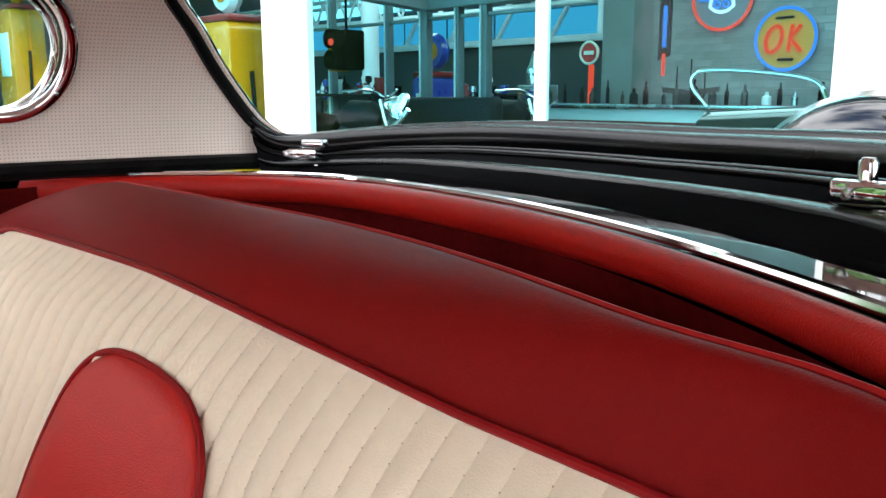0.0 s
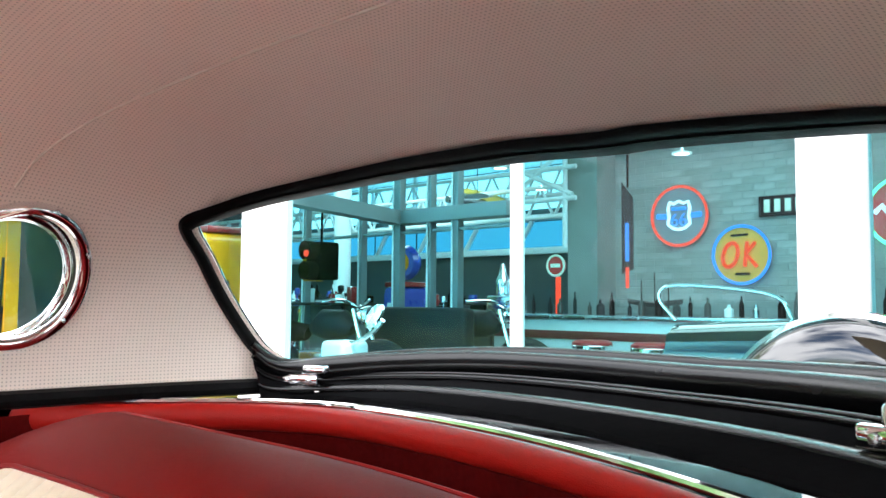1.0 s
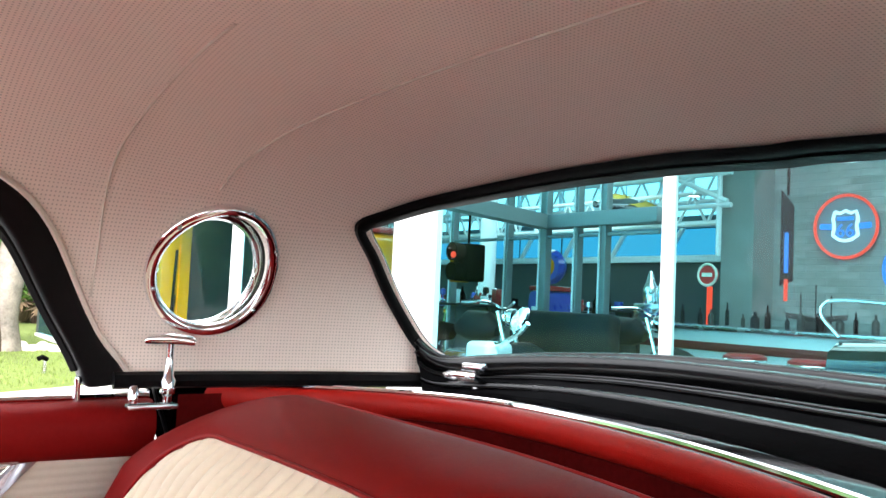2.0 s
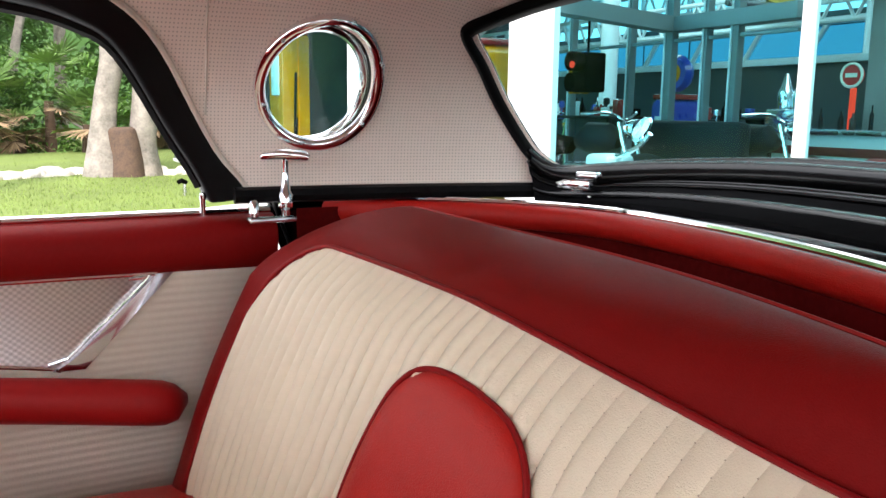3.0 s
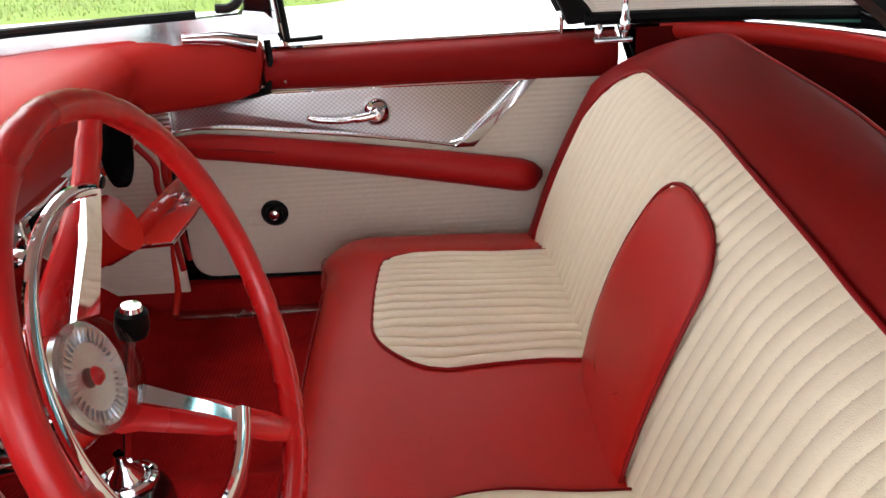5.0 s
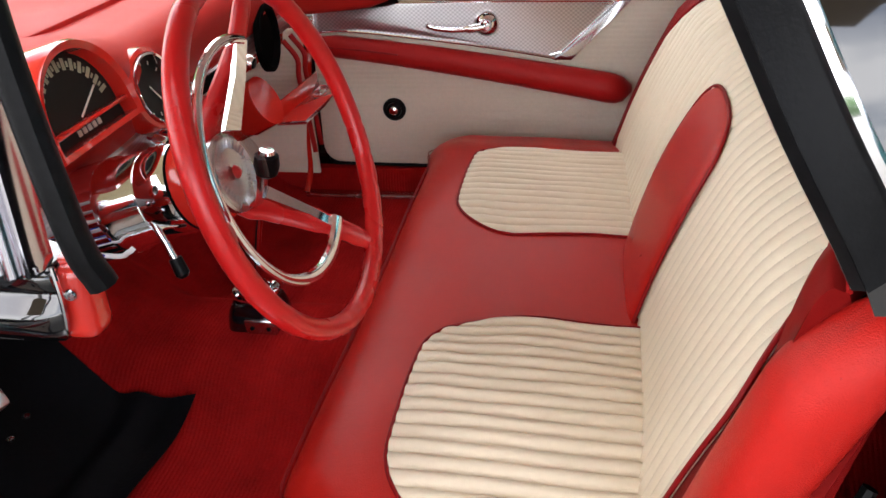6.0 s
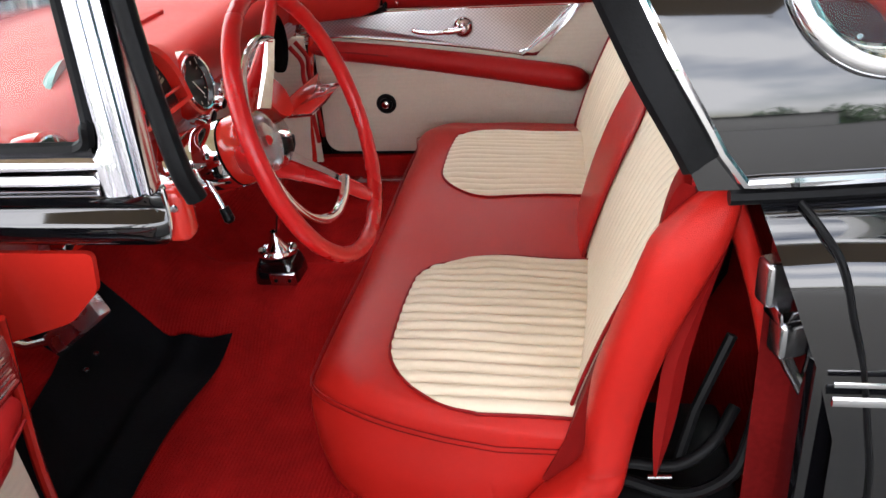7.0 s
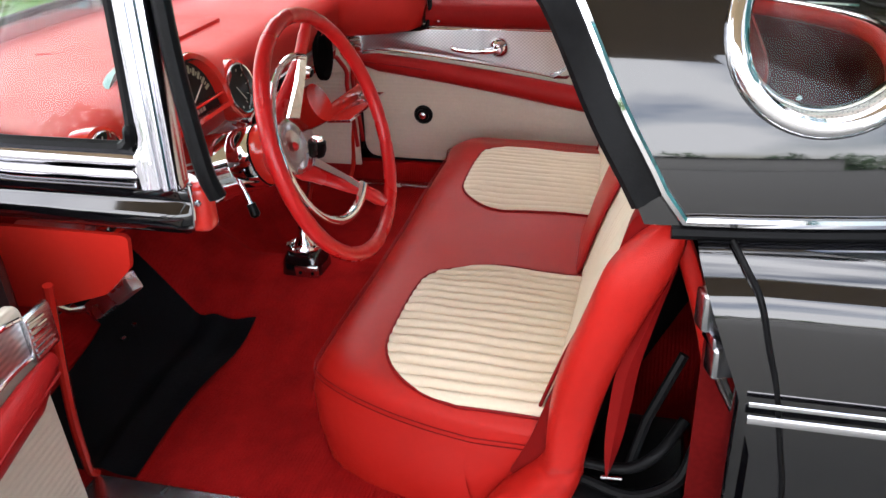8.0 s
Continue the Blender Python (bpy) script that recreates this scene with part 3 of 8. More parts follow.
# T-handle that clamps the hardtop's front corner on each side
for s in (-1,):
    base = dome_side(s, 1.302, 0.9501, -0.034) + Vector((0, 0, -0.020))
    col = ht("t_handle", spin([(0.006, -0.008), (0.006, 0.0), (0.010, 0.004), (0.011, 0.022), (0.007, 0.028), (0.0055, 0.055), (0.0055, 0.072)], 16, Matrix.Translation(base)), CHROME, "chrome T-shaped hardtop clamp handle")
    part("grip", moved(tube([(-0.034, 0, -0.003), (-0.028, 0, 0.0), (0, 0, 0.002), (0.028, 0, 0.0), (0.034, 0, -0.003)], [0.004, 0.007, 0.008, 0.007, 0.004], 12), Matrix.Translation(base + Vector((0, 0, 0.077))) @ pose(0, 0, 0, 0, 0, 62)), CHROME, col)
    part("bracket", moved(box(-0.010, -0.055, -0.017, 0.010, 0.014, -0.009, 0.003), Matrix.Translation(base)), STEEL, col)
    part("stop", spin([(0.007, -0.008), (0.007, 0.012), (0.004, 0.016)], 12, Matrix.Translation(base + Vector((0, -0.046, 0)))), CHROME, col)


# ---- the car: bench seat ----
SEAT_X0, SEAT_X1 = -0.612, 0.625
seat = empty("bench_seat", "red vinyl bench seat with cream pleated inserts", "car seat", (0, 1.0, 0.36))


def st(name, bm, m, label="", **k):
    return under(part(name, bm, m, None, label, **k), seat)


def end_round(x, r, lo=SEAT_X0, hi=SEAT_X1):
    """0 in the middle, 1 at either end of the seat, along a quarter circle."""
    d = min(x - lo, hi - x)
    if d >= r:
        return 0.0
    return 1 - math.sqrt(max(0, 1 - (1 - max(d, 0) / r) ** 2))


CUSH_X1 = 0.566


def ease(t):
    t = min(1.0, max(0.0, t))
    return t * t * (3 - 2 * t)


def cushion_z(x, y):
    z = 0.598 - 0.035 * (y - 0.87) + 0.010 * math.exp(-((x - 0.35) / 0.2) ** 2) + 0.010 * math.exp(-((x + 0.30) / 0.2) ** 2)
    z -= 0.020 * ease((-0.45 - x) / 0.12)
    return z - 0.028 * end_round(x, 0.055, SEAT_X0, CUSH_X1) - 0.004 * noise.noise((x * 7, y * 7, 1.3))


FRONT = 0.748


def cushion_front(x):
    """The cushion's front edge in plan; the driver's corner is the rounder one."""
    return FRONT - 0.022 * ease((-0.42 - x) / 0.12) + (0.07 * end_round(x, 0.10, SEAT_X0, 9) + 0.30 * end_round(x, 0.11, -9, CUSH_X1))


def cushion_row(x):
    yf = cushion_front(x)
    zt = cushion_z(x, yf + 0.05)
    row = [(x, yf + 0.035, 0.355), (x, yf + 0.012, 0.40), (x, yf, 0.46), (x, yf - 0.002, zt - 0.075)]
    for k in range(1, 8):
        a = math.pi / 2 * k / 8
        row.append((x, yf + 0.07 * (1 - math.cos(a)) ** 1.1, zt - 0.075 + 0.072 * math.sin(a)))
    for k in range(12):
        y = yf + 0.075 + (1.20 - yf - 0.075) * k / 11
        row.append((x, y, cushion_z(x, y)))
    return row


xs = sorted(set([SEAT_X0 + 0.0005, SEAT_X1 - 0.0005] + [SEAT_X0 + 0.09 * (k / 10) ** 2 for k in range(1, 11)] + [SEAT_X1 - 0.09 * (k / 10) ** 2 for k in range(1, 11)]
               + [SEAT_X0 + 0.09 + (SEAT_X1 - SEAT_X0 - 0.18) * k / 40 for k in range(1, 40)]))
cushion_xs = [x for x in xs if x < CUSH_X1 - 0.09] + [CUSH_X1 - 0.09 * (k / 14) ** 2 for k in range(14, 0, -1)] + [CUSH_X1 - 0.0003]
rows = [cushion_row(x) for x in cushion_xs]
left, right = [(SEAT_X0 + 0.012, p[1] + 0.012 if i < 11 else p[1], 0.355 if i > 3 else p[2]) for i, p in enumerate(rows[0])], [(CUSH_X1 - 0.016, p[1], 0.355) for p in rows[-1]]
st("cushion", loft([left] + rows + [right]), SEAT_VINYL_LIT, "red vinyl seat cushion", sharp=60)


def pleats(cells, point, normal_of, height, along_n, material_, name, label):
    """Sewn channels over a backing sheet: each is a soft puff between two stitched valleys."""
    backing = bmesh.new()
    loft([[point(x, v0(x) + (v1(x) - v0(x)) * k / 12) + normal_of(x, v0(x) + (v1(x) - v0(x)) * k / 12) * 0.0004 for k in range(13)] for x0, x1, v0, v1 in cells for x in (x0, x1)], bm=backing)
    base = st(name, backing, material_, label, sharp=75)
    for x0, x1, v0, v1 in cells:
        rows = []
        tall = height(0.5 * (x0 + x1))
        for k in range(along_n + 1):
            taper = min(1.0, 7 * k / along_n + 0.3, 7 * (along_n - k) / along_n + 0.3)
            row = []
            for j in range(9):
                u = j / 8
                v = v0(x0 + (x1 - x0) * u)
                v += (v1(x0 + (x1 - x0) * u) - v) * k / along_n
                wob = 0.0016 * noise.noise((x0 * 40, v * 11, 0.3))
                x = x0 + (x1 - x0) * u + wob * math.sin(math.pi * u)
                h = tall * taper * math.sin(math.pi * u) ** 0.72 * (1 + 0.30 * noise.noise((x0 * 33, v * 9, 2.0)))
                row.append(point(x, v) + normal_of(x, v) * (h + 0.0010))
            rows.append(row)
        part("pleat", loft(rows), material_, base, sharp=75)
    return base


def up_normal(x, v):
    return Vector((0, 0, 1))


def cushion_insert(x0, x1, front, n, name, inner, dents):
    """front(x): where the insert begins; its back edge lies under the backrest. inner: the edge towards the car's middle, pushed
    to and fro by dents, each a place along the seat, a width and an amount."""
    def warp(x, v):
        w = max(0.0, 1 - abs(x - inner) / 0.16) ** 1.5
        return x + w * sum(d * math.exp(-((v - c) / wd) ** 2) for c, wd, d in dents)

    def surface(x, v):
        xx = warp(x, v)
        return Vector((xx, v, cushion_z(xx, v)))
    cells = []
    w = (x1 - x0) / n
    for i in range(n):
        a = x0 + i * w
        cells.append((a, a + w, front, lambda x: 1.172))
    pleats(cells, surface, up_normal, lambda x: 0.0078, 30, CREAM, name, "cream pleated vinyl cushion insert")
    edge = [(x0 - 0.002, 1.172 - 0.02 * k) for k in range(12) if 1.172 - 0.02 * k > front(x0)]
    edge += [(x0 - 0.002 + (x1 - x0 + 0.004) * (0.5 - 0.5 * math.cos(math.pi * k / 40)), None) for k in range(41)]
    edge += [(x1 + 0.002, 1.172 - 0.02 * k) for k in range(11, -1, -1) if 1.172 - 0.02 * k > front(x1)]
    path = []
    for x, y in edge:
        yy = front(min(max(x, x0), x1)) if y is None else y
        p = surface(x, yy)
        path.append((p.x, p.y, p.z + 0.002))
    st("piping", tube(path, 0.0024, 8), PIPING)


def rounded_front(x0, x1, base, r0, r1, bow):
    """An insert's front edge: bowed, with a rounded corner at either end."""
    def f(x):
        y = base + bow * ((2 * (x - x0) / (x1 - x0) - 1) ** 2)
        if x - x0 < r0:
            y += r0 * (1 - math.sqrt(max(0, 1 - (1 - (x - x0) / r0) ** 2)))
        if x1 - x < r1:
            y += r1 * (1 - math.sqrt(max(0, 1 - (1 - (x1 - x) / r1) ** 2)))
        return y
    return f


cushion_insert(0.148, 0.545, rounded_front(0.148, 0.545, 0.866, 0.09, 0.13, 0.012), 17, "driver_insert", 0.148, ((0.93, 0.035, 0.010), (1.02, 0.06, -0.008)))
cushion_insert(-0.448, -0.108, rounded_front(-0.448, -0.108, 0.848, 0.05, 0.10, 0.008), 15, "passenger_insert", -0.108, ((0.95, 0.05, 0.010), (1.09, 0.05, -0.006)))
# the double seam that runs round the cushion's front and driver's end, under its rolled edge
stitch = []
for k in range(70):
    x = SEAT_X0 + 0.06 + (CUSH_X1 - SEAT_X0 - 0.0602) * math.sin(math.pi / 2 * k / 69)
    yf = cushion_front(x)
    stitch.append(Vector((x, yf + 0.004, cushion_z(x, yf + 0.05) - 0.032 + 0.014 * max(0.0, (x - 0.46) / 0.1))))
tail = [Vector((CUSH_X1 + 0.0005, stitch[-1].y + (1.165 - stitch[-1].y) * k / 8, stitch[-1].z)) for k in range(1, 9)]
stitch = stitch + tail
st("front_seam", tube([p + Vector((0, 0.0012, 0)) for p in stitch], 0.0010, 6), PIPING)
st("front_seam", tube([p + Vector((0, -0.0008, -0.009)) for p in stitch], 0.0009, 6), PIPING)

# backrest: a section in y and z, swept across the seat, wrapping forward and rounding off at its ends
BACK_LOW, BACK_LEAN = (1.150, 0.575), 0.43


def back_bend(x):
    """The height from which the face curls back into the top roll."""
    return 0.843 - 0.030 * ease((x + 0.10) / 0.32)


def back_point(x, z):
    """The front face of the backrest at a height."""
    wrap = 0.030 * min(1.0, abs(x - 0.005) / 0.6) ** 3
    curl = 5.6 * max(0.0, z - back_bend(x)) ** 2
    return Vector((x, BACK_LOW[0] + (z - BACK_LOW[1]) * BACK_LEAN - 0.012 * math.sin(min(1, max(0, (z - 0.575) / 0.33)) * math.pi) - wrap + curl, z))


def back_normal(x, z):
    return Vector((0, -1, 0.43 + 11.2 * max(0.0, z - back_bend(x)))).normalized()


def back_ridge(x):
    """The height of the backrest's top."""
    return 0.943


def back_depth(x):
    """How far back the top of the backrest reaches."""
    return 1.451 - (0.42 * (x + 0.15) ** 2 if x > -0.15 else 0.0)


INS0, INS1 = -0.522, 0.530


def back_top(x):
    """The upper edge of the pleated insert."""
    r0 = 0.10 if x < 0 else 0.15
    d = min(x - INS0, INS1 - x)
    z = 0.9030 - 0.020 * ease((x + 0.15) / 0.42)
    if d < r0:
        z -= 0.12 * (1 - math.sqrt(max(0, 1 - (1 - max(d, 0) / r0) ** 2)))
    return z


def back_row(x):
    e = end_round(x, 0.13)
    e2 = end_round(x, 0.05)
    top = back_ridge(x) - 0.075 * e
    shoulder = min(0.905, top - 0.022, back_top(min(max(x, INS0 + 0.012), INS1 - 0.012)) + 0.007)
    row = [back_point(x, 0.50) + Vector((0, 0.03 * e2, 0))]
    for k in range(12):
        z = 0.54 + (shoulder - 0.54) * k / 11
        row.append(back_point(x, z) + Vector((0, 0.05 * e2, 0)))
    yb = row[-1].y
    deep = back_depth(x) - 0.042 - yb - 0.04 * e
    for k in range(1, 10):
        a = math.pi * 0.5 * k / 9
        row.append(Vector((x, yb + (0.028 + 0.5 * (deep + math.hypot(deep, 0.016))) * (0.72 * (1 - math.cos(a)) + 0.28 * math.sin(a)), shoulder + (top - shoulder) * math.sin(a))))
    yt = row[-1].y
    row += [Vector((x, yt + 0.010, top - 0.004)), Vector((x, yt + 0.014, top - 0.014)), Vector((x, yt + 0.006 - 0.02 * e2, top - 0.07))]
    for z, d in ((0.75, 0.125), (0.62, 0.105), (0.48, 0.10)):
        y = min(back_point(x, z).y + d - 0.03 * e2, yt + 0.004)
        row.append(Vector((x, y + (bolster_back(z) - 0.020 - y) * ease((x - 0.44) / 0.12), z)))
    return row


def bolster_back(z):
    """The rear edge of the rolled end of the backrest."""
    return 1.198 + 0.30 * (z - 0.53) - 0.02 * math.sin(min(1, max(0, (z - 0.53) / 0.38)) * math.pi)


BOLSTER = ((0.40, 1.040), (0.44, 1.055), (0.48, 1.080), (0.515, 1.112), (0.545, 1.140), (0.56, 1.148), (0.60, 1.149), (0.64, 1.151), (0.69, 1.158), (0.745, 1.174), (0.80, 1.193), (0.87, 1.216), (0.93, 1.246))


def bolster_front(z):
    """The front of the rolled end: upright over the cushion, leaning back above, spread forward where the cover is tucked in below."""
    return sum(along(BOLSTER, z + d) for d in (-0.016, -0.008, 0, 0.008, 0.016)) / 5


rows = [back_row(x) for x in xs if x < 0.572]
ends = []
for r, x in ((rows[0], SEAT_X0 + 0.004), (rows[-1], 0.576)):
    mid = [r[i].lerp(r[-1 - i], 0.5) for i in range(len(r))]
    ends.append([Vector((x, m_.y, m_.z)) for m_ in mid])
st("backrest", loft([ends[0]] + rows + [ends[1]]), RED_VINYL_SHADE, "red vinyl seat back", sharp=60)

n_pl = 44
pleat_w = (INS1 - INS0) / n_pl
cells = [(INS0 + pleat_w * i, INS0 + pleat_w * (i + 1), lambda x: 0.575, back_top) for i in range(n_pl)]
pleats(cells, back_point, back_normal, lambda x: 0.0078 - 0.0046 * ease((x + 0.10) / 0.25), 34, CREAM, "back_insert", "cream pleated vinyl backrest insert")
# needle holes along the flatter seams of the driver's half
holes = bmesh.new()
for i in range(24, n_pl - 3):
    x = INS0 + pleat_w * i
    for k in range(16):
        z = back_top(x) - 0.008 - 0.0085 * k
        spin([(0.0008, 0.0), (0.0006, 0.0004), (0.0, 0.0005)], 5, Matrix.Translation(back_point(x, z) + back_normal(x, z) * 0.0008) @ pose(0, 0, 0, 70, 0, 0), bm=holes)
st("stitching", holes, THREAD, "dark needle holes along the seams")["kind"] = "stuff"
path = [back_point(INS0 - 0.002, 0.58 + 0.02 * k) for k in range(10)]
for k in range(61):
    f = 0.5 - 0.5 * math.cos(math.pi * k / 60)
    path.append(back_point(INS0 - 0.002 + (INS1 - INS0 + 0.004) * f, back_top(INS0 + (INS1 - INS0) * f)))
path += [back_point(INS1 + 0.002, 0.74 - 0.02 * k) for k in range(9)]
st("piping", tube([p + back_normal(p.x, p.z) * 0.0055 for p in path], 0.0028, 8), PIPING)

# the red centre panel of the backrest, stitched on over the pleats
panel = [(-0.100, 0.575), (-0.128, 0.64), (-0.142, 0.72), (-0.138, 0.79), (-0.122, 0.832), (-0.085, 0.852), (-0.018, 0.854), (0.048, 0.844), (0.088, 0.816), (0.102, 0.76), (0.114, 0.68), (0.124, 0.62), (0.134, 0.575)]
pl = [(v.x, v.y) for v in curve([(*p, 0) for p in panel], 5)]
cx = -0.01
rows = []
for f, h in ((1.0, 0.006), (0.985, 0.010), (0.95, 0.013), (0.8, 0.016), (0.5, 0.018), (0.2, 0.019), (0.02, 0.019)):
    row = []
    for x, z in pl:
        zz = 0.575 + (z - 0.575) * (f if z > 0.72 else 1 - (1 - f) * max(0, (z - 0.575) / 0.145))
        row.append(back_point(cx + (x - cx) * f, zz) + back_normal(x, zz) * h)
    rows.append(row)
st("centre_panel", loft(rows), SEAT_VINYL_LIT, "red vinyl centre panel sewn over the pleats", sharp=70)
top_seam = [back_row(x)[-6] + Vector((0, 0, 0.0015)) for x in xs if SEAT_X0 + 0.05 < x < SEAT_X1 - 0.05]
st("top_seam", tube(top_seam, 0.0024, 6), RED_DARK)
st("piping", tube([back_point(x, z) + back_normal(x, z) * 0.009 for x, z in pl], 0.0027, 8), PIPING)
# hinge and spring mechanism seen behind the seat's end, and the loose flap of its cover
st("seat_frame", join(tube(curve([(0.585, 1.20, 0.525), (0.60, 1.27, 0.520), (0.598, 1.325, 0.555), (0.580, 1.345, 0.60), (0.54, 1.36, 0.62)], 5), 0.012, 10, flat=0.7), join(tube(curve([(0.585, 1.20, 0.555), (0.592, 1.26, 0.560), (0.585, 1.30, 0.590), (0.55, 1.33, 0.62)], 5), 0.008, 10), box(0.40, 1.18, 0.42, 0.605, 1.34, 0.505, 0.012))), BLACK_TRIM, "black painted seat frame and hinge")
st("spring_rod", tube([(0.585, 1.26, 0.55), (0.57, 1.28, 0.63), (0.54, 1.32, 0.72)], 0.007, 8), BLACK_TRIM, "black hinge rod")
st("hinge_pin", tube([(0.600, 1.226, 0.546), (0.604, 1.254, 0.552)], 0.003, 8), TONED_CHROME, "bright hinge pin")
flap_in = curve([(0.596, 1.290, 0.875), (0.598, 1.262, 0.80), (0.604, 1.238, 0.735), (0.608, 1.231, 0.68), (0.611, 1.228, 0.62), (0.611, 1.231, 0.560)], 5)
flap_out = curve([(0.594, 1.298, 0.880), (0.598, 1.278, 0.80), (0.602, 1.264, 0.735), (0.604, 1.258, 0.68), (0.604, 1.250, 0.62), (0.608, 1.236, 0.560)], 5)
flap = [[a, a.lerp(b, 0.5) + Vector((0.006, 0, 0)), b] for a, b in zip(flap_in, flap_out)]
bolster = []
for k in range(61):
    z = 0.42 + 0.515 * k / 60
    f = math.sqrt(max(0.03, 1 - max(0, (k - 50) / 10.3) ** 2))
    yf, yr = bolster_front(z), bolster_back(z)
    yc, hy = (yf + yr) / 2, (yr - yf) / 2
    ring_b = []
    for j in range(28):
        a = 2 * math.pi * j / 28
        c, s_ = math.cos(a), math.sin(a)
        tuck = 0.007 * math.exp(-((z - 0.556 - 0.10 * (yc - 1.17) - 0.012 * s_) / 0.007) ** 2) + 0.004 * math.exp(-((z - 0.537 + 0.020 * s_) / 0.006) ** 2)
        ring_b.append((0.585 + 0.040 * f * math.copysign(abs(c) ** 0.72, c) - tuck * max(0, c), yc + hy * f * math.copysign(abs(s_) ** 0.80, s_) + (1 - f) * 0.012, z + 0.002 * noise.noise((j * 0.4, z * 14, 0))))
    bolster.append(ring_b)
st("bolster", loft(bolster, closed=True, caps=True), SEAT_VINYL_LIT, "rounded red vinyl end bolster", sharp=70)
st("bolster_seam", tube([(0.6165, bolster_front(z) + 0.014 + 0.03 * (z - 0.58), z) for z in (0.58 + 0.012 * k for k in range(27))], 0.0016, 6), RED_DARK)
# a near-black sheet over the back of the seat, for the shade in the gap
st("back_shade", loft([[p + Vector((0, 0.005, 0)) for p in back_row(x)[-4:]] for x in (-0.56 + 1.12 * k / 20 for k in range(21))]), DARK, "near-black sheet for the shade behind the seat back")
st("cover_flap", loft(flap), RED_VINYL_SHADE, "loose red vinyl cover flap")
st("skirt", box(SEAT_X0 + 0.03, FRONT + 0.06, 0.30, SEAT_X1 - 0.03, 1.18, 0.37, 0.01), RED_VINYL_SHADE)


# ---- the car: body, floor and rear deck ----
car = empty("car_body", "black two-seat convertible body with bright side trim", "car", (0, 1.0, 0.0))


def cb(name, bm, m, label="", **k):
    return under(part(name, bm, m, None, label, **k), car)


# cabin floor with a tunnel, and the toe board
def floor_z(x, y):
    z = 0.400 + 0.090 * math.exp(-((x - 0.05) / 0.15) ** 4)
    if y < 0.36:
        z += (0.36 - y) * 0.75
    return z + 0.003 * noise.noise((x * 9, y * 9, 0))


rows = []
for i in range(57):
    y = -0.16 + (1.62 + 0.16) * i / 56
    rows.append([(-0.66 + 1.33 * j / 60, y, floor_z(-0.66 + 1.33 * j / 60, y)) for j in range(61)])
floor_bm = loft(rows)
geo = bmesh.ops.extrude_face_region(floor_bm, geom=floor_bm.faces[:])
for v in [g for g in geo["geom"] if isinstance(g, bmesh.types.BMVert)]:
    v.co.z -= 0.012
tagged(part("floor", floor_bm, CARPET, None, "", sharp=60), "red loop pile carpet over the cabin floor", "carpet", kind="structure")

# rear quarter panels and tail: sections across the car from the deck edge to the sill
def side_profile(y, s):
    """One half section of the body's outside, from the deck to the sill; behind the driver's door it stands closer in."""
    tail = max(0, (y - 2.3) / 0.9)
    hw = 0.835 - 0.10 * tail ** 2
    top = 0.935 - 0.03 * tail
    inset = 0.098 if s > 0 and y > 1 else 0.0
    arc = []
    for x, z in ((0.700, top + 0.004), (0.735, top + 0.003), (0.765, top - 0.008), (0.786, top - 0.030), (0.795, top - 0.06), (0.800, top - 0.10), (0.806, top - 0.14), (0.815, 0.72), (0.822, 0.62), (0.815, 0.50), (0.79, 0.40), (0.74, 0.32), (0.68, 0.27)):
        arc.append((s * (x * hw / 0.835 - inset), y, z))
    return arc


for s in (-1, 1):
    rows = [[(px_, py_ + (1 - k / 30) ** 8 * 0.075 * (1 - min(1, max(0, (0.94 - pz_) / 0.20)) - 0.0) * -1 + 0.075 * (1 - k / 30) ** 8, pz_) for px_, py_, pz_ in side_profile(1.312 + 1.888 * k / 30, s)] for k in range(31)]
    cb("quarter_panel", loft(rows), BLACK_PAINT, "glossy black rear quarter panel", sharp=70)
    rows = [side_profile(-1.9 + 2.35 * k / 30, s) for k in range(31)]
    cb("front_fender", loft(rows), BLACK_PAINT, "glossy black front wing", sharp=70)
    # bright spear along the side
    drop, inset = (0.080, 0.091) if s > 0 else (0.0, 0.0)
    for z, r in ((0.871 - drop, 0.0032), (0.853 - drop, 0.0056)):
        line = [Vector((s * (0.8005 + (0.871 - z) * 0.13 - inset), 1.378 + 1.76 * k / 20, z)) for k in range(18)]
        cb("side_trim", tube(line, r, 8, flat=0.6, up=(1, 0, 0)), CHROME, "thin bright side spear")

# rear deck behind the seat
def deck_z(x, y):
    return 0.936 - 0.03 * max(0, (y - 2.2)) ** 1.5


rows = []
for k in range(49):
    x = -0.70 + 1.31 * k / 48
    y0 = deck_front(x) + 0.022
    rows.append([(x, y0, deck_z(x, y0) - 0.03), (x, y0, deck_z(x, y0) - 0.006), (x, y0 + 0.008, deck_z(x, y0)), (x, y0 + 0.011, deck_z(x, y0)), (x, y0 + 0.016, deck_z(x, y0))] + [(x, y0 + 0.008 + (3.1 - y0) * j / 20, deck_z(x, y0 + (3.1 - y0) * j / 20)) for j in range(1, 21)])
cb("rear_deck", loft(rows), BLACK_PAINT, "glossy black rear deck", sharp=50)
cb("tail_panel", loft([[(-0.70, 3.1, 0.91), (0, 3.14, 0.91), (0.70, 3.1, 0.91)], [(-0.74, 3.12, 0.6), (0, 3.2, 0.6), (0.74, 3.12, 0.6)], [(-0.70, 3.05, 0.3), (0, 3.1, 0.3), (0.70, 3.05, 0.3)]]), BLACK_PAINT)
edge = [Vector((x, deck_front(x) + 0.018, deck_z(x, deck_front(x)) + 0.002)) for x in (-0.69 + 1.28 * k / 48 for k in range(49))]
cb("deck_moulding", tube(edge, 0.0045, 8), CHROME, "bright moulding along the deck's front edge")
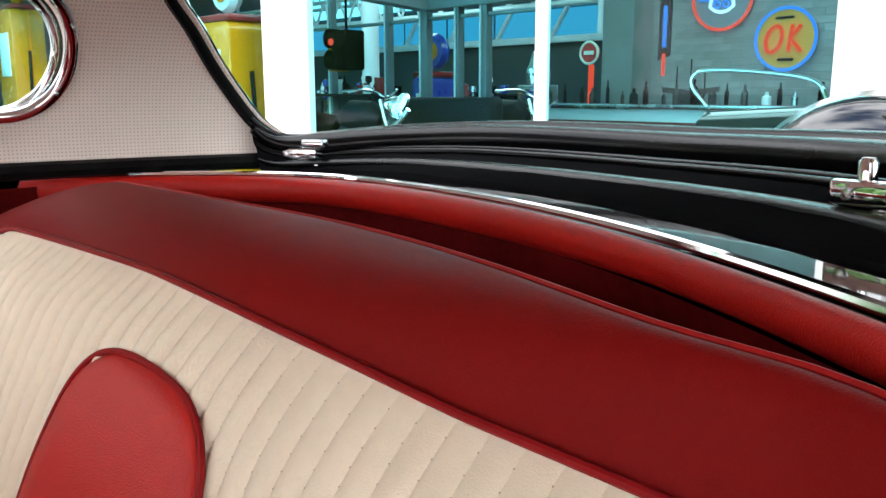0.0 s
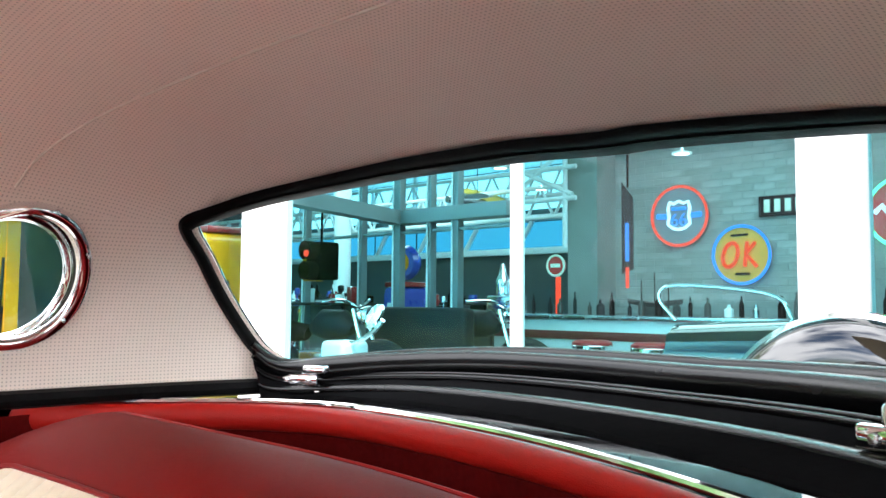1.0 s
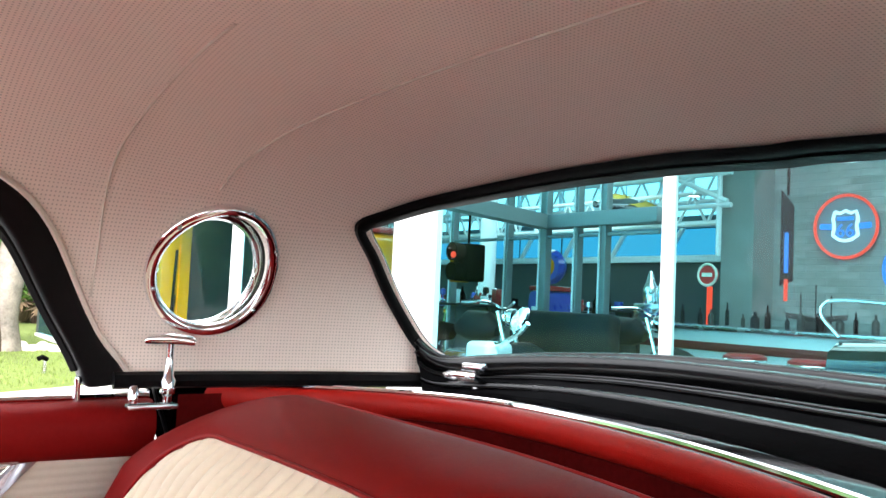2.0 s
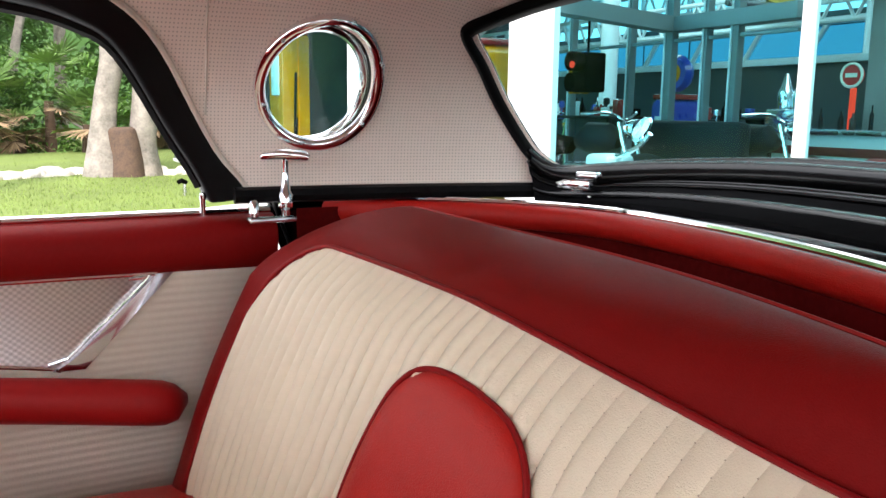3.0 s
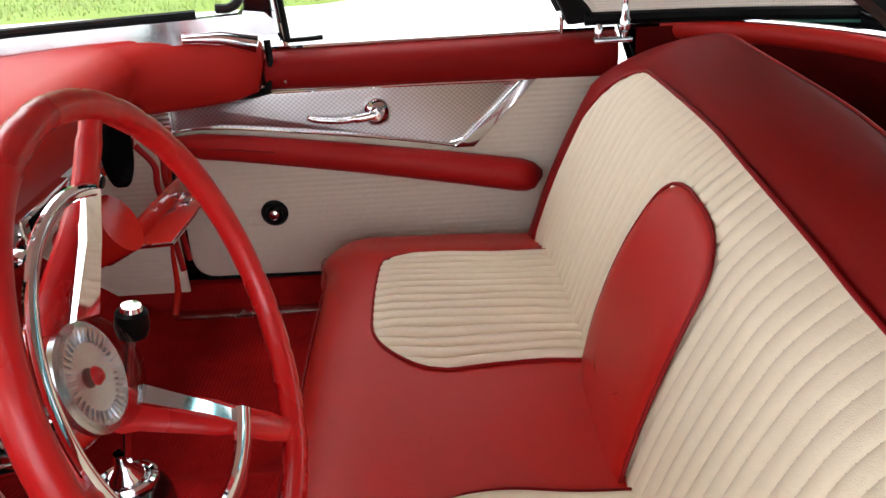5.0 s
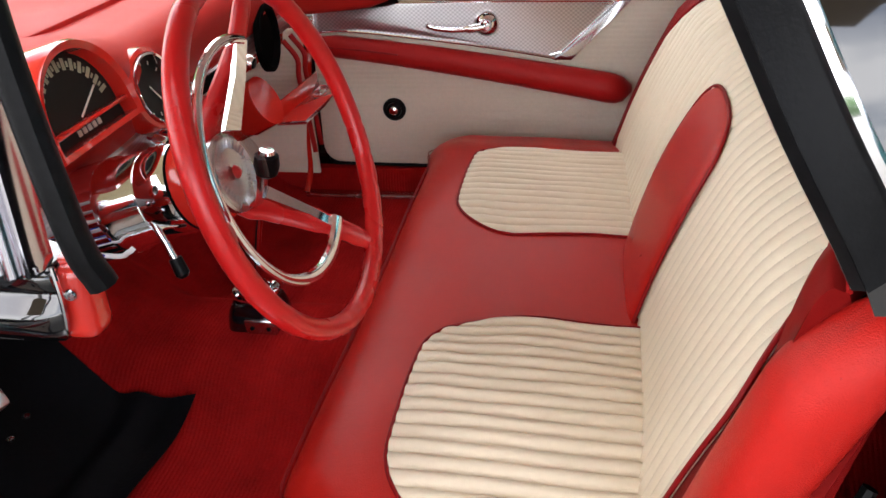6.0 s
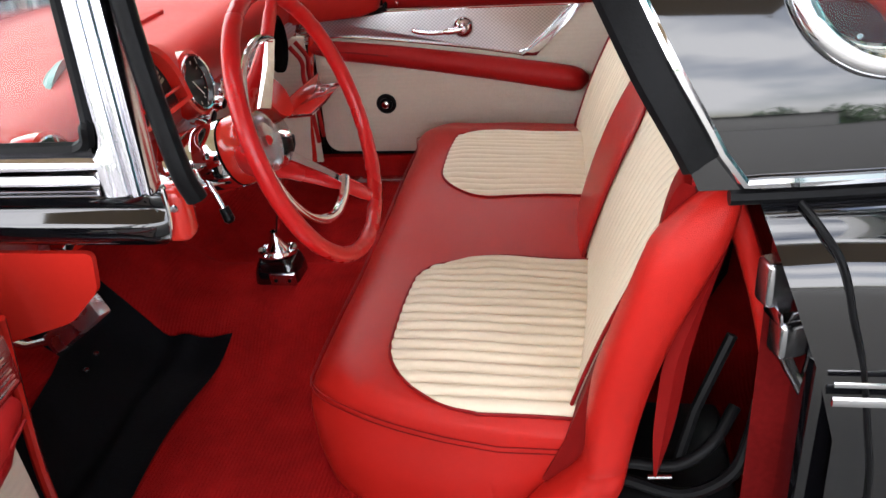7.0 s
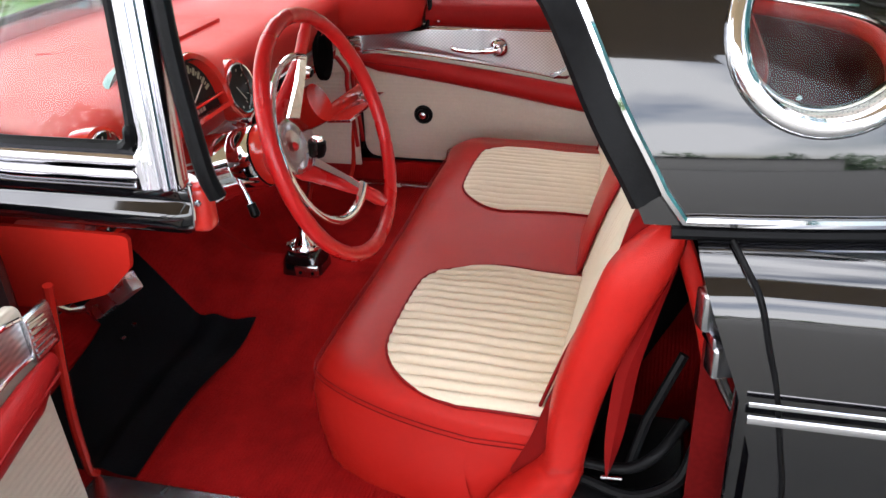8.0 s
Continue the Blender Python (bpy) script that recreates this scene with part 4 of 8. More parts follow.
# padded red roll in front of it
rows = []
for k in range(61):
    x = -0.695 + 1.27 * k / 60
    yc, zc = deck_front(x) - 0.002, deck_z(x, deck_front(x)) - 0.023
    slim = 0.76 - 0.12 * ease((x + 0.10) / 0.40)
    rows.append([(x, yc + 0.020 * slim * math.cos(a), zc + 0.024 * (1 - slim) + 0.024 * slim * math.sin(a)) for a in (math.pi * 2 * j / 18 for j in range(18))])
# brighter vinyl tone, so the light on the roll sits in its colour
cb("deck_roll", loft(rows, closed=True, caps=True), SEAT_VINYL_LIT, "padded red vinyl roll along the deck edge", sharp=60)
cb("well_lining", loft([[(x, deck_front(x) + 0.004, 0.90), (x, deck_front(x) + 0.002, 0.62), (x, deck_front(x) - 0.08, 0.36)] for x in (-0.68 + 1.26 * k / 24 for k in range(25))]), WELL_SHADE, "red lining behind the seat, darkened as in shade")

# inner side walls behind the seat, and the door pillars
for s in (-1, 1):
    wx = 0.672 if s < 0 else 0.606
    cb("inner_side", loft([[(s * wx, y, 0.925), (s * (wx + 0.003), y, 0.6), (s * (wx - 0.004), y, 0.33)] for y in (1.335, 1.45, 1.6, 1.72)]), WELL_SHADE)
    cb("lock_pillar", box(min(s * (wx - 0.012), s * (wx + 0.072)), 1.352 if s < 0 else 1.372, 0.34, max(s * (wx - 0.012), s * (wx + 0.072)), 1.387 if s < 0 else 1.407, 0.83, 0.008), BLACK_PAINT, "black lock pillar")
    edging = [(-0.662, 1.334, 0.82), (-0.662, 1.350, 0.74), (-0.662, 1.362, 0.62), (-0.665, 1.36, 0.50), (-0.668, 1.31, 0.38)]
    seal = [(-0.735, 1.318, 0.937), (-0.770, 1.333, 0.915), (-0.788, 1.358, 0.86), (-0.800, 1.384, 0.78), (-0.812, 1.398, 0.68), (-0.806, 1.400, 0.50), (-0.75, 1.38, 0.36)]
    if s > 0:
        edging = [(0.576, 1.283, 0.945), (0.582, 1.315, 0.868), (0.586, 1.343, 0.775), (0.586, 1.361, 0.679), (0.586, 1.374, 0.547), (0.588, 1.372, 0.455), (0.592, 1.317, 0.40)]
        seal = [(0.637, 1.349, 0.940), (0.669, 1.361, 0.929), (0.691, 1.378, 0.902), (0.700, 1.392, 0.850), (0.7055, 1.406, 0.80), (0.7145, 1.417, 0.735), (0.720, 1.426, 0.68), (0.7255, 1.430, 0.60), (0.723, 1.430, 0.50), (0.702, 1.424, 0.40)]
    cb("pillar_edging", tube(curve(edging, 5), 0.0135, 10, flat=0.8), SEAT_VINYL_LIT, "red vinyl door edging")
    cb("pillar_seal", tube(curve(seal, 5), 0.0036, 8), RUBBER)
    if s > 0:
        cb("pillar_flange", loft([[Vector(p) + Vector((-0.030, -0.020, -0.004)), Vector(p) + Vector((-0.018, -0.012, 0)), Vector(p) + Vector((-0.006, -0.008, 0)), Vector(p) + Vector((0.004, 0.002, 0))] for p in curve(seal[1:], 4)]), BLACK_PAINT, "glossy black door opening flange")
    cb("sill_plate", box(min(s * 0.612, s * 0.775), 0.40, 0.385, max(s * 0.612, s * 0.775), 1.32, 0.408, 0.006), STEEL, "worn grey metal sill plate")
    cb("rocker", box(min(s * 0.66, s * 0.80), 0.40, 0.22, max(s * 0.66, s * 0.80), 1.32, 0.385, 0.012), BLACK_PAINT)
    cb("cowl_side", box(min(s * 0.655, s * 0.70), -0.14, 0.34, max(s * 0.655, s * 0.70), 0.40, 0.86, 0.01), RED_DARK, "dark red kick panel")
    cb("hinge_pillar", box(min(s * 0.69, s * 0.80), 0.290 if s > 0 else 0.395, 0.30, max(s * 0.69, s * 0.80), 0.445, 0.88, 0.01), BLACK_PAINT, "black hinge pillar")
    cb("pillar_edging", tube(curve([(s * 0.648, 0.456, 0.80), (s * 0.646, 0.449, 0.76), (s * 0.645, 0.434, 0.664), (s * 0.644, 0.420, 0.555), (s * 0.640, 0.414, 0.47), (s * 0.630, 0.406, 0.428), (s * 0.616, 0.403, 0.411)], 5), 0.0075, 8), RED_PAINT, "red vinyl door edging")
striker = cb("striker_plate", moved(box(-0.014, -0.016, -0.026, 0.014, 0.016, 0.026, 0.006, 3), pose(0.628, 1.338, 0.850, 0, 0, 20)), STEEL, "worn metal striker plate")
part("catch", moved(box(-0.017, -0.016, -0.008, 0.017, 0.016, 0.010, 0.004), pose(0.632, 1.350, 0.815, 0, 0, 20)), TONED_CHROME, striker)
part("catch", moved(box(-0.015, -0.016, -0.024, 0.015, 0.016, 0.020, 0.006, 3), pose(0.638, 1.354, 0.792, 0, 0, 20)), STEEL, striker)
part("lever", tube(curve([(0.630, 1.350, 0.772), (0.634, 1.362, 0.745), (0.646, 1.384, 0.705), (0.650, 1.392, 0.68)], 4), [0.009] * 5 + [0.008] * 5 + [0.010] * 3, 8, flat=0.6), BLACK_PAINT, striker, "dark latch lever")

# hood and scuttle ahead of the windscreen
rows = []
for k in range(33):
    x = -0.70 + 1.40 * k / 32
    y0 = -0.14 + 0.55 * (abs(x) / 0.70) ** 4
    rows.append([(x, y0 - (y0 + 1.95) * j / 16, 0.940 + 0.03 * (1 - (x / 0.7) ** 2) - 0.06 * (j / 16) ** 2 + 0.02 * math.exp(-(x / 0.2) ** 2) * min(1, j / 4)) for j in range(17)])
cb("hood", loft(rows), BLACK_PAINT, "glossy black hood", sharp=60)
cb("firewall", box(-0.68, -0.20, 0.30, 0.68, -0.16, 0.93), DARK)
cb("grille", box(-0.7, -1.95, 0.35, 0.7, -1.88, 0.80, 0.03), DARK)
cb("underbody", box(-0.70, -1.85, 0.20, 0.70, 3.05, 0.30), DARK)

# rear-mounted spare wheel in its black metal cover
cover = cb("spare_wheel_cover", spin([(0.0, 0.11), (0.26, 0.11), (0.33, 0.10), (0.365, 0.07), (0.380, 0.02), (0.380, -0.05), (0.35, -0.09), (0.0, -0.09)], 64, pose(-0.22, 3.36, 0.672, 90, 0, 0)), BLACK_PAINT, "black spare wheel cover with a bright rim", sharp=50)
part("rim_band", spin([(0.372, 0.045), (0.386, 0.03), (0.388, -0.02), (0.372, -0.03)], 64, pose(-0.22, 3.36, 0.672, 90, 0, 0)), CHROME, cover)
cb("bumper", tube(curve([(-0.85, 3.15, 0.48), (-0.6, 3.32, 0.46), (0, 3.50, 0.46), (0.6, 3.32, 0.46), (0.85, 3.15, 0.48)], 6), 0.06, 12), CHROME)
for wx in (-0.70, 0.70):
    for wy in (-0.85, 1.85):
        tyre = cb("wheel", spin([(0.18, -0.08), (0.30, -0.085), (0.335, -0.05), (0.335, 0.05), (0.30, 0.085), (0.18, 0.08)], 40, pose(wx, wy, 0.335, 0, 90, 0)), RUBBER, "black tyre on a steel wheel")
        part("rim", spin([(0.0, -0.06), (0.18, -0.07), (0.18, 0.07), (0.0, 0.06)], 30, pose(wx, wy, 0.335, 0, 90, 0)), CHROME, tyre)


# ---- doors ----
def car_door(name, label, m):
    """The passenger's door as it stands closed, at the car's right side; m moves it as a whole."""
    root = empty(name, label, "car door", m.translation)
    base = Matrix.Translation(-Vector(m.translation)) @ m

    def dp(nm, bm, mt, lab="", parent=None, **k):
        ob = part(nm, moved(bm, base), mt, parent or root, lab, **k)
        return ob
    X = -0.66
    # outer skin and core
    rows = []
    for k in range(13):
        y = 0.455 + (1.295 - 0.455) * k / 12
        rows.append([(-0.705, y, 0.920), (-0.735, y, 0.920), (-0.765, y, 0.912), (-0.786, y, 0.897), (-0.795, y, 0.875), (-0.800, y, 0.835), (-0.806, y, 0.795), (-0.815, y, 0.72), (-0.822, y, 0.62), (-0.815, y, 0.50), (-0.79, y, 0.40), (-0.74, y, 0.36), (-0.70, y, 0.36)])
    dp("outer_skin", loft(rows, closed=True, caps=True), BLACK_PAINT, "glossy black outer door skin", sharp=60)
    dp("core", box(-0.735, 0.452, 0.372, X - 0.012, 1.298, 0.900, 0.004), BLACK_TRIM)
    # cream lower panel
    low = rounded([(0.445, 0.475), (0.70, 0.462), (1.30, 0.470), (1.30, 0.86), (0.455, 0.86)], [0.05, 0.02, 0.02, 0.01, 0.02])
    dp("door_card", prism([(p.y, -p.x) for p in low], Matrix(((0, 0, 1, X - 0.012), (0, -1, 0, 0), (1, 0, 0, 0), (0, 0, 0, 1))) @ pose(0, 0, 0), 0.012, 0.004), CREAM_DOOR, "cream ribbed vinyl door card", sharp=50)
    dp("card_edge", tube([(X - 0.002, y, 0.466 + 0.012 * abs(y - 0.85)) for y in (0.47, 0.7, 0.9, 1.1, 1.29)], 0.005, 8), BLACK_TRIM, "dark edge under the door card")
    # padded red top roll
    rows = []
    for k in range(29):
        y = 0.655 + (1.300 - 0.655) * k / 28
        end = 1 - 0.25 * max(0, (k - 26) / 2)
        lowz = 0.852 - 0.012 * (y - 0.66) / 0.64
        rows.append([(-0.710, y, 0.914), (-0.695, y, 0.919), (-0.672 * end - 0.69 * (1 - end), y, 0.918), (-0.655 * end - 0.68 * (1 - end), y, 0.911), (-0.645 * end - 0.68 * (1 - end), y, 0.898), (-0.643 * end - 0.68 * (1 - end), y, 0.880), (-0.648 * end - 0.68 * (1 - end), y, 0.864), (-0.656, y, lowz + 0.004), (-0.668, y, lowz)])
    dp("top_roll", loft(rows, caps=True), RED_VINYL_SHADE, "padded red vinyl top roll", sharp=60)
    # engine-turned panel with its bright frame
    trim = [(0.468, 0.786), (0.50, 0.7895), (0.56, 0.788), (0.70, 0.772), (0.85, 0.752), (0.975, 0.731), (1.000, 0.724), (1.02, 0.730), (1.128, 0.846), (0.90, 0.849), (0.66, 0.850), (0.56, 0.852), (0.50, 0.849), (0.468, 0.842)]
    panel_ob = dp("trim_panel", prism([(z, y) for y, z in trim], Matrix(((0, 0, 1, X), (0, 1, 0, 0), (1, 0, 0, 0), (0, 0, 0, 1))), 0.004, 0.001), ALU, "engine-turned aluminium trim panel", sharp=50)
    for line in (trim[:7], trim[8:]):
        part("trim_bead", moved(tube(curve([(X + 0.004, y, z) for y, z in line], 5), 0.0032, 8), base), CHROME, panel_ob)
    diag = [(0.990, 0.7235), (1.030, 0.7225), (1.150, 0.8475), (1.128, 0.8475), (1.020, 0.742), (1.008, 0.733)]
    part("diagonal_strip", moved(prism([(z, y) for y, z in diag], Matrix(((0, 0, 1, X + 0.003), (0, 1, 0, 0), (1, 0, 0, 0), (0, 0, 0, 1))), 0.005, 0.003), base), TONED_CHROME, panel_ob, "flat bright diagonal strip")
    part("trim_bead", moved(tube(curve([(X + 0.006, 0.985, 0.735), (X + 0.006, 1.004, 0.740), (X + 0.006, 1.02, 0.750), (X + 0.006, 1.112, 0.838), (X + 0.006, 1.105, 0.8405), (X + 0.006, 1.09, 0.8405)], 4), 0.0020, 6), base), CHROME, panel_ob)
    part("end_block", moved(box(X, 0.415, 0.776, X + 0.012, 0.468, 0.840, 0.004), base), STEEL, panel_ob)
    for k in range(6):
        part("rib", moved(tube([(X + 0.012, 0.425 + 0.002 * k, 0.784 + 0.009 * k), (X + 0.012, 0.466, 0.786 + 0.0095 * k)], 0.0022, 6), base), CHROME, panel_ob)
    # padded armrest
    rows = []
    for k in range(41):
        t = k / 40
        y = 0.445 + 0.715 * t
        zc = 0.766 - 0.104 * t ** 1.25
        rad = 0.5 + 0.5 * min(1, t / 0.10) if t < 0.10 else 1.0
        if t > 0.93:
            rad = math.sqrt(max(0.02, 1 - ((t - 0.93) / 0.072) ** 2))
        hz, hx = (0.024 + 0.009 * t) * rad, (0.030 + 0.022 * t) * rad
        rows.append([(X + 0.004 + hx * (0.5 + 0.5 * math.cos(a)) * 1.15, y, zc + hz * math.sin(a)) for a in (2 * math.pi * j / 20 for j in range(20))])
    arm = dp("armrest", loft(rows, closed=True, caps=True), RED_DARK, "padded red vinyl armrest", sharp=60)
    part("armrest_groove", moved(tube([(X + 0.036, 0.47, 0.765), (X + 0.043, 0.58, 0.757), (X + 0.047, 0.66, 0.748)], 0.002, 6), base), PIPING, arm)
    # lever handle
    boss = dp("handle_boss", spin([(0.027, 0.0), (0.027, 0.005), (0.023, 0.012), (0.014, 0.018), (0.013, 0.026), (0.010, 0.030), (0.0, 0.031)], 28, pose(X + 0.004, 0.850, 0.803, 0, 90, 0)), CHROME, "chrome door handle")
    part("lever", moved(tube(curve([(X + 0.026, 0.850, 0.803), (X + 0.030, 0.82, 0.799), (X + 0.032, 0.78, 0.797), (X + 0.030, 0.74, 0.801), (X + 0.024, 0.722, 0.806)], 6), [0.009] * 8 + [0.0065] * 9 + [0.0065] * 6 + [0.005, 0.003], 10), base), CHROME, boss)
    # window crank escutcheon without its arm
    esc = dp("window_crank_boss", spin([(0.027, 0.0), (0.027, 0.004), (0.022, 0.009), (0.018, 0.009), (0.016, 0.004), (0.009, 0.004), (0.009, 0.012), (0.0, 0.012)], 28, pose(X, 0.630, 0.608, 0, 90, 0)), BLACK_TRIM, "black and chrome window crank boss")
    part("spindle", moved(spin([(0.010, 0.004), (0.010, 0.014), (0.006, 0.017), (0.0, 0.017)], 16, pose(X, 0.630, 0.608, 0, 90, 0)), base), CHROME, esc)
    dp("screw", spin([(0.0, 0.0), (0.004, 0.0), (0.003, 0.002), (0.0, 0.0025)], 12, pose(-0.6445, 0.690, 0.872, 0, 90, 0)), CHROME)
    # window sill mouldings, lock button, vent window
    for dx, r in ((0.0, 0.0065), (-0.018, 0.0045)):
        dp("sill_moulding", tube([(-0.697 + dx, 0.66, 0.922), (-0.697 + dx, 0.95, 0.922), (-0.697 + dx, 1.30, 0.922)], r, 8), CHROME, "bright window sill moulding")
    dp("lock_button", spin([(0.004, 0.0), (0.004, 0.026), (0.0055, 0.030), (0.0045, 0.036), (0.0, 0.037)], 12, pose(-0.686, 1.200, 0.916)), CHROME, "chrome lock button")
    vent = dp("vent_frame", tube([(-0.70, 0.690, 0.922), (-0.692, 0.683, 1.0), (-0.672, 0.672, 1.10), (-0.64, 0.655, 1.19)], 0.010, 8, flat=0.7), CHROME, "chrome vent window post")
    part("vent_catch", moved(tube(curve([(-0.694, 0.675, 0.970), (-0.690, 0.690, 0.940), (-0.689, 0.72, 0.937), (-0.689, 0.762, 0.939)], 5), 0.0045, 8), base), BLACK_TRIM, vent)
    vg = dp("vent_glass", loft([[(-0.699, 0.70, 0.927), (-0.699, 0.80, 0.930)], [(-0.672, 0.688, 1.08), (-0.672, 0.79, 1.08)]]), CAR_GLASS, "clear vent window glass", smooth=False)
    vg.visible_shadow = False
    return root


car_door("passenger_door", "closed passenger door with red padding and cream vinyl panel", Matrix.Identity(4))
cb("sill_carpet", loft([[(-0.672, y, 0.462), (-0.650, y, 0.460), (-0.640, y, 0.43), (-0.638, y, 0.33)] for y in (0.40, 0.6, 0.8, 1.0, 1.3)]), CARPET, "red carpet along the sill")
# the driver's door is the mirror image, swung open about its front hinge
mirror = Matrix.Diagonal((-1, 1, 1, 1))
HINGE = Vector((0.76, 0.455, 0))
swing = Matrix.Translation(HINGE + Vector((0.028, -0.024, 0))) @ Matrix.Rotation(radians(-82), 4, "Z") @ Matrix.Translation(-HINGE)
car_door("driver_door", "wide open driver door with red padding and silver trim", swing @ mirror)


# ---- dashboard ----
dash = empty("dashboard", "red padded dashboard with round gauges and chrome switch strip", "dashboard", (0, 0.4, 0.85))


def da(name, bm, m, label="", **k):
    return under(part(name, bm, m, None, label, **k), dash)


def glass_foot(x):
    """The line where the windscreen meets the scuttle."""
    return -0.10 + 0.72 * (abs(x) / 0.60) ** 5 + 0.08 * (abs(x) / 0.6) ** 2


def dash_face(x):
    """How far back the dash face stands."""
    return 0.462 + 0.035 * math.exp(-((x - 0.28) / 0.22) ** 4)


rows = []
for x in [-0.662 + 0.006 * k for k in range(28)] + [-0.500 + 1.100 * k / 70 for k in range(1, 71)]:
    yf = glass_foot(min(max(x, -0.60), 0.60))
    ye = dash_face(x)
    hood = 0.030 * math.exp(-((x - 0.28) / 0.17) ** 4)
    side = max(0, (abs(x) - 0.56) / 0.085) if x > 0 else 0.0
    sweep = min(1, max(0, (-x - 0.520) / 0.120))
    ye = ye + 0.195 * sweep * sweep * (3 - 2 * sweep) if x < 0 else ye + 0.165 * min(1, side) ** 1.5
    yf = min(yf, ye - 0.075)
    side = min(side, 1.0)
    row = [(x, yf - 0.02, 0.955)]
    for j in range(9):
        t = j / 8
        row.append((x, yf + (ye - 0.05 - yf) * t, 0.968 + 0.012 * math.sin(t * math.pi * 0.8) + hood * t ** 1.5 - 0.010 * side - 0.006 * sweep))
    zt = row[-1][2]
    for j in range(1, 8):
        a = math.pi / 2 * j / 7
        row.append((x, ye - 0.05 + 0.05 * math.sin(a), zt - 0.045 + 0.045 * math.cos(a)))
    lowz = 0.862 - 0.005 * side - 0.004 * sweep
    row += [(x, ye - 0.004, 0.90), (x, ye - 0.016, lowz), (x, ye - 0.05, lowz - 0.012), (x, ye - 0.12, lowz - 0.015)]
    rows.append(row)
da("dash_pad", loft(rows), RED_PAD, "red padded dash top and face", sharp=60)

da("end_gap", tube(curve([(-0.662, 0.664, 0.945), (-0.652, 0.666, 0.90), (-0.650, 0.660, 0.868), (-0.648, 0.645, 0.854), (-0.644, 0.58, 0.848), (-0.640, 0.46, 0.846)], 5), 0.0065, 8), RUBBER, "black seal round the dash end")

# raised speaker panel on the dash top
sp = rounded([(-0.20, 0.10), (0.16, 0.10), (0.13, 0.33), (-0.17, 0.33)], 0.02)
da("speaker_panel", prism(sp, pose(0, 0, 0.978), 0.008, 0.003), RED_PAD, "raised red speaker panel")

# lower switch strip
rows = []
for k in range(41):
    x = -0.58 + 1.14 * k / 40
    rows.append([(x, dash_face(x) - 0.018, 0.868), (x, dash_face(x) - 0.012, 0.860), (x, dash_face(x) - 0.024, 0.822), (x, dash_face(x) - 0.034, 0.815), (x, dash_face(x) - 0.10, 0.812)])
da("switch_strip", loft(rows), ALU, "engine-turned aluminium switch strip", sharp=40)
rows = []
for k in range(41):
    x = -0.60 + 1.18 * k / 40
    y = dash_face(x) - 0.05
    rows.append([(x, y, 0.815), (x, y - 0.005, 0.78), (x, y - 0.03, 0.765), (x, y - 0.10, 0.765)])
da("lower_dash", loft(rows), RED_PAINT, "red painted lower dash edge", sharp=40)
for x, r in ((0.52, 0.014), (0.455, 0.014), (0.17, 0.015), (0.105, 0.013), (0.04, 0.015), (-0.03, 0.013), (-0.28, 0.014)):
    k_ob = da("knob", spin([(0.006, 0.0), (0.006, 0.012), (r, 0.014), (r, 0.030), (r * 0.8, 0.034), (0.0, 0.034)], 20, pose(x, dash_face(x) - 0.020, 0.841, -90 - 16, 0, 0) @ pose(0, 0, 0)), CHROME, "chrome dash knob")
    part("cap", spin([(r * 0.75, 0.0345), (r * 0.6, 0.037), (0.0, 0.038)], 18, pose(x, dash_face(x) - 0.020, 0.841, -106, 0, 0)), BLACK_TRIM, k_ob)

# radio set in the middle of the strip
radio = da("radio", box(-0.215, 0.425, 0.822, -0.065, 0.462, 0.868, 0.004), CHROME, "chrome radio face with a dark dial")
part("dial", box(-0.195, 0.460, 0.838, -0.085, 0.465, 0.860, 0.001), DARK, radio)


def gauge(x, z, r, face, tilt=-12):
    y = dash_face(x) - 0.012
    m = pose(x, y, z, -90 - tilt, 0, 0)
    pod = da("gauge_pod", spin([(r * 1.28, -0.06), (r * 1.30, 0.012), (r * 1.22, 0.026), (r * 1.08, 0.028), (r, 0.020)], 40, m), RED_PAINT, "red painted gauge pod", sharp=50)
    part("bezel", spin([(r * 1.06, 0.024), (r * 1.05, 0.032), (r * 0.98, 0.031), (r * 0.95, 0.020)], 40, m), CHROME, pod)
    part("dial", spin([(r, 0.018), (0.0, 0.018)], 40, m), face, pod)
    for k in range(12):
        a = 2 * math.pi * k / 12
        part("tick", moved(box(-0.0007, r * 0.74, 0.0185, 0.0007, r * 0.86, 0.0195), m @ Matrix.Rotation(a, 4, "Z")), WHITE_MARK, pod)
    part("hand", moved(box(-0.0008, -r * 0.1, 0.020, 0.0008, r * 0.7, 0.021), m @ Matrix.Rotation(0.6, 4, "Z")), WHITE_MARK, pod)
    return pod


TEAL_LENS = material("teal translucent plastic", (0.07, 0.17, 0.16), 0.3, coat=0.0, spec=0.3)
DIAL = material("dark gauge dial", (0.014, 0.017, 0.014), 0.4, spec=0.15)
gauge(0.100, 0.909, 0.045, DIAL)
gauge(0.500, 0.930, 0.036, DIAL)
